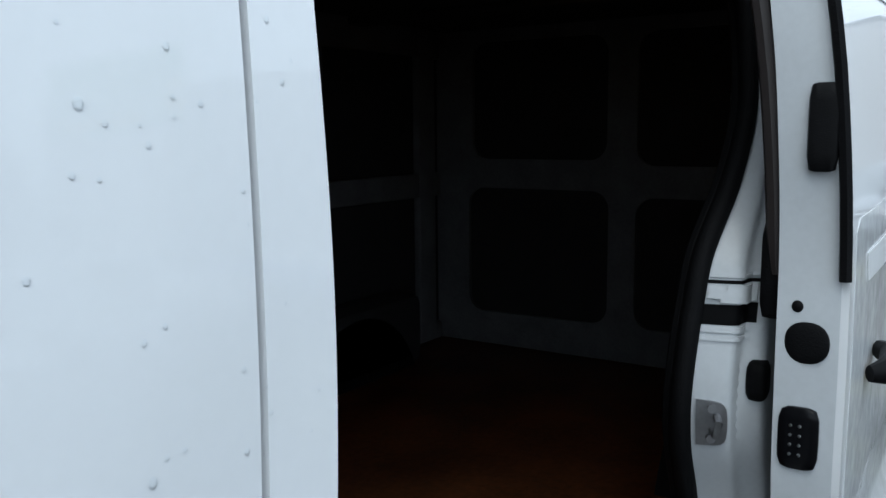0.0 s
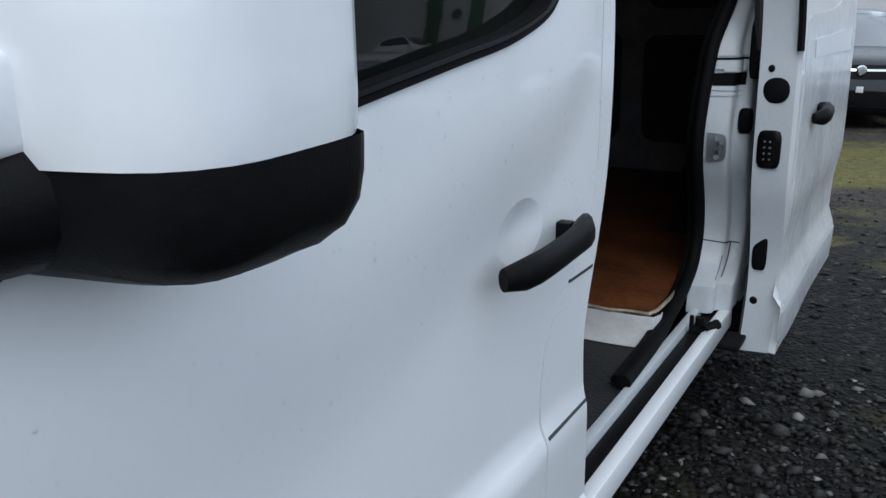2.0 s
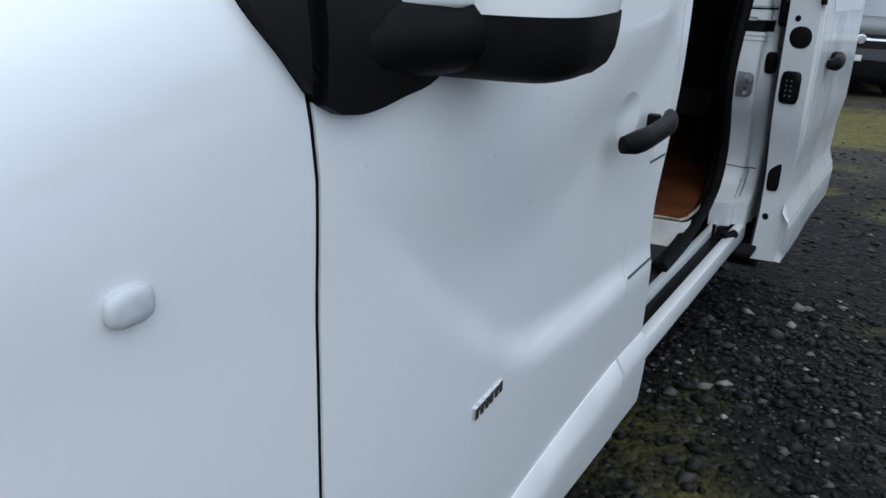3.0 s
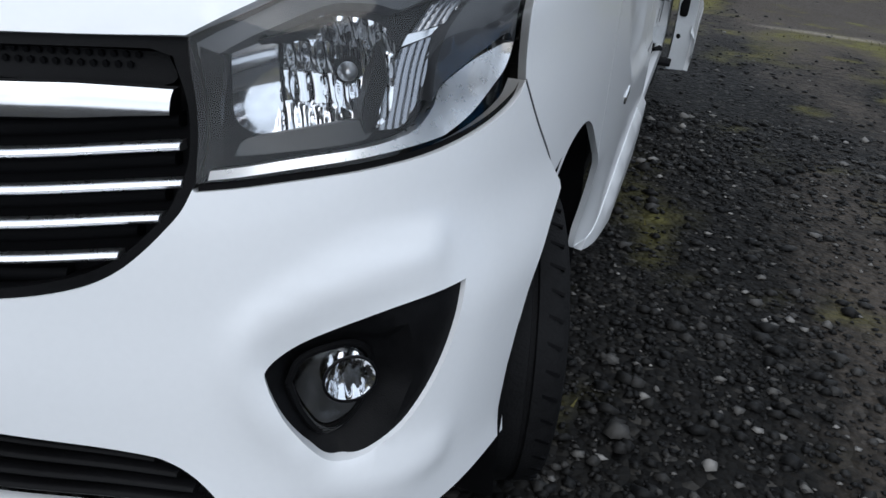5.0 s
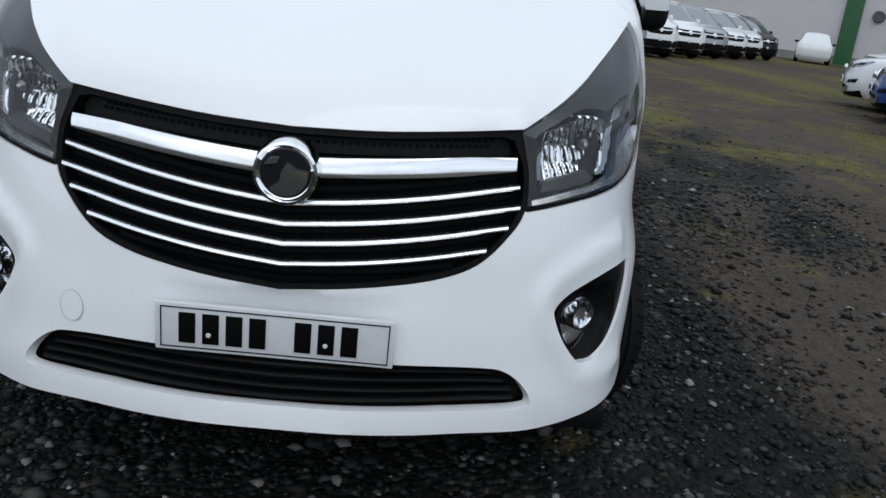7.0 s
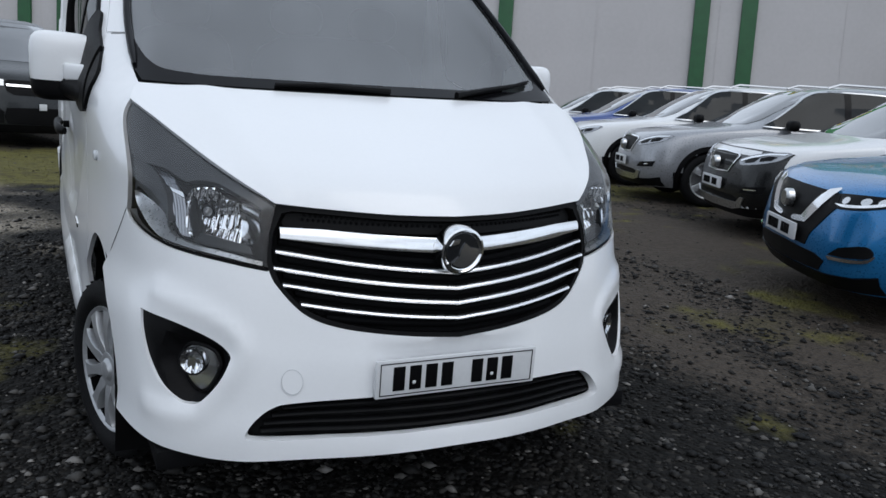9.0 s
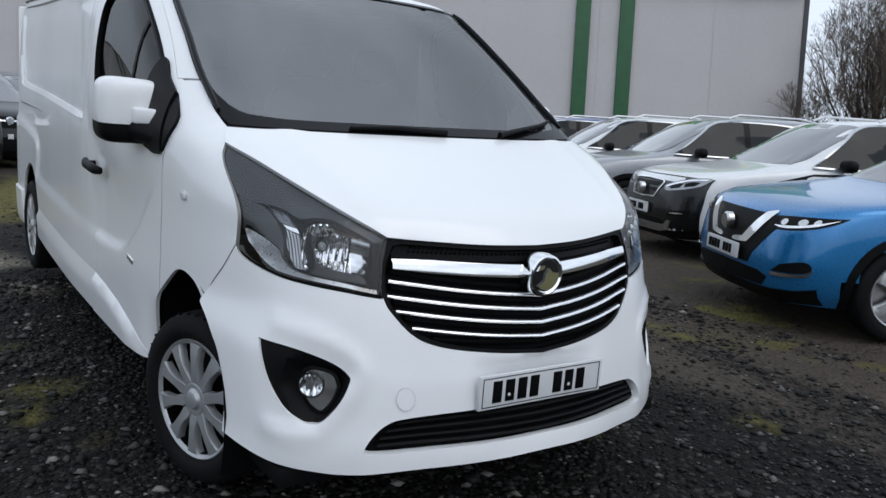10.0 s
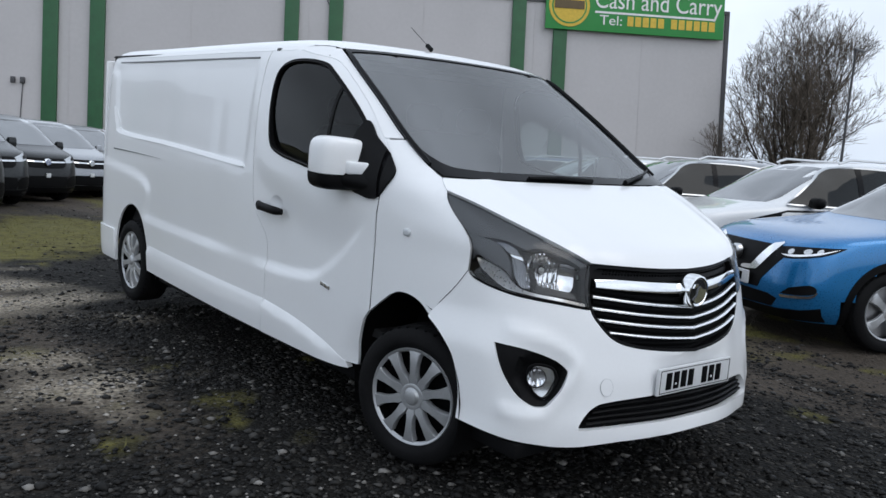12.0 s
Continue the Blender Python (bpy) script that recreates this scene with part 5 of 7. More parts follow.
def edge_plug(name, z, dx, hx, hz, power, label, material=BLACK, deep=.004):
    bm = rounded(edge_x(z) - .012 + dx, edge_y(z) - .002, z, hx, deep, hz, power, 12)
    part(name, bm, material, sliding, label)


edge_plug("latch_plate", 1.438, -.022, .022, .068, 7, "black upper latch plate", BLACK, .010)
edge_plug("edge_hole", 1.155, -.062, .009, .010, 2, "small dark hole")
edge_plug("edge_grommet", 1.098, -.046, .034, .034, 2.3, "round black grommet", RUBBER, .006)
edge_plug("connector", .941, -.052, .031, .052, 5, "black electrical connector", GLOSSBLACK, .008)
edge_plug("edge_cap", .642, -.058, .020, .055, 5, "black rectangular plug")
edge_plug("edge_hole", .497, -.060, .011, .012, 2, "small dark hole")
bm = bmesh.new()
for i in range(2):
    for k in range(4):
        bmesh.ops.create_icosphere(bm, subdivisions=1, radius=.0032, matrix=Matrix.Translation((edge_x(.94) - .075 + .014 * i, edge_y(.94) - .010, .915 + .016 * k)))
part("contact_pin", bm, DULLCHROME, sliding, "bright contact pins")
bm = bmesh.new()
tube(bm, [(edge_x(z) - .006, float(np.interp(z, [q[1] for q in FRONT_EDGE], [q[0] for q in FRONT_EDGE])) - .012, z) for z in np.linspace(1.20, 1.79, 10)], .010, 6)
part("edge_seal", bm, RUBBER, sliding, "black door edge seal")
bm = bmesh.new()
tube(bm, [(edge_x(z) - .112, float(np.interp(z, [q[1] for q in FRONT_EDGE], [q[0] for q in FRONT_EDGE])) + .01, z) for z in np.linspace(1.20, 1.79, 10)], [.008] + [.017] * 9, 8)
part("inner_seal", bm, mat("brown_black_rubber", (.03, .024, .023), .6), sliding, "dark inner door seal")
film = curve([(2.70, 1.29), (3.2, 1.30), (3.72, 1.34), (3.74, .9), (3.72, .36, 1), (2.66, .36), (2.665, .65), (2.64, .85), (2.645, 1.1), (2.66, 1.27)])
panel("protective_film", film, (), slid(0.0), FILM, sliding, "crinkled clear protective film over white paint", off=lambda u, v: door_form(u, v) + .0015, step=0.05, thick=0.0012)
panel("tape_strip", [(2.80, 1.172), (3.66, 1.150), (3.66, 1.226), (2.79, 1.222)], (), slid(0.0), TAPE, sliding, "strip of white tape", off=.004, step=0.04, thick=0.002)
panel("tape_strip", [(2.70, 1.68), (3.65, 1.72), (3.65, 1.78), (2.70, 1.76)], (), slid(0.0), FILM, sliding, "strip of clear tape", off=.004, step=0.06, thick=0.003)
ys = np.linspace(2.82, 2.95, 8)
bm = tube(bmesh.new(), [(edge_x(1.0) + .004 + .034 * (1 - ((y - 2.885) / .07) ** 4), y, 1.0 + .10 * (y - 2.82)) for y in ys], [.012, .018, .019, .019, .019, .019, .018, .014], 10)
for v in bm.verts:
    v.co.z = 1.0 + (v.co.z - 1.0) * 1.3
part("door_handle", bm, BLACK, sliding, "black plastic sliding door handle")


# ---- the yard ----
def fall(x, y):
    """The ground's height: level under the van, falling away beyond it."""
    u = 0.3 * np.asarray(x, float) + 0.95 * np.asarray(y, float) - 3.5
    return 0.036 - 0.058 * np.where(u > 30, u, 2.0 * np.log1p(np.exp(np.minimum(u, 30) / 2.0)))


def rough(x, y):
    near = np.exp(-((np.asarray(x) / 60) ** 2 + (np.asarray(y) / 60) ** 2))
    return near * np.array([0.020 * noise.noise((a * .35, b * .35, 3.1)) + 0.012 * noise.noise((a * 1.7, b * 1.7, 7.3)) - .008 for a, b in zip(np.ravel(x), np.ravel(y))]).reshape(np.shape(x))


def blob(x, y, cx, cy, rx, ry):
    return math.exp(-((x - cx) / rx) ** 2 - ((y - cy) / ry) ** 2)


def moss(x, y):
    """How mossy the ground is, 0 to 1."""
    broad = noise.noise((x * .45 + 4.2, y * .30 + 1.7, 0.3)) + .45 * noise.noise((x * 1.5, y * 1.0, 4.1)) + .25 * noise.noise((x * 4.1, y * 3.3, 2.7))
    tuft = noise.noise((x * 2.1 + 9.1, y * 2.3 + 3.3, 6.6)) + .55 * noise.noise((x * 5.1, y * 5.1, 1.1))
    far = min(1.0, max(0.0, (y - 4.5) / 4.0)) * (1 - .62 * min(1.0, max(0.0, (x - .8) / 1.2)))
    side = min(1.0, max(0.0, (x - 1.7) / 1.6)) if x > 0 else .75 * min(1.0, max(0.0, (-1.4 - x) / 1.2))
    grass = 1.2 * blob(x, y, -.9, 7.9, 2.6, 1.9) + .7 * blob(x, y, 3.2, .4, 1.0, 1.2) + .40 * blob(x, y, 2.4, 2.4, .6, .6)
    grass += .55 * blob(x, y, 3.5, 5.2, 1.0, .55) + .6 * blob(x, y, 1.75, 1.1, .13, .13) + .5 * blob(x, y, 2.15, .75, .2, .25) + .5 * blob(x, y, 2.6, 7.2, .9, .35) + .5 * blob(x, y, 2.7, .6, .5, .3)
    grass += .6 * blob(x, y, -1.55, 3.4, .5, .25) + .55 * blob(x, y, -1.9, 1.25, .4, .22) + .45 * blob(x, y, -1.35, .85, .2, .10) + .4 * blob(x, y, -1.75, 2.4, .3, .3)
    a = (broad - .50 + .62 * far + .30 * side + .8 * grass) * 2.2
    b = (tuft - .52 + .10 * side) * 3.2
    return min(1.0, max(0.0, a, b))


def soil(x, y):
    """Where fine brown earth has been pressed into the gravel, 0 to 1."""
    n = noise.noise((x * .55 + 2.0, y * .28 + 5.0, 8.8)) + .5 * noise.noise((x * 2.3, y * 1.1, 3.9))
    right = min(1.0, max(0.0, (x - 1.35) / .8)) if x > 0 else 1.05 * min(1.0, max(0.0, (-1.12 - x) / .6)) * min(1.0, max(0.0, (y - .1) / 1.2))
    return min(1.0, max(0.0, right * (.95 + .9 * n) + .45 * min(1.0, max(0.0, (y - 4) / 4)) + .25 * n - .10))


def pale(x, y):
    """Pale worn grit along the far side of the van, 0 to 1."""
    n = noise.noise((x * .9, y * 1.6, 9.0)) + .6 * noise.noise((x * 2.6, y * 3.1, 5.0))
    return max(0.0, min(1.0, 1.0 - math.hypot((x + 1.9) / .95, (y - 4.2) / 2.2) + .9 * n)) + .7 * max(0.0, min(1.0, .8 - math.hypot((x - 2.6) / 1.5, (y - 7.9) / .30) + .7 * n))


def gravel_material():
    m = bpy.data.materials.new("wet_gravel")
    m.use_nodes = True
    n, l = m.node_tree.nodes, m.node_tree.links
    b = n["Principled BSDF"]
    tc = n.new("ShaderNodeTexCoord")
    vor, vor2, big = n.new("ShaderNodeTexVoronoi"), n.new("ShaderNodeTexVoronoi"), n.new("ShaderNodeTexNoise")
    vor.inputs["Scale"].default_value, vor2.inputs["Scale"].default_value, big.inputs["Scale"].default_value = 42, 15, .55
    big.inputs["Detail"].default_value = 9
    warp = n.new("ShaderNodeTexNoise")
    warp.inputs["Scale"].default_value = 9
    warp.inputs["Detail"].default_value = 6
    for q in (vor, vor2, big, warp):
        l.new(tc.outputs["Object"], q.inputs["Vector"])
    stone = n.new("ShaderNodeValToRGB")
    stone.color_ramp.elements[0].color, stone.color_ramp.elements[1].color = (.003, .0028, .0026, 1), (.070, .065, .058, 1)
    e = stone.color_ramp.elements.new(.75)
    e.color = (.012, .0112, .010, 1)
    l.new(vor.outputs["Color"], stone.inputs[0])
    attr = n.new("ShaderNodeAttribute")
    attr.attribute_name = "moss"
    green = n.new("ShaderNodeValToRGB")
    green.color_ramp.elements[0].color, green.color_ramp.elements[1].color = (.052, .047, .018, 1), (.175, .160, .046, 1)
    l.new(warp.outputs["Fac"], green.inputs[0])
    fac = n.new("ShaderNodeMath")
    fac.operation = "MULTIPLY"
    fac.inputs[1].default_value = 2.0
    l.new(attr.outputs["Fac"], fac.inputs[0])
    rag = n.new("ShaderNodeMath")
    rag.operation = "MULTIPLY"
    rag.use_clamp = True
    l.new(fac.outputs[0], rag.inputs[0])
    l.new(warp.outputs["Fac"], rag.inputs[1])
    mix = n.new("ShaderNodeMixRGB")
    l.new(rag.outputs[0], mix.inputs[0])
    l.new(green.outputs[0], mix.inputs[2])
    earth = n.new("ShaderNodeAttribute")
    earth.attribute_name = "soil"
    brown = n.new("ShaderNodeValToRGB")
    brown.color_ramp.elements[0].color, brown.color_ramp.elements[1].color = (.028, .024, .020, 1), (.125, .104, .082, 1)
    e = brown.color_ramp.elements.new(.55)
    e.color = (.070, .058, .047, 1)
    grain = n.new("ShaderNodeTexNoise")
    grain.inputs["Scale"].default_value, grain.inputs["Detail"].default_value, grain.inputs["Roughness"].default_value = 14, 10, .7
    l.new(tc.outputs["Object"], grain.inputs["Vector"])
    l.new(grain.outputs["Fac"], brown.inputs[0])
    worn = n.new("ShaderNodeMath")
    worn.operation, worn.use_clamp = "MULTIPLY_ADD", True
    worn.inputs[1].default_value = 1.5
    shift = n.new("ShaderNodeMath")
    shift.operation = "MULTIPLY_ADD"
    shift.inputs[1].default_value, shift.inputs[2].default_value = 2.4, -1.35
    l.new(grain.outputs["Fac"], shift.inputs[0])
    l.new(earth.outputs["Fac"], worn.inputs[0])
    l.new(shift.outputs[0], worn.inputs[2])
    only = n.new("ShaderNodeMath")
    only.operation, only.use_clamp = "MULTIPLY", True
    thin = n.new("ShaderNodeMath")
    thin.operation, thin.use_clamp = "MULTIPLY", True
    thin.inputs[1].default_value = 3.0
    l.new(earth.outputs["Fac"], thin.inputs[0])
    l.new(worn.outputs[0], only.inputs[0])
    l.new(thin.outputs[0], only.inputs[1])
    bed = n.new("ShaderNodeMixRGB")
    l.new(only.outputs[0], bed.inputs[0])
    l.new(stone.outputs[0], bed.inputs[1])
    l.new(brown.outputs[0], bed.inputs[2])
    l.new(bed.outputs[0], mix.inputs[1])
    pale = n.new("ShaderNodeAttribute")
    pale.attribute_name = "pale"
    mix2 = n.new("ShaderNodeMixRGB")
    mix2.inputs[2].default_value = (.36, .315, .25, 1)
    pf = n.new("ShaderNodeMath")
    pf.operation = "MULTIPLY"
    l.new(pale.outputs["Fac"], pf.inputs[0])
    l.new(vor.outputs["Distance"], pf.inputs[1])
    pg = n.new("ShaderNodeMath")
    pg.operation, pg.use_clamp = "MULTIPLY", True
    pg.inputs[1].default_value = 2.1
    l.new(pf.outputs[0], pg.inputs[0])
    l.new(pg.outputs[0], mix2.inputs[0])
    l.new(mix.outputs[0], mix2.inputs[1])
    l.new(mix2.outputs[0], b.inputs["Base Color"])
    rr = n.new("ShaderNodeMapRange")
    rr.inputs["To Min"].default_value, rr.inputs["To Max"].default_value = .6, .95
    l.new(big.outputs["Fac"], rr.inputs["Value"])
    l.new(rr.outputs[0], b.inputs["Roughness"])
    b.inputs["Specular IOR Level"].default_value = .12
    bump, bump2 = n.new("ShaderNodeBump"), n.new("ShaderNodeBump")
    bump.inputs["Strength"].default_value, bump.inputs["Distance"].default_value = .9, .02
    bump2.inputs["Strength"].default_value, bump2.inputs["Distance"].default_value = .6, .03
    l.new(vor.outputs["Distance"], bump.inputs["Height"])
    bump.invert = True
    bump2.invert = True
    l.new(vor2.outputs["Distance"], bump2.inputs["Height"])
    l.new(bump2.outputs[0], bump.inputs["Normal"])
    l.new(bump.outputs[0], b.inputs["Normal"])
    return m


GRAVEL = gravel_material()
ax = np.concatenate([np.linspace(-400, -16, 12), np.linspace(-12, 14, 261), np.linspace(18, 90, 24), np.linspace(120, 400, 6)])
ay = np.concatenate([np.linspace(-400, -14, 10), np.linspace(-10, 16, 261), np.linspace(19, 90, 24), np.linspace(120, 400, 6)])
gx, gy = np.meshgrid(ax, ay)
gz = fall(gx, gy) + rough(gx, gy)
nx = len(ax)
faces = [(j * nx + i, j * nx + i + 1, (j + 1) * nx + i + 1, (j + 1) * nx + i) for j in range(len(ay) - 1) for i in range(nx - 1)]
ground = mesh_ob("ground", np.stack([gx, gy, gz], -1).reshape(-1, 3), faces, GRAVEL)
tagged(ground, "wet dark gravel yard with mossy patches", "ground", kind="structure")
for key, fn in (("moss", moss), ("soil", soil), ("pale", pale)):
    at = ground.data.attributes.new(key, "FLOAT", "POINT")
    at.data.foreach_set("value", [fn(a, b) for a, b in zip(np.ravel(gx), np.ravel(gy))])


def slope_pose(x, y, turn, lift=0.0):
    """A pose on the ground at (x, y), leaning with it."""
    e = 1.2
    h = lambda a, b: float(fall(a, b))
    n = Vector((h(x - e, y) - h(x + e, y), h(x, y - e) - h(x, y + e), 2 * e)).normalized()
    return Matrix.Translation((x, y, h(x, y) + lift)) @ Vector((0, 0, 1)).rotation_difference(n).to_matrix().to_4x4() @ pose(0, 0, 0, 0, 0, turn)


# ---- the warehouse ----
UP = Vector((.03, .095, 1)).normalized()
ALONG = Vector((.83623, -.54772, .02695)).normalized()
AWAY = UP.cross(ALONG)
HALL = Matrix((ALONG, AWAY, UP)).transposed().to_4x4()
HALL.translation = (28.9, 45.6, -3.49)
WALLGREY = mat("grey_cladding", (.46, .445, .45), .55, vary=.05, scale=.25, fine=4)
GREEN = mat("green_steel", (.012, .085, .028), .5, vary=.15, scale=2)
SIGNGREEN = mat("sign_green", (.02, .24, .045), .45, vary=.06, scale=1)
SIGNWHITE = mat("sign_white", (.75, .75, .74), .5)
SIGNYELLOW = mat("sign_yellow", (.62, .42, .04), .5)
DARKEDGE = mat("dark_flashing", (.05, .05, .055), .5)
hall = empty("warehouse", "grey clad warehouse with green uprights", "building", at=HALL)
bm = bmesh.new()
box(bm, -75, 26, 0, 30, -1.5, 14.35)
part("wall", bm, WALLGREY, hall, "grey sheet-clad wall", smooth=False)
for x in np.arange(-73.5, 26, 7.775):
    part("cladding_joint", boxes((x, x + .06, -.02, 0, .9, 14.3)), WALLGREY, hall, smooth=False)
for k in range(-5, 1):
    for c in (10.9, 13.85):
        x = c + 15.55 * k
        part("upright", boxes((x - .48, x + .48, -.25, 0, -1.0, 14.3), bevel=.03), GREEN, hall, "green painted steel upright")
part("parapet", boxes((-75, 26.15, -.12, .5, 14.2, 14.45)), DARKEDGE, hall, "dark parapet flashing")
part("corner_trim", boxes((25.85, 26.15, -.12, .3, -1, 14.3)), DARKEDGE, hall, "dark corner flashing")
part("plinth", boxes((-75, 26.05, -.08, 0, -1.5, 1.25)), mat("pale_plinth", (.17, .17, .165), .8, vary=.2, scale=1), hall, "weathered pale concrete plinth")
for x in (-3.25, -2.0):
    bm = lathe([(-.30, .0), (-.30, .30), (-.22, .34), (0, .34)], 20, "y")
    bmesh.ops.translate(bm, vec=(x, 0, 3.7), verts=bm.verts)
    part("round_vent", bm, DARKEDGE, hall, "dark round wall vent")
for x in (-22.5, -21.9):
    part("wall_lamp", boxes((x - .14, x + .14, -.2, 0, 6.5, 6.9), bevel=.03), DARKEDGE, hall, "small wall lamp")
bm = tube(bmesh.new(), [(-21.9, -.06, 6.5), (-22.0, -.06, 4.5), (-22.15, -.06, 2.0), (-22.15, -.06, .9)], .03, 5)
part("wall_cable", bm, DARKEDGE, hall, "thin cable down the wall")
bm = tube(bmesh.new(), [(-2.4, -.10, 14.3), (-2.3, -.10, 13.2), (-2.0, -.10, 12.6), (-2.0, -.10, 9.0)], .03, 5)
part("wall_cable", bm, DARKEDGE, hall, "thin cable down the wall")

sign = empty("wall_sign", "green sign board with white and yellow lettering", "sign", at=HALL)
part("board", boxes((12.7, 25.6, -.42, -.28, 12.35, 18.0), bevel=.02), SIGNGREEN, sign, "green sign board")


def letters(text, x0, x1, z, height, material, parent):
    c = bpy.data.curves.new("letters", "FONT")
    c.body, c.size, c.extrude = text, 1.0, .01
    ob = bpy.data.objects.new("letters", c)
    scene.collection.objects.link(ob)
    bpy.context.view_layer.update()
    me = bpy.data.meshes.new_from_object(ob.evaluated_get(bpy.context.evaluated_depsgraph_get()))
    bpy.data.objects.remove(ob)
    xs, ys = [v.co.x for v in me.vertices], [v.co.y for v in me.vertices]
    left, wide = min(xs), max(xs) - min(xs)
    for v in me.vertices:
        v.co = Vector((x0 + (v.co.x - left) / wide * (x1 - x0), -.44 - v.co.z, z + v.co.y * height))
    me.materials.clear()
    me.materials.append(material)
    o = new("lettering", me)
    o.parent = parent
    return tagged(o, f"raised lettering reading {text}")


letters("Cash and Carry", 16.2, 25.4, 14.0, 1.75, SIGNWHITE, sign)
letters("Tel:", 16.55, 18.15, 12.85, .95, SIGNWHITE, sign)
part("underline", boxes((16.2, 24.9, -.45, -.42, 13.62, 13.76)), SIGNWHITE, sign)
for k in range(11):
    x0 = 18.55 + .555 * k + (.40 if k > 4 else 0)
    part("blanked_digit", boxes((x0, x0 + .43, -.45, -.42, 12.85, 13.52)), SIGNYELLOW, sign, "yellow bar in place of a digit")
for r, m, y in ((1.45, SIGNYELLOW, -.44), (1.25, SIGNGREEN, -.455), (1.15, SIGNYELLOW, -.47)):
    bm = lathe([(y - .02, 0), (y - .02, r), (y, r)], 36, "y")
    bmesh.ops.translate(bm, vec=(14.35, 0, 14.0), verts=bm.verts)
    part("roundel", bm, m, sign, "plain round emblem")
part("roundel_band", boxes((13.3, 15.4, -.53, -.49, 13.78, 14.35)), mat("sign_brown", (.10, .065, .02), .5), sign, "dark band across the emblem")


# ---- bare trees and lamp post ----
BARK = mat("wet_bark", (.045, .036, .028), .9, vary=.3, scale=3)
TWIG = mat("bare_twigs", (.105, .085, .068), .9, vary=.3, scale=3)


def bare_tree(x, y, height, stems, seed, label, wide=.42, twigs=5):
    """A leafless tree whose many stems fan out from the foot and fill a rounded crown."""
    rng = random.Random(seed)
    t = empty("bare_tree", label, "tree", at=Matrix.Translation((x, y, float(fall(x, y)) - .1)))
    trunk, crown = bmesh.new(), bmesh.new()

    def beyond(p):
        k = (p.z / height - .50) / .50
        return math.hypot(p.x, p.y) / (wide * height) > math.sqrt(max(.02, 1 - k * k)) * rng.uniform(.85, 1.08)

    def grow(bm, p, d, length, r, level):
        pts, rs = [p], [r]
        steps = 4
        for k in range(steps):
            d = (d + Vector((rng.uniform(-.15, .15), rng.uniform(-.15, .15), rng.uniform(-.01, .12)))).normalized()
            p = p + d * length / steps
            pts.append(p)
            rs.append(r * (1 - .60 * (k + 1) / steps))
            if level and beyond(p):
                break
        tube(bm, pts, rs, 5 if level < 2 else 3)
        if level >= 4:
            return
        for k in range((7, 6, 5, twigs)[level]):
            i = rng.randint(1, len(pts) - 1)
            side = Matrix.Rotation(rng.uniform(0, 2 * math.pi), 3, d) @ d.orthogonal().normalized()
            tilt = rng.uniform(.35, .85)
            nd = (d * math.cos(tilt) + side * math.sin(tilt) + Vector((0, 0, .12))).normalized()
            if not beyond(pts[i]):
                grow(crown if level >= 1 else bm, pts[i], nd, length * rng.uniform(.40, .62), max(.012, rs[i] * .60), level + 1)

    for k in range(stems):
        a = 2.4 * k + rng.uniform(-.3, .3)
        lean = .04 + .62 * ((k + .5) / stems) ** .8
        grow(trunk, Vector((.3 * math.cos(a), .3 * math.sin(a), 0)), Vector((math.cos(a) * lean, math.sin(a) * lean, 1)).normalized(), height * (.66 - .22 * lean), height * .0085, 0)
    part("trunk", trunk, BARK, t, "dark wet tree trunk and limbs", smooth=False)
    part("crown", crown, TWIG, t, "leafless winter twigs", smooth=False)
    return t


bare_tree(55.2, 28.2, 14.8, 17, 4, "tall bare winter tree with a rounded crown of thin twigs", .38, 5)
bare_tree(50.5, 30.5, 6.5, 5, 9, "low bare winter bush beside the warehouse", .6, 3)
bare_tree(66.0, 22.0, 10, 5, 21, "bare winter tree behind the parked cars", .45, 2)
post = empty("street_lamp", "slim grey street lamp post", "street lamp", at=Matrix.Translation((49.3, 22.2, float(fall(49.3, 22.2)))))
part("pole", tube(bmesh.new(), [(0, 0, 0), (0, 0, 3), (0, .1, 10.3)], [.11, .09, .06], 8), DARKEDGE, post)
part("lantern", boxes((-.1, 1.1, .02, .2, 10.25, 10.42), bevel=.04), DARKEDGE, post)


# ---- parked vehicles ----
CARGLASS = mat("car_glass_dark", (.010, .012, .013), .05, vary=.3, scale=2, spec=.25)
CARSCREEN = mat("car_windscreen", (.07, .075, .08), .03, vary=.3, scale=2, spec=1.0, coat=1.0)
PAINTS = {}


def paint(key):
    table = {"blue": (.010, .17, .42), "navy": (.012, .05, .22), "white": (.72, .73, .74), "silver": (.30, .31, .33), "grey": (.085, .09, .095),
             "dark": (.014, .016, .017), "black": (.004, .0045, .005), "red": (.38, .06, .03), "sky_white": (.72, .73, .74)}
    if key not in PAINTS:
        metal = .45 if key in ("silver", "grey", "blue") else 0.0
        PAINTS[key] = mat(f"{key}_car_paint", table[key], .28, metal, vary=.04, scale=2, coat=.3 if key in ("dark", "black") else .8, spec=.3 if key in ("dark", "black") else .5)
    return PAINTS[key]


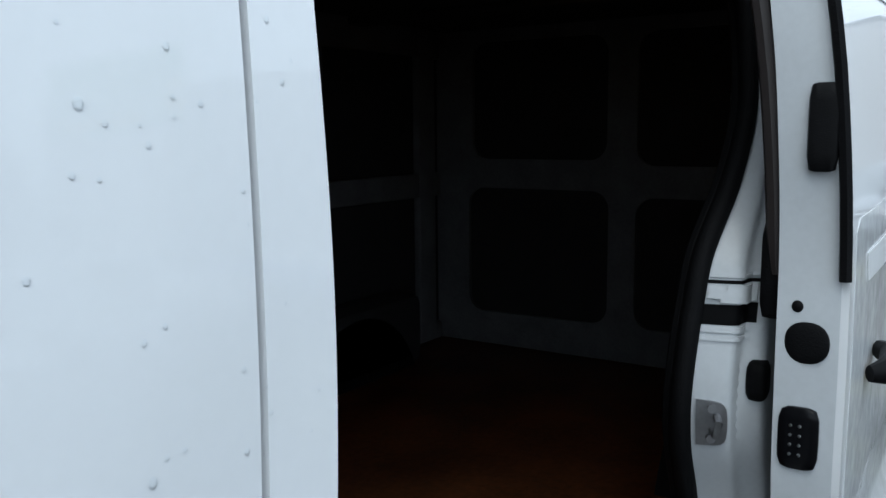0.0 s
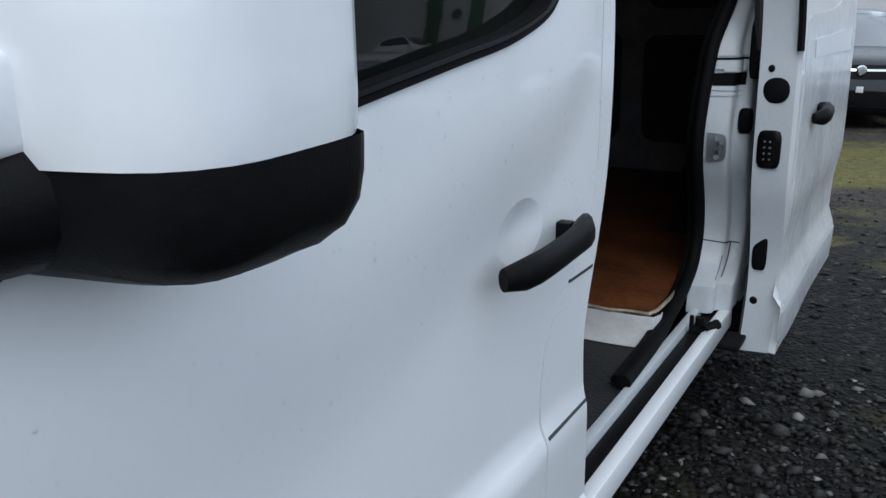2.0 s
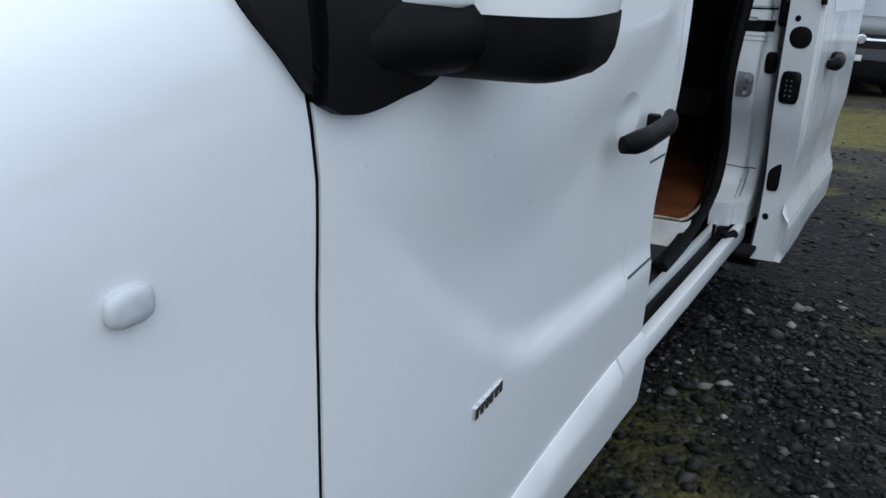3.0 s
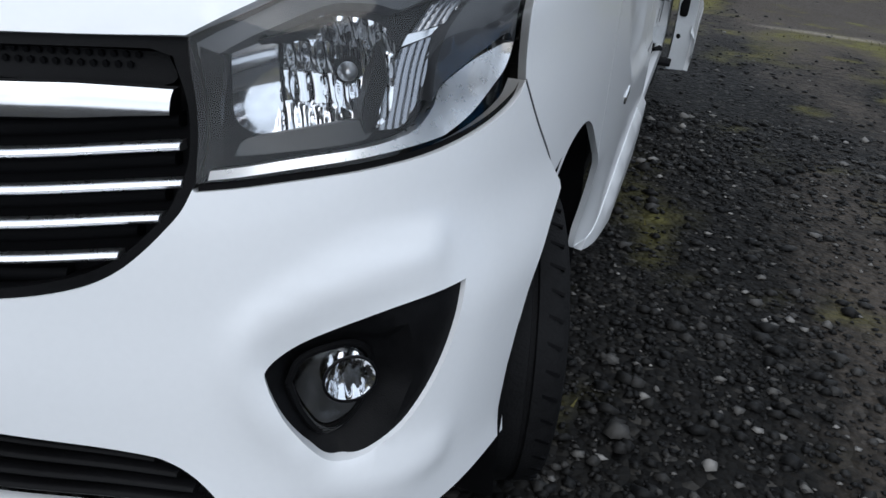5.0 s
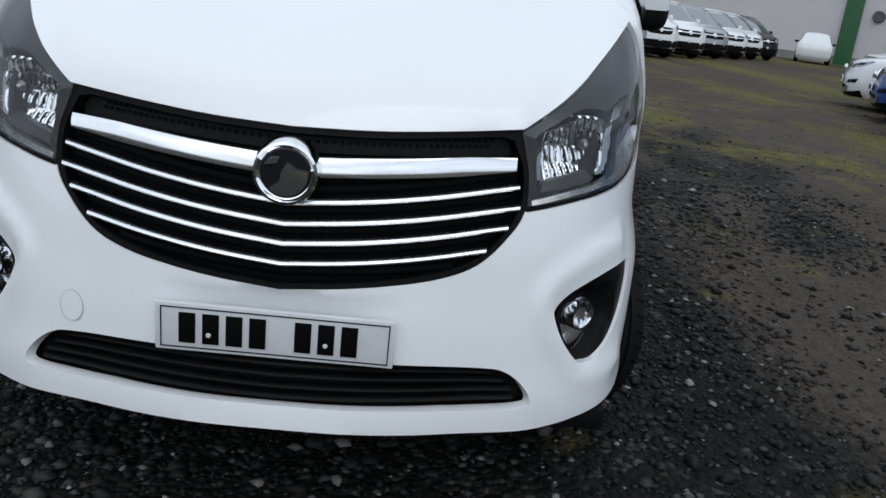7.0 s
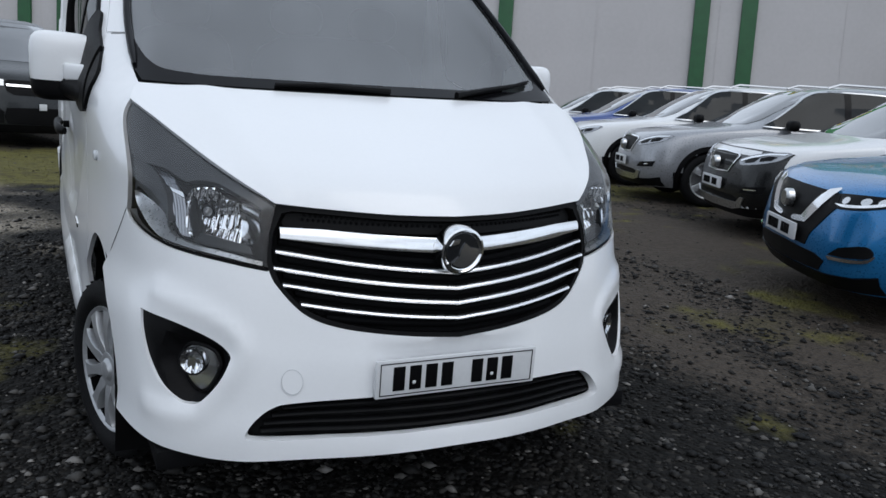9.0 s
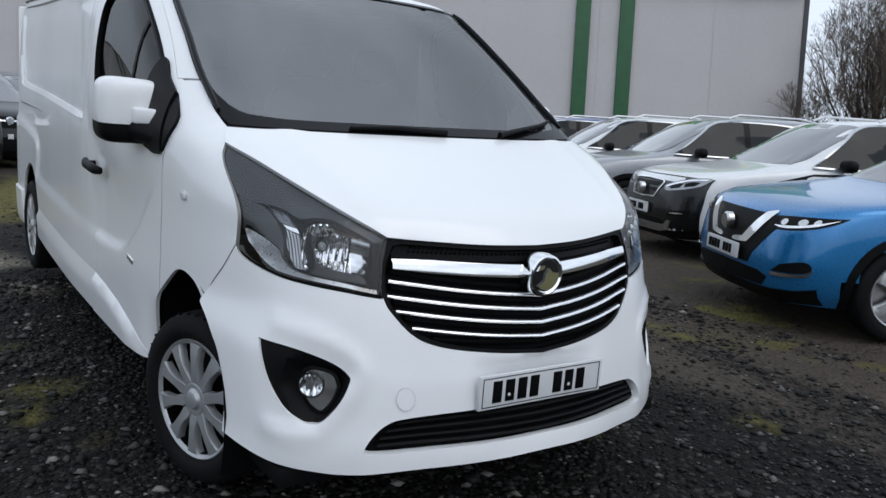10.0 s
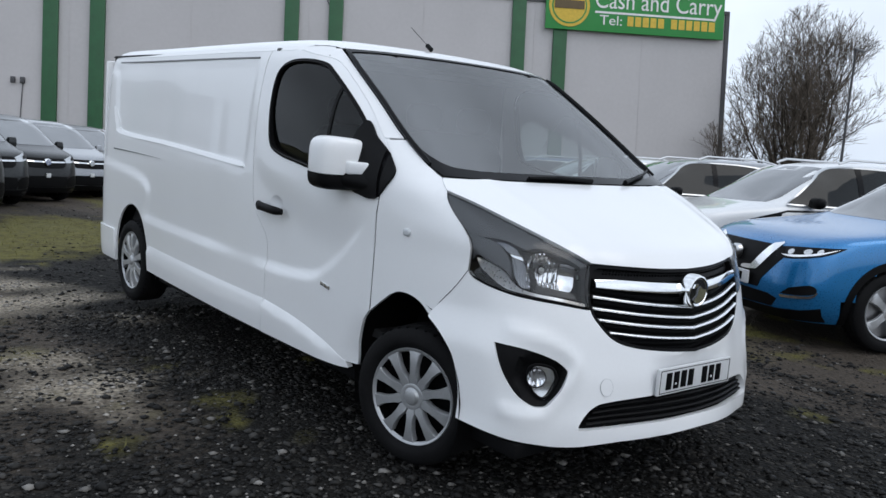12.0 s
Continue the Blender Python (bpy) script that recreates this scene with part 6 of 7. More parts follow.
CAR = Hull(
    half=([.18, .30, .45, .65, .85, .95, 1.02, 1.10, 1.25, 1.40, 1.50, 1.55, 1.58, 1.60], [.80, .87, .90, .905, .90, .885, .85, .80, .745, .68, .62, .53, .38, 0]),
    nose=([.18, .28, .45, .60, .72, .80, .86, .90, .94, .98, 1.02, 1.08, 1.2, 1.3, 1.4, 1.47, 1.52, 1.56, 1.585, 1.60],
          [-.78, -.85, -.87, -.85, -.82, -.77, -.68, -.50, -.22, .08, .32, .48, .68, .85, 1.03, 1.18, 1.36, 1.6, 1.85, 2.2]),
    low=([0, .01, .03, .07, .13, .22, .34, .50, .8, 1.3], [0, .22, .42, .62, .74, .815, .86, .885, .9, .905]),
    high=([0, .005, .02, .05, .10, .16, .25, .4, .7, 1.2], [0, .2, .42, .62, .75, .82, .865, .89, .90, .905]),
    zlow=.80, zhigh=1.02, along=([-1, 1, 3.5], [1, 1, .97]), rear=3.5,
    back=([.18, .4, .7, .95, 1.1, 1.3, 1.45, 1.55, 1.60], [3.38, 3.50, 3.52, 3.46, 3.36, 3.16, 2.98, 2.84, 2.7]))
BUS = Hull(
    half=([.18, .30, .5, .8, 1.05, 1.2, 1.4, 1.6, 1.75, 1.83, 1.88, 1.905, 1.92], [.88, .93, .955, .96, .95, .93, .89, .85, .81, .75, .62, .42, 0]),
    nose=([.18, .28, .5, .7, .85, .95, 1.03, 1.08, 1.14, 1.2, 1.3, 1.4, 1.5, 1.6, 1.7, 1.78, 1.83, 1.87, 1.90, 1.92],
          [-.80, -.88, -.90, -.88, -.84, -.77, -.64, -.48, -.26, -.08, .11, .27, .43, .60, .78, .95, 1.1, 1.35, 1.7, 2.2]),
    low=([0, .01, .035, .09, .16, .25, .36, .5, .8, 1.3], [0, .18, .36, .56, .70, .80, .86, .90, .94, .955]),
    high=([0, .005, .02, .05, .10, .16, .25, .4, .8, 1.3], [0, .18, .38, .6, .76, .84, .89, .925, .95, .955]),
    zlow=.88, zhigh=1.2, along=([-1, 1, 4.5], [1, 1, .97]), rear=4.1)


def shell(name, hull, z0, z1, material, parent, arches, levels=34, label=""):
    """The painted skin, with its wheel arches cut."""
    zs = z0 + (z1 - z0) * np.linspace(0, 1, levels) ** .92
    rows = []
    for z in zs:
        z = min(z, z1 - .002)
        nose, tail = float(hull.nose(z)), float(hull.tail(z))
        tail = max(tail, nose + .05)
        mid = nose + min(.8, (tail - nose) * .45)
        pf = float(hull.width(mid, z)) + mid - nose
        ps = pf * np.linspace(0, 1, 15) ** 1.1
        a = hull.ahead(ps, np.full(15, z))
        ys = np.linspace(mid, tail, 30)[1:]
        b = np.stack([hull.width(ys, np.full(29, z)), ys, np.full(29, z)], 1)
        c = np.stack([np.linspace(b[-1, 0], 0, 5)[1:], tail + .03 * np.linspace(0, 1, 4), np.full(4, z)], 1)
        half_row = np.concatenate([a, b, c])
        rows.append(np.concatenate([half_row, (half_row * (-1, 1, 1))[::-1][1:-1]]))
    n = len(rows[0])
    v = np.concatenate(rows)
    faces = []
    for j in range(levels - 1):
        for i in range(n):
            q = (j * n + i, j * n + (i + 1) % n, (j + 1) * n + (i + 1) % n, (j + 1) * n + i)
            m = v[list(q)].mean(0)
            if abs(m[0]) > .55 and any(math.hypot(m[1] - yc, m[2] - .33) < r for yc, r in arches):
                continue
            faces.append(q)
    faces.append(tuple((levels - 1) * n + i for i in range(n)))
    return mesh_ob(name, v, faces, material, parent, label)


car_wheel = None


def first_vehicle(kind, colour="white"):
    """The first car or van of the yard, nose towards -y, from which the others are copied."""
    global car_wheel
    hull, base = (BUS, 3.05) if kind == "van" else (CAR, 2.65)
    v = empty("parked_van" if kind == "van" else "parked_car", "", "van" if kind == "van" else "car", "parked vans in the yard" if kind == "van" else "parked cars in the yard")
    front, pnt = hull.front(), paint(colour)
    ztop = 1.92 if kind == "van" else 1.60
    r = .385
    body = shell("body", hull, .20, ztop, pnt, v, ((0, r), (base, r)))
    for s in (1, -1):
        side = hull.side(s)
        for yc in (0, base):
            ring = [(yc + (r + .03) * math.cos(a), .33 + (r + .03) * math.sin(a)) for a in np.linspace(-.32, math.pi + .32, 26)]
            hole = [(yc + (r - .03) * math.cos(a), .33 + (r - .03) * math.sin(a)) for a in np.linspace(math.pi + .36, -.36, 26)]
            panel("arch_trim", ring + hole, (), side, pnt if kind == "van" else BLACK, v, "", off=.006, step=.09, thick=.05)
        panel("sill_trim", [(.42, .22), (base - .42, .22), (base - .42, .33), (.42, .35)], (), side, BLACK, v, "", off=.006, step=.15, thick=.01)
        if kind != "van":
            win = curve([(.62, 1.02), (.80, 1.12), (1.05, 1.30), (1.22, 1.42), (1.45, 1.475), (2.1, 1.48), (2.65, 1.44), (2.95, 1.30), (3.0, 1.15, 1), (2.7, 1.06), (1.8, 1.02), (.62, 1.02)], 3)[:-1]
            panel("side_window", win, (), side, CARGLASS, v, "dark side windows", off=.022, step=.12, thick=.006)
            panel("window_strip", [tuple(q) for q in curve([(.60, 1.005), (1.8, 1.003), (2.7, 1.043), (2.72, 1.06), (1.8, 1.02), (.61, 1.021)], 3)], (), side, DULLCHROME, v, "", off=.026, step=.12, thick=.012)
            panel("window_strip", [tuple(q) for q in curve([(.61, 1.02), (.80, 1.135), (1.04, 1.315), (1.21, 1.435), (1.45, 1.49), (2.1, 1.495), (2.65, 1.455), (2.65, 1.44), (2.1, 1.48), (1.45, 1.475), (1.22, 1.42), (1.05, 1.30), (.80, 1.12)], 3)], (), side, DULLCHROME, v, "", off=.025, step=.12, thick=.012)
            panel("window_pillar", [(1.62, 1.015), (1.70, 1.015), (1.72, 1.48), (1.64, 1.48)], (), side, GLOSSBLACK, v, "", off=.026, step=.15, thick=.010)
            part("door_mirror", rounded(s * .97, .92, 1.06, .10, .07, .065, 3, 8), pnt if colour != "white" else BLACK, v, "door mirror")
            if kind == "car":
                lamp = [(s * a, b) for a, b in curve([(.47, .775, 1), (.62, .792), (.85, .806), (1.05, .815), (1.17, .822, 1), (1.12, .785), (1.00, .745), (.80, .712), (.60, .695), (.50, .70, 1), (.47, .775, 1)], 3)[:-1]]
                panel("headlamp", lamp, (), front, LAMPDARK, v, "dark slim headlamp with bright strips", off=.005, step=.05, thick=.01)
                panel("lamp_strip", [(s * a, b) for a, b in curve([(.56, .722, 1), (.66, .712), (.80, .724), (.98, .754), (1.12, .806, 1), (1.0, .776), (.82, .742), (.66, .728), (.56, .722, 1)], 3)[:-1]], (), front, CHROME, v, "bright lower lamp strip", off=.010, step=.05, thick=.006)
                for c, w in ((.66, .035), (.84, .045), (.96, .03)):
                    panel("lamp_lens", [(s * (c + w * math.cos(a)), .752 + .075 * (c - .66) + .022 * math.sin(a)) for a in np.linspace(0, 2 * math.pi, 13)[:-1]], (), front, DULLCHROME, v, "small projector lens", off=.010, step=.05, thick=.006)
                panel("fog_recess", [tuple(q) for q in curve([(s * .66, .41), (s * .98, .43), (s * 1.06, .47), (s * .98, .51), (s * .76, .47)], 3)], (), front, BLACK, v, "", off=.005, step=.07, thick=.01)
                panel("fog_strip", [tuple(q) for q in curve([(s * .66, .405), (s * .98, .425), (s * 1.06, .46), (s * 1.06, .445), (s * .98, .405), (s * .68, .385)], 3)], (), front, CHROME, v, "chrome fog lamp strip", off=.014, step=.07, thick=.01)
            else:
                lamp = [(s * a, b) for a, b in curve([(.44, .735, 1), (.60, .790), (.82, .835), (1.02, .850), (1.10, .838, 1), (1.04, .775), (.90, .735), (.70, .705), (.50, .690), (.44, .735, 1)], 3)[:-1]]
                panel("headlamp", lamp, (), front, LAMPGREY, v, "clear angular headlamp", off=.005, step=.05, thick=.01)
                panel("lamp_strip", [(s * a, b) for a, b in ((.48, .735), (.62, .778), (.84, .822), (1.05, .838), (1.03, .822), (.84, .806), (.64, .762), (.50, .722))], (), front, CHROME, v, "bright lamp strip", off=.010, step=.05, thick=.006)
                panel("lamp_lens", [(s * a, b) for a, b in ((.58, .715), (.72, .735), (.76, .775), (.66, .765), (.57, .735))], (), front, LAMPDARK, v, "", off=.010, step=.05, thick=.006)
                panel("lamp_lens", [(s * a, b) for a, b in ((.80, .745), (.94, .765), (.98, .80), (.88, .80), (.79, .775))], (), front, LAMPDARK, v, "", off=.010, step=.05, thick=.006)
                panel("fog_recess", [(s * a, b) for a, b in ((.62, .43), (.98, .45), (1.02, .52), (.70, .49))], (), front, BLACK, v, "", off=.005, step=.07, thick=.01)
                panel("fog_strip", [(s * a, b) for a, b in ((.70, .462), (.90, .472), (.90, .484), (.70, .474))], (), front, CHROME, v, "bright fog lamp strip", off=.012, step=.07, thick=.008)
            part("roof_rail", tube(bmesh.new(), [(s * .60, 1.45, 1.545), (s * .60, 1.6, 1.60), (s * .60, 2.5, 1.60), (s * .58, 2.8, 1.55)], .016, 6), DULLCHROME, v, "roof rail")
            panel("door_line", [(1.66, .36), (1.668, .36), (1.688, 1.0), (1.68, 1.0)], (), side, INK, v, "", off=.003, step=.2, thick=.002)
        else:
            win = curve([(.22, 1.20), (.42, 1.40), (.62, 1.58), (.80, 1.68), (1.25, 1.70), (1.30, 1.40), (1.28, 1.18, 1), (.7, 1.14), (.22, 1.20)], 3)[:-1]
            panel("side_window", win, (), side, CARGLASS, v, "dark cab window", off=.006, step=.12, thick=.006)
            part("door_mirror", rounded(s * 1.06, .42, 1.22, .09, .07, .11, 4, 8), pnt, v, "door mirror")
            lamp = curve([(s * .52, .93), (s * .75, .985), (s * .98, 1.04), (s * 1.16, 1.06), (s * 1.12, .97), (s * .95, .89), (s * .72, .855), (s * .54, .85)], 3)
            panel("headlamp", lamp, (), front, DULLCHROME, v, "large clear headlamp", off=.006, step=.07, thick=.01)
            panel("lamp_bezel", [tuple(q) for q in curve([(s * .80, .90), (s * .98, .92), (s * 1.12, 1.0), (s * 1.1, 1.04), (s * .95, .99), (s * .80, .95)], 3)], (), front, LAMPDARK, v, "", off=.012, step=.07, thick=.01)
            panel("lower_grille", [tuple(q) for q in curve([(s * .56, .34), (s * .95, .36), (s * 1.08, .44), (s * .98, .56), (s * .70, .56), (s * .56, .50)], 3)], (), front, BLACK, v, "", off=.006, step=.08, thick=.01)
            panel("side_rub_strip", [(.45, .42), (base - .45, .42), (base - .45, .50), (.45, .50)], (), side, BLACK, v, "", off=.012, step=.3, thick=.014)
    if kind != "van":
        glass_line = mirrored([(0, 1.03), (.5, 1.03), (.72, 1.04), (.78, 1.10), (.76, 1.36), (.70, 1.47), (.4, 1.49), (0, 1.495)])
        panel("windscreen", glass_line, (), front, CARSCREEN, v, "grey windscreen", off=.005, step=.12, thick=.006)
        if kind == "car":
            panel("grille", mirrored([(0, .785), (.38, .785), (.56, .775), (.60, .70), (.50, .60), (.40, .50), (.36, .42), (0, .42)]), (), front, BLACK, v, "black grille", off=.005, step=.07, thick=.01)
            for s in (1, -1):
                panel("grille_chrome", [tuple(q) for q in curve([(s * .40, .79), (s * .52, .80), (s * .33, .585), (s * .26, .555), (s * .10, .548), (s * .10, .575), (s * .22, .590)], 3)], (), front, CHROME, v, "chrome grille strip", off=.012, step=.06, thick=.012)
        else:
            ring, hole = mirrored([(0, .80), (.36, .79), (.42, .765), (.30, .60), (0, .59)]), mirrored([(0, .787), (.35, .777), (.395, .758), (.285, .613), (0, .603)])
            panel("grille", ring, (), front, BLACK, v, "black trapezoid grille", off=.004, step=.07, thick=.01)
            panel("grille_chrome", ring, (hole,), front, CHROME, v, "chrome grille frame", off=.012, step=.06, thick=.012)
            panel("skid_plate", mirrored([(0, .33), (.58, .335), (.66, .39), (.72, .385), (.66, .29), (.5, .265), (0, .26)]), (), front, DULLCHROME, v, "silver skid plate", off=.016, step=.07, thick=.012)
        bm = lathe([(-.905, 0), (-.905, .05), (-.89, .062), (-.85, .062)], 20, "y")
        bmesh.ops.translate(bm, vec=(0, 0, .68), verts=bm.verts)
        part("badge", bm, DULLCHROME, v, "round badge")
        panel("lower_grille", mirrored([(0, .40), (.5, .39), (.62, .36), (.55, .29), (0, .28)]), (), front, BLACK, v, "", off=.005, step=.08, thick=.01)
        panel("chin_trim", mirrored([(0, .275), (.6, .28), (.9, .30), (1.1, .33), (1.1, .22), (.7, .21), (0, .21)]), (), front, BLACK, v, "", off=.010, step=.09, thick=.012)
        part("plate_panel", boxes((-.26, .26, -.905, -.885, .43, .54), bevel=.004), PLATE, v, "number plate")
        for x0 in (-.21, -.16, -.11, -.06, .04, .09, .14):
            part("character_bar", boxes((x0, x0 + .036, -.910, -.904, .452, .518)), INK, v, "blanked character")
    else:
        glass_line = mirrored([(0, 1.20), (.6, 1.205), (.86, 1.23), (.90, 1.35), (.86, 1.62), (.78, 1.76), (.4, 1.785), (0, 1.79)])
        panel("windscreen", glass_line, (), front, CARSCREEN, v, "grey windscreen", off=.005, step=.14, thick=.006)
        panel("grille", mirrored([(0, .93), (.45, .935), (.54, .90), (.50, .78), (.40, .73), (0, .72)]), (), front, BLACK, v, "black grille", off=.006, step=.08, thick=.01)
        panel("grille_bar", mirrored([(0, .865), (.50, .875), (.50, .845), (0, .835)]), (), front, CHROME, v, "chrome grille bar", off=.014, step=.08, thick=.01)
        panel("lower_grille", mirrored([(0, .56), (.52, .55), (.56, .42), (.50, .33), (0, .32)]), (), front, BLACK, v, "", off=.006, step=.09, thick=.01)
        bm = lathe([(-.905, 0), (-.905, .06), (-.89, .075), (-.84, .075)], 20, "y")
        bmesh.ops.translate(bm, vec=(0, 0, .855), verts=bm.verts)
        part("badge", bm, CHROME, v, "round chrome badge")
        part("plate_blank", boxes((-.05, .05, -.925, -.90, .53, .62), bevel=.004), PLATE, v, "small pale sticker")
        panel("chin_trim", mirrored([(0, .32), (.6, .32), (1.0, .35), (1.0, .22), (.7, .21), (0, .21)]), (), front, BLACK, v, "", off=.012, step=.09, thick=.012)
    part("undertray", boxes((-.68, .68, -.45, base + .6, .20, .62), bevel=.05), RUBBER, v)
    if car_wheel is None:
        car_wheel = make_wheel("road_wheel", .33, .21, .225, 5, SILVERTRIM)
    for i, (sx, yc) in enumerate(((-.80, 0), (-.80, base), (.80, 0), (.80, base))):
        m = pose(sx, yc, .33, 0, 0, 0 if sx < 0 else 180)
        w = copy_thing(car_wheel, m)
        w.parent = v
    return v


LAMPGREY = mat("car_lamp_grey", (.33, .34, .36), .15, .6, vary=.2, scale=12)
FIRST = {kind: first_vehicle(kind) for kind in ("car", "hatch", "van")}
RECOLOURED = {}


def vehicle(kind, colour, x, y, facing, label, category):
    """A parked car or van whose nose badge stands over (x, y)."""
    u = Vector((*facing, 0)).normalized()
    v = copy_thing(FIRST[kind], slope_pose(x - u.x * .87, y - u.y * .87, math.degrees(math.atan2(u.x, -u.y))))
    for o in v.children_recursive:
        if colour != "white" and o.type == "MESH" and o.data.materials[0] == paint("white"):
            key = (o.data.name, colour)
            if key not in RECOLOURED:
                RECOLOURED[key] = o.data.copy()
                RECOLOURED[key].materials[0] = paint(colour)
            o.data = RECOLOURED[key]
    return tagged(v, label, category)


ROW = (-.88, .47)
vehicle("car", "blue", 3.57, 1.18, ROW, "bright blue family car with chrome grille", "car")
# white body colour stands in for sky reflected on a dark bonnet and roof
sky_white = vehicle("hatch", "white", 5.20, 3.55, (-.9, .42), "dark family car with reflected sky painted white on bonnet and roof", "car")
panel("front_panel", mirrored(curve([(0, .845), (.45, .848), (.80, .845), (1.12, .84, 1), (1.15, .60), (1.12, .26, 1), (.6, .235), (0, .23)], 3)), (), CAR.front(), paint("black"), sky_white, "black front panel", off=.0035, step=.07, thick=.004)
for s in (1, -1):
    panel("door_skin", [(.10, .84), (.60, .96), (2.2, 1.0), (2.2, .34), (.45, .34), (.42, .60), (.25, .74)], (), CAR.side(s), paint("black"), sky_white, "black door skin", off=.0035, step=.12, thick=.004)
vehicle("hatch", "silver", 5.95, 6.0, (-.9, .42), "silver-grey family car with roof rails", "car")
vehicle("hatch", "white", 6.6, 8.3, (-.9, .42), "white hatchback parked in the row", "car")
vehicle("hatch", "navy", 7.3, 10.7, (-.9, .42), "deep blue hatchback parked in the row", "car")
vehicle("hatch", "white", 8.0, 13.1, (-.9, .42), "white family car parked further back", "car")
vehicle("hatch", "dark", 9.9, 15.3, (-.9, .42), "dark grey family car parked further back", "car")
vehicle("hatch", "red", 11.2, 17.6, (-.9, .42), "orange-red car at the row's end", "car")
vehicle("car", "white", 20.6, 36.5, (-.95, -.1), "small white car near the warehouse", "car")
vehicle("car", "white", 22.3, 46.3, (.40, .91), "white car seen from behind by the warehouse", "car")
VANS = (.30, -.95)
for colour, x, y, text in (("dark", -.9, 10.5, "dark grey panel van facing the yard"), ("dark", .30, 14.2, "dark grey panel van with a chrome grille bar"), ("black", 1.75, 16.3, "black panel van with clear headlamps"),
                           ("silver", 3.25, 18.3, "silver panel van behind two dark ones"), ("dark", 4.6, 19.9, "dark panel van in the row"), ("silver", 5.75, 21.4, "silver-grey panel van in the row"), ("white", 7.3, 23.6, "white panel van in the row"), ("white", 9.0, 26.2, "white panel van further along"),
                           ("silver", 10.7, 28.8, "silver panel van further along"), ("white", 12.4, 31.4, "white panel van near the end"), ("white", 14.0, 33.9, "white panel van near the warehouse"),
                           ("black", 15.7, 36.4, "black van at the row's end")):
    vehicle("van", colour, x, y, VANS, text, "van")
for root in (car_wheel, *FIRST.values()):
    for o in (*root.children_recursive, root):
        bpy.data.objects.remove(o)


# ---- loose stones and grass ----
STONE = bpy.data.materials.new("loose_stone")
STONE.use_nodes = True
sn, sl = STONE.node_tree.nodes, STONE.node_tree.links
geo, ramp = sn.new("ShaderNodeNewGeometry"), sn.new("ShaderNodeValToRGB")
ramp.color_ramp.elements[0].color, ramp.color_ramp.elements[1].color = (.006, .006, .006, 1), (.30, .285, .265, 1)
for at_pos, c in ((.40, .008), (.72, .021), (.93, .058), (.985, .17)):
    e = ramp.color_ramp.elements.new(at_pos)
    e.color = (c, c * .95, c * .88, 1)
sl.new(geo.outputs["Random Per Island"], ramp.inputs[0])
sl.new(ramp.outputs[0], sn["Principled BSDF"].inputs["Base Color"])
sn["Principled BSDF"].inputs["Roughness"].default_value = .6
sn["Principled BSDF"].inputs["Specular IOR Level"].default_value = .2
GRASS = mat("yard_grass", (.085, .086, .022), .8, vary=.4, scale=3, tint=(.18, .155, .045))


def mesh_fast(name, verts, tris, material):
    me = bpy.data.meshes.new(name)
    me.vertices.add(len(verts))
    me.vertices.foreach_set("co", np.asarray(verts, np.float32).ravel())
    me.loops.add(len(tris) * 3)
    me.loops.foreach_set("vertex_index", np.asarray(tris, np.int32).ravel())
    me.polygons.add(len(tris))
    me.polygons.foreach_set("loop_start", np.arange(0, len(tris) * 3, 3, dtype=np.int32))
    me.update(calc_edges=True)
    me.materials.append(material)
    return new(name, me)


rng = np.random.default_rng(5)


def scatter(count, x0, x1, y0, y1):
    x, y = rng.uniform(x0, x1, count), rng.uniform(y0, y1, count)
    return x, y


xs, ys, sizes = [], [], []
for count, area, lo, hi in ((64000, (-4.5, 3.4, -2.6, 3.5), .006, .018), (20000, (-4.5, 3.4, -2.6, 3.5), .010, .034), (26000, (-8, 8, -4, 9), .008, .026), (12000, (-9, 11, 3, 18), .010, .030)):
    x, y = scatter(count, *area)
    xs.append(x), ys.append(y), sizes.append(lo + (hi - lo) * rng.random(count) ** 3.0)
x, y, size = np.concatenate(xs), np.concatenate(ys), np.concatenate(sizes)
patchy = np.array([noise.noise((a * .9, b * .9, 2.2)) for a, b in zip(x, y)])
bare = np.array([moss(a, b) for a, b in zip(x, y)])
earthy = np.array([soil(a, b) for a, b in zip(x, y)])
keep = (patchy > rng.uniform(-1.0, .45, len(x))) & (bare < rng.uniform(.1, 1.1, len(x))) & (earthy * .93 < rng.uniform(0, 1, len(x)))
x, y, size = x[keep], y[keep], size[keep]
z = fall(x, y) + rough(x, y)
octa = np.array([(1, 0, 0), (.35, .95, .1), (-.9, .45, -.05), (-.8, -.55, .1), (.3, -1, 0), (.1, .05, .75), (0, 0, -.6)])
otri = np.array([(0, 1, 5), (1, 2, 5), (2, 3, 5), (3, 4, 5), (4, 0, 5), (1, 0, 6), (2, 1, 6), (3, 2, 6), (4, 3, 6), (0, 4, 6)])
n = len(x)
jit = octa[None] * rng.uniform(.60, 1.35, (n, 7, 3)) * rng.uniform(.75, 1.2, (n, 1, 3))
turn = rng.uniform(0, 2 * math.pi, n)
c, s = np.cos(turn)[:, None], np.sin(turn)[:, None]
v = np.stack([jit[..., 0] * c - jit[..., 1] * s, jit[..., 0] * s + jit[..., 1] * c, jit[..., 2] * rng.uniform(.45, .85, (n, 1))], -1) * size[:, None, None]
v += np.stack([x, y, z + size * .2], -1)[:, None]
PALE = mat("pale_grit", (.17, .157, .137), .8, vary=.5, scale=30, spec=.15, tint=(.42, .39, .35))
stones = mesh_fast("loose_stones", v.reshape(-1, 3), (otri[None] + 7 * np.arange(n)[:, None, None]).reshape(-1, 3), STONE)
tagged(stones, "loose wet grey stones over the gravel yard", "gravel", kind="stuff")

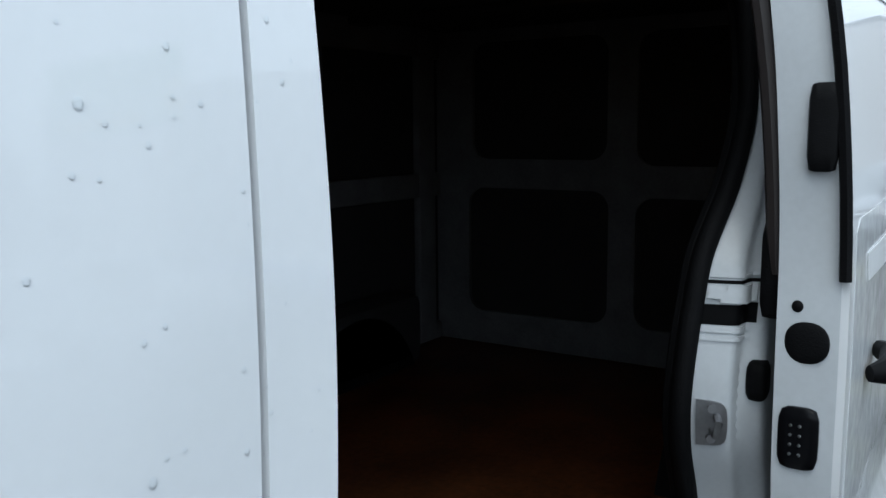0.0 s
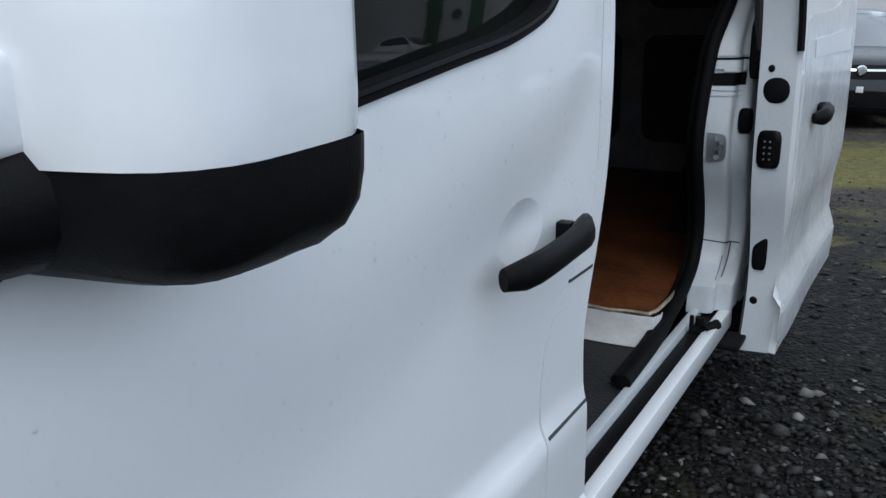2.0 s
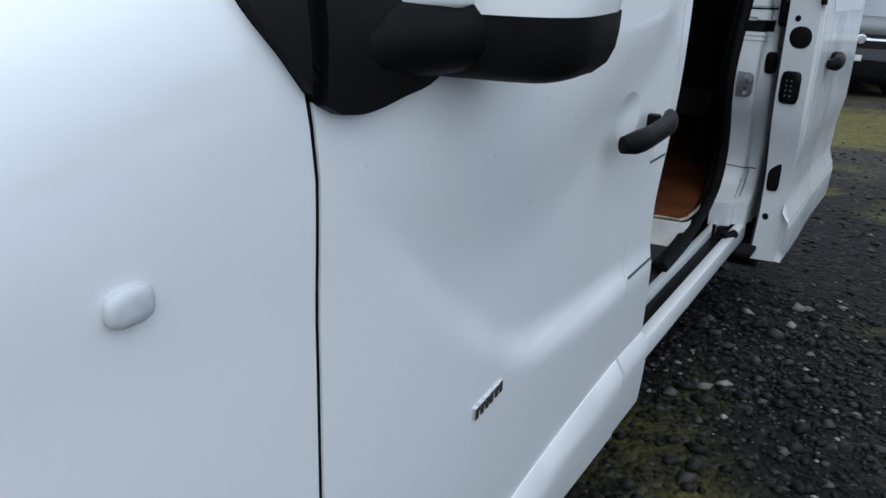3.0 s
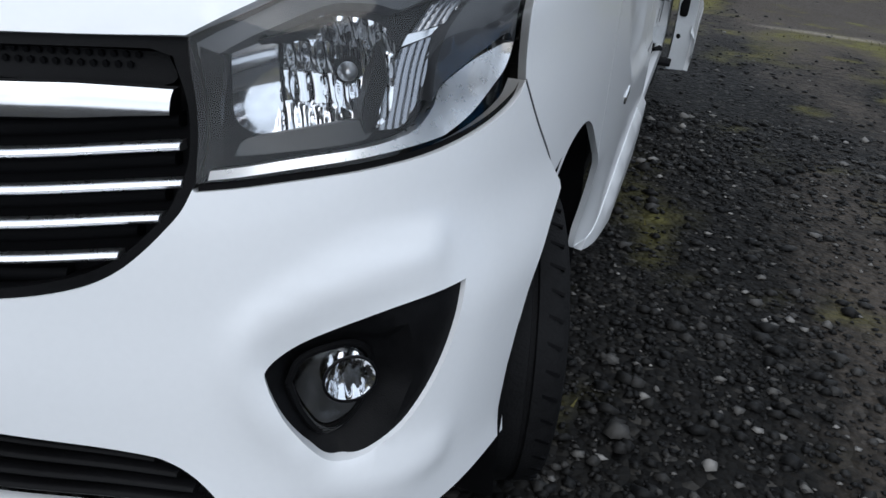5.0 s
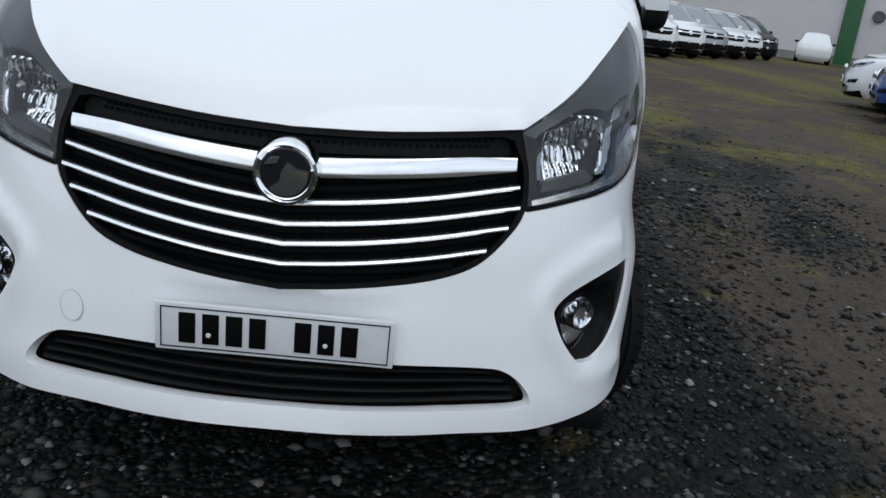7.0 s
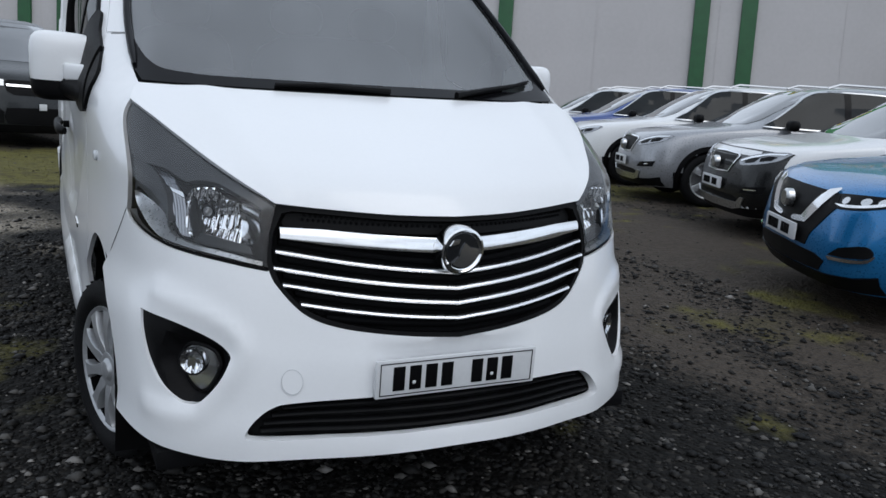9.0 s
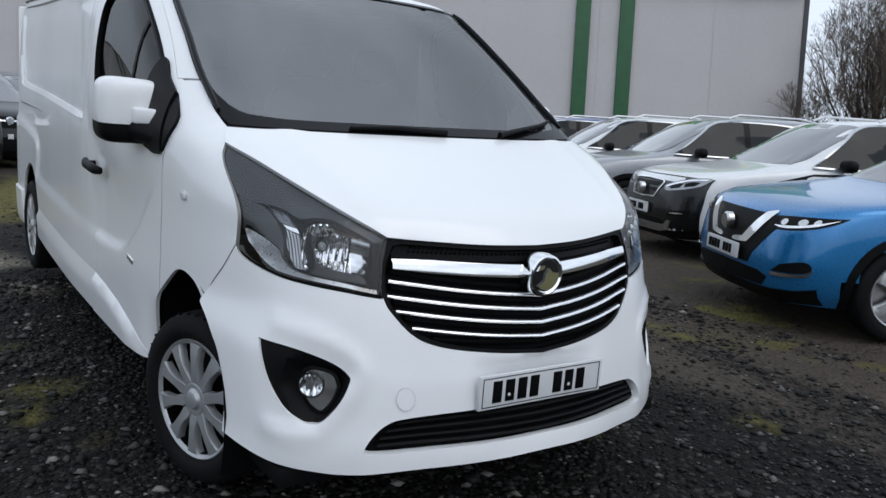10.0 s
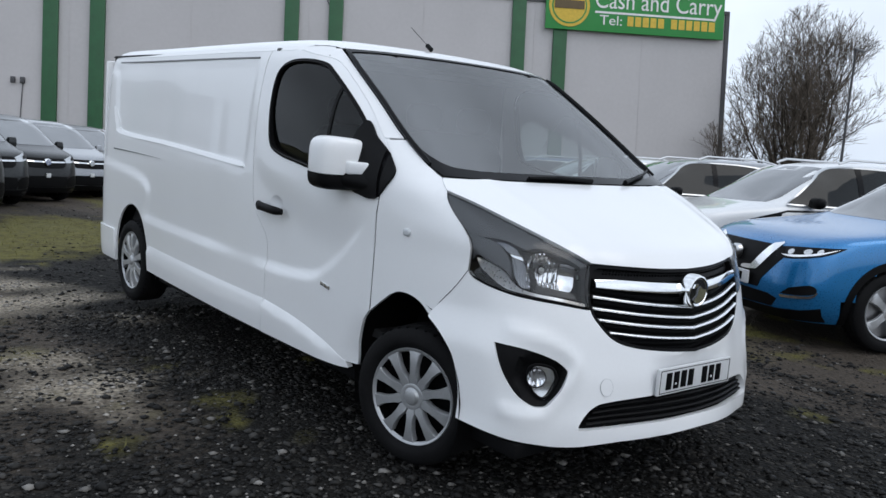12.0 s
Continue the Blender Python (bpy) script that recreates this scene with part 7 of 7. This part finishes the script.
x, y = scatter(60000, -10, 12, -3, 17)
x2, y2 = scatter(16000, -6, 5, -3, 6)
x, y = np.concatenate([x, x2]), np.concatenate([y, y2])
bare = np.array([moss(a, b) for a, b in zip(x, y)])
keep = bare > rng.uniform(.25, 1.2, len(x))
x, y = x[keep], y[keep]
n = len(x)
z = fall(x, y) + rough(x, y)
h = rng.uniform(.010, .038, n)
a = rng.uniform(0, 2 * math.pi, n)
w = rng.uniform(.002, .006, n)
lean = rng.uniform(-.8, .8, (n, 2)) * h[:, None]
v = np.stack([np.stack([x + w * np.cos(a), y + w * np.sin(a), z - .003], -1), np.stack([x - w * np.cos(a), y - w * np.sin(a), z - .003], -1), np.stack([x + lean[:, 0], y + lean[:, 1], z + h], -1)], 1)
grass = mesh_fast("short_grass", v.reshape(-1, 3), np.arange(3 * n).reshape(-1, 3), GRASS)
tagged(grass, "short olive grass and moss tufts in the gravel", "grass", kind="stuff")

# pale grit beside the van
x, y = scatter(26000, -4.6, -.95, -.2, 6.6)
keep = np.array([.85 * pale(q, w) + .16 * soil(q, w) for q, w in zip(x, y)]) > rng.uniform(.10, 1.7, len(x))
x, y = x[keep], y[keep]
n = len(x)
size = .006 + .017 * rng.random(n) ** 2
v = octa[None] * rng.uniform(.65, 1.3, (n, 7, 3)) * size[:, None, None] * np.array((1, 1, .6))
v += np.stack([x, y, fall(x, y) + rough(x, y) + size * .15], -1)[:, None]
grit = mesh_fast("pale_grit", v.reshape(-1, 3), (otri[None] + 7 * np.arange(n)[:, None, None]).reshape(-1, 3), PALE)
tagged(grit, "pale loose grit scattered over the yard beside the van", "gravel", kind="stuff")

# rain drops on the open side of the van
y, z = rng.uniform(.30, 1.53, 900), rng.uniform(.95, 1.60, 900)
q = np.stack([y, z], 1)
keep = ~inside(WINDOW, q) & (from_line(WINDOW, q) > .02) & ~inside(DISH, q) & ~((y < .62) & (z > 1.12)) & (z < 1.25 + .6 * np.maximum(0, y - .4))
y, z = y[keep][:260], z[keep][:260]
n = len(y)
r = np.where(rng.random(n) < .85, rng.uniform(.0009, .0019, n), rng.uniform(.002, .0032, n))
at = VAN.side(1)(y, z)
at[:, 0] += side_form(y, z)
ring = np.linspace(0, 2 * math.pi, 9)[:-1]
dome = np.array([(.0, math.cos(a), math.sin(a) * 1.2) for a in ring] + [(.36, .7 * math.cos(a), .8 * math.sin(a)) for a in ring] + [(.5, 0, 0)])
tris = np.array([t for k in range(8) for t in ((k, (k + 1) % 8, 8 + k), ((k + 1) % 8, 8 + (k + 1) % 8, 8 + k), (8 + k, 8 + (k + 1) % 8, 16))])
drops = mesh_fast("rain_drops", (at[:, None] + dome[None] * r[:, None, None]).reshape(-1, 3), (tris[None] + 17 * np.arange(n)[:, None, None]).reshape(-1, 3), glass("rain_water", (.97, .98, .985), gloss_ior=1.25))
drops.data.polygons.foreach_set("use_smooth", [True] * len(drops.data.polygons))
tagged(drops, "small clear rain drops on the white cab door", "water drops", kind="stuff")
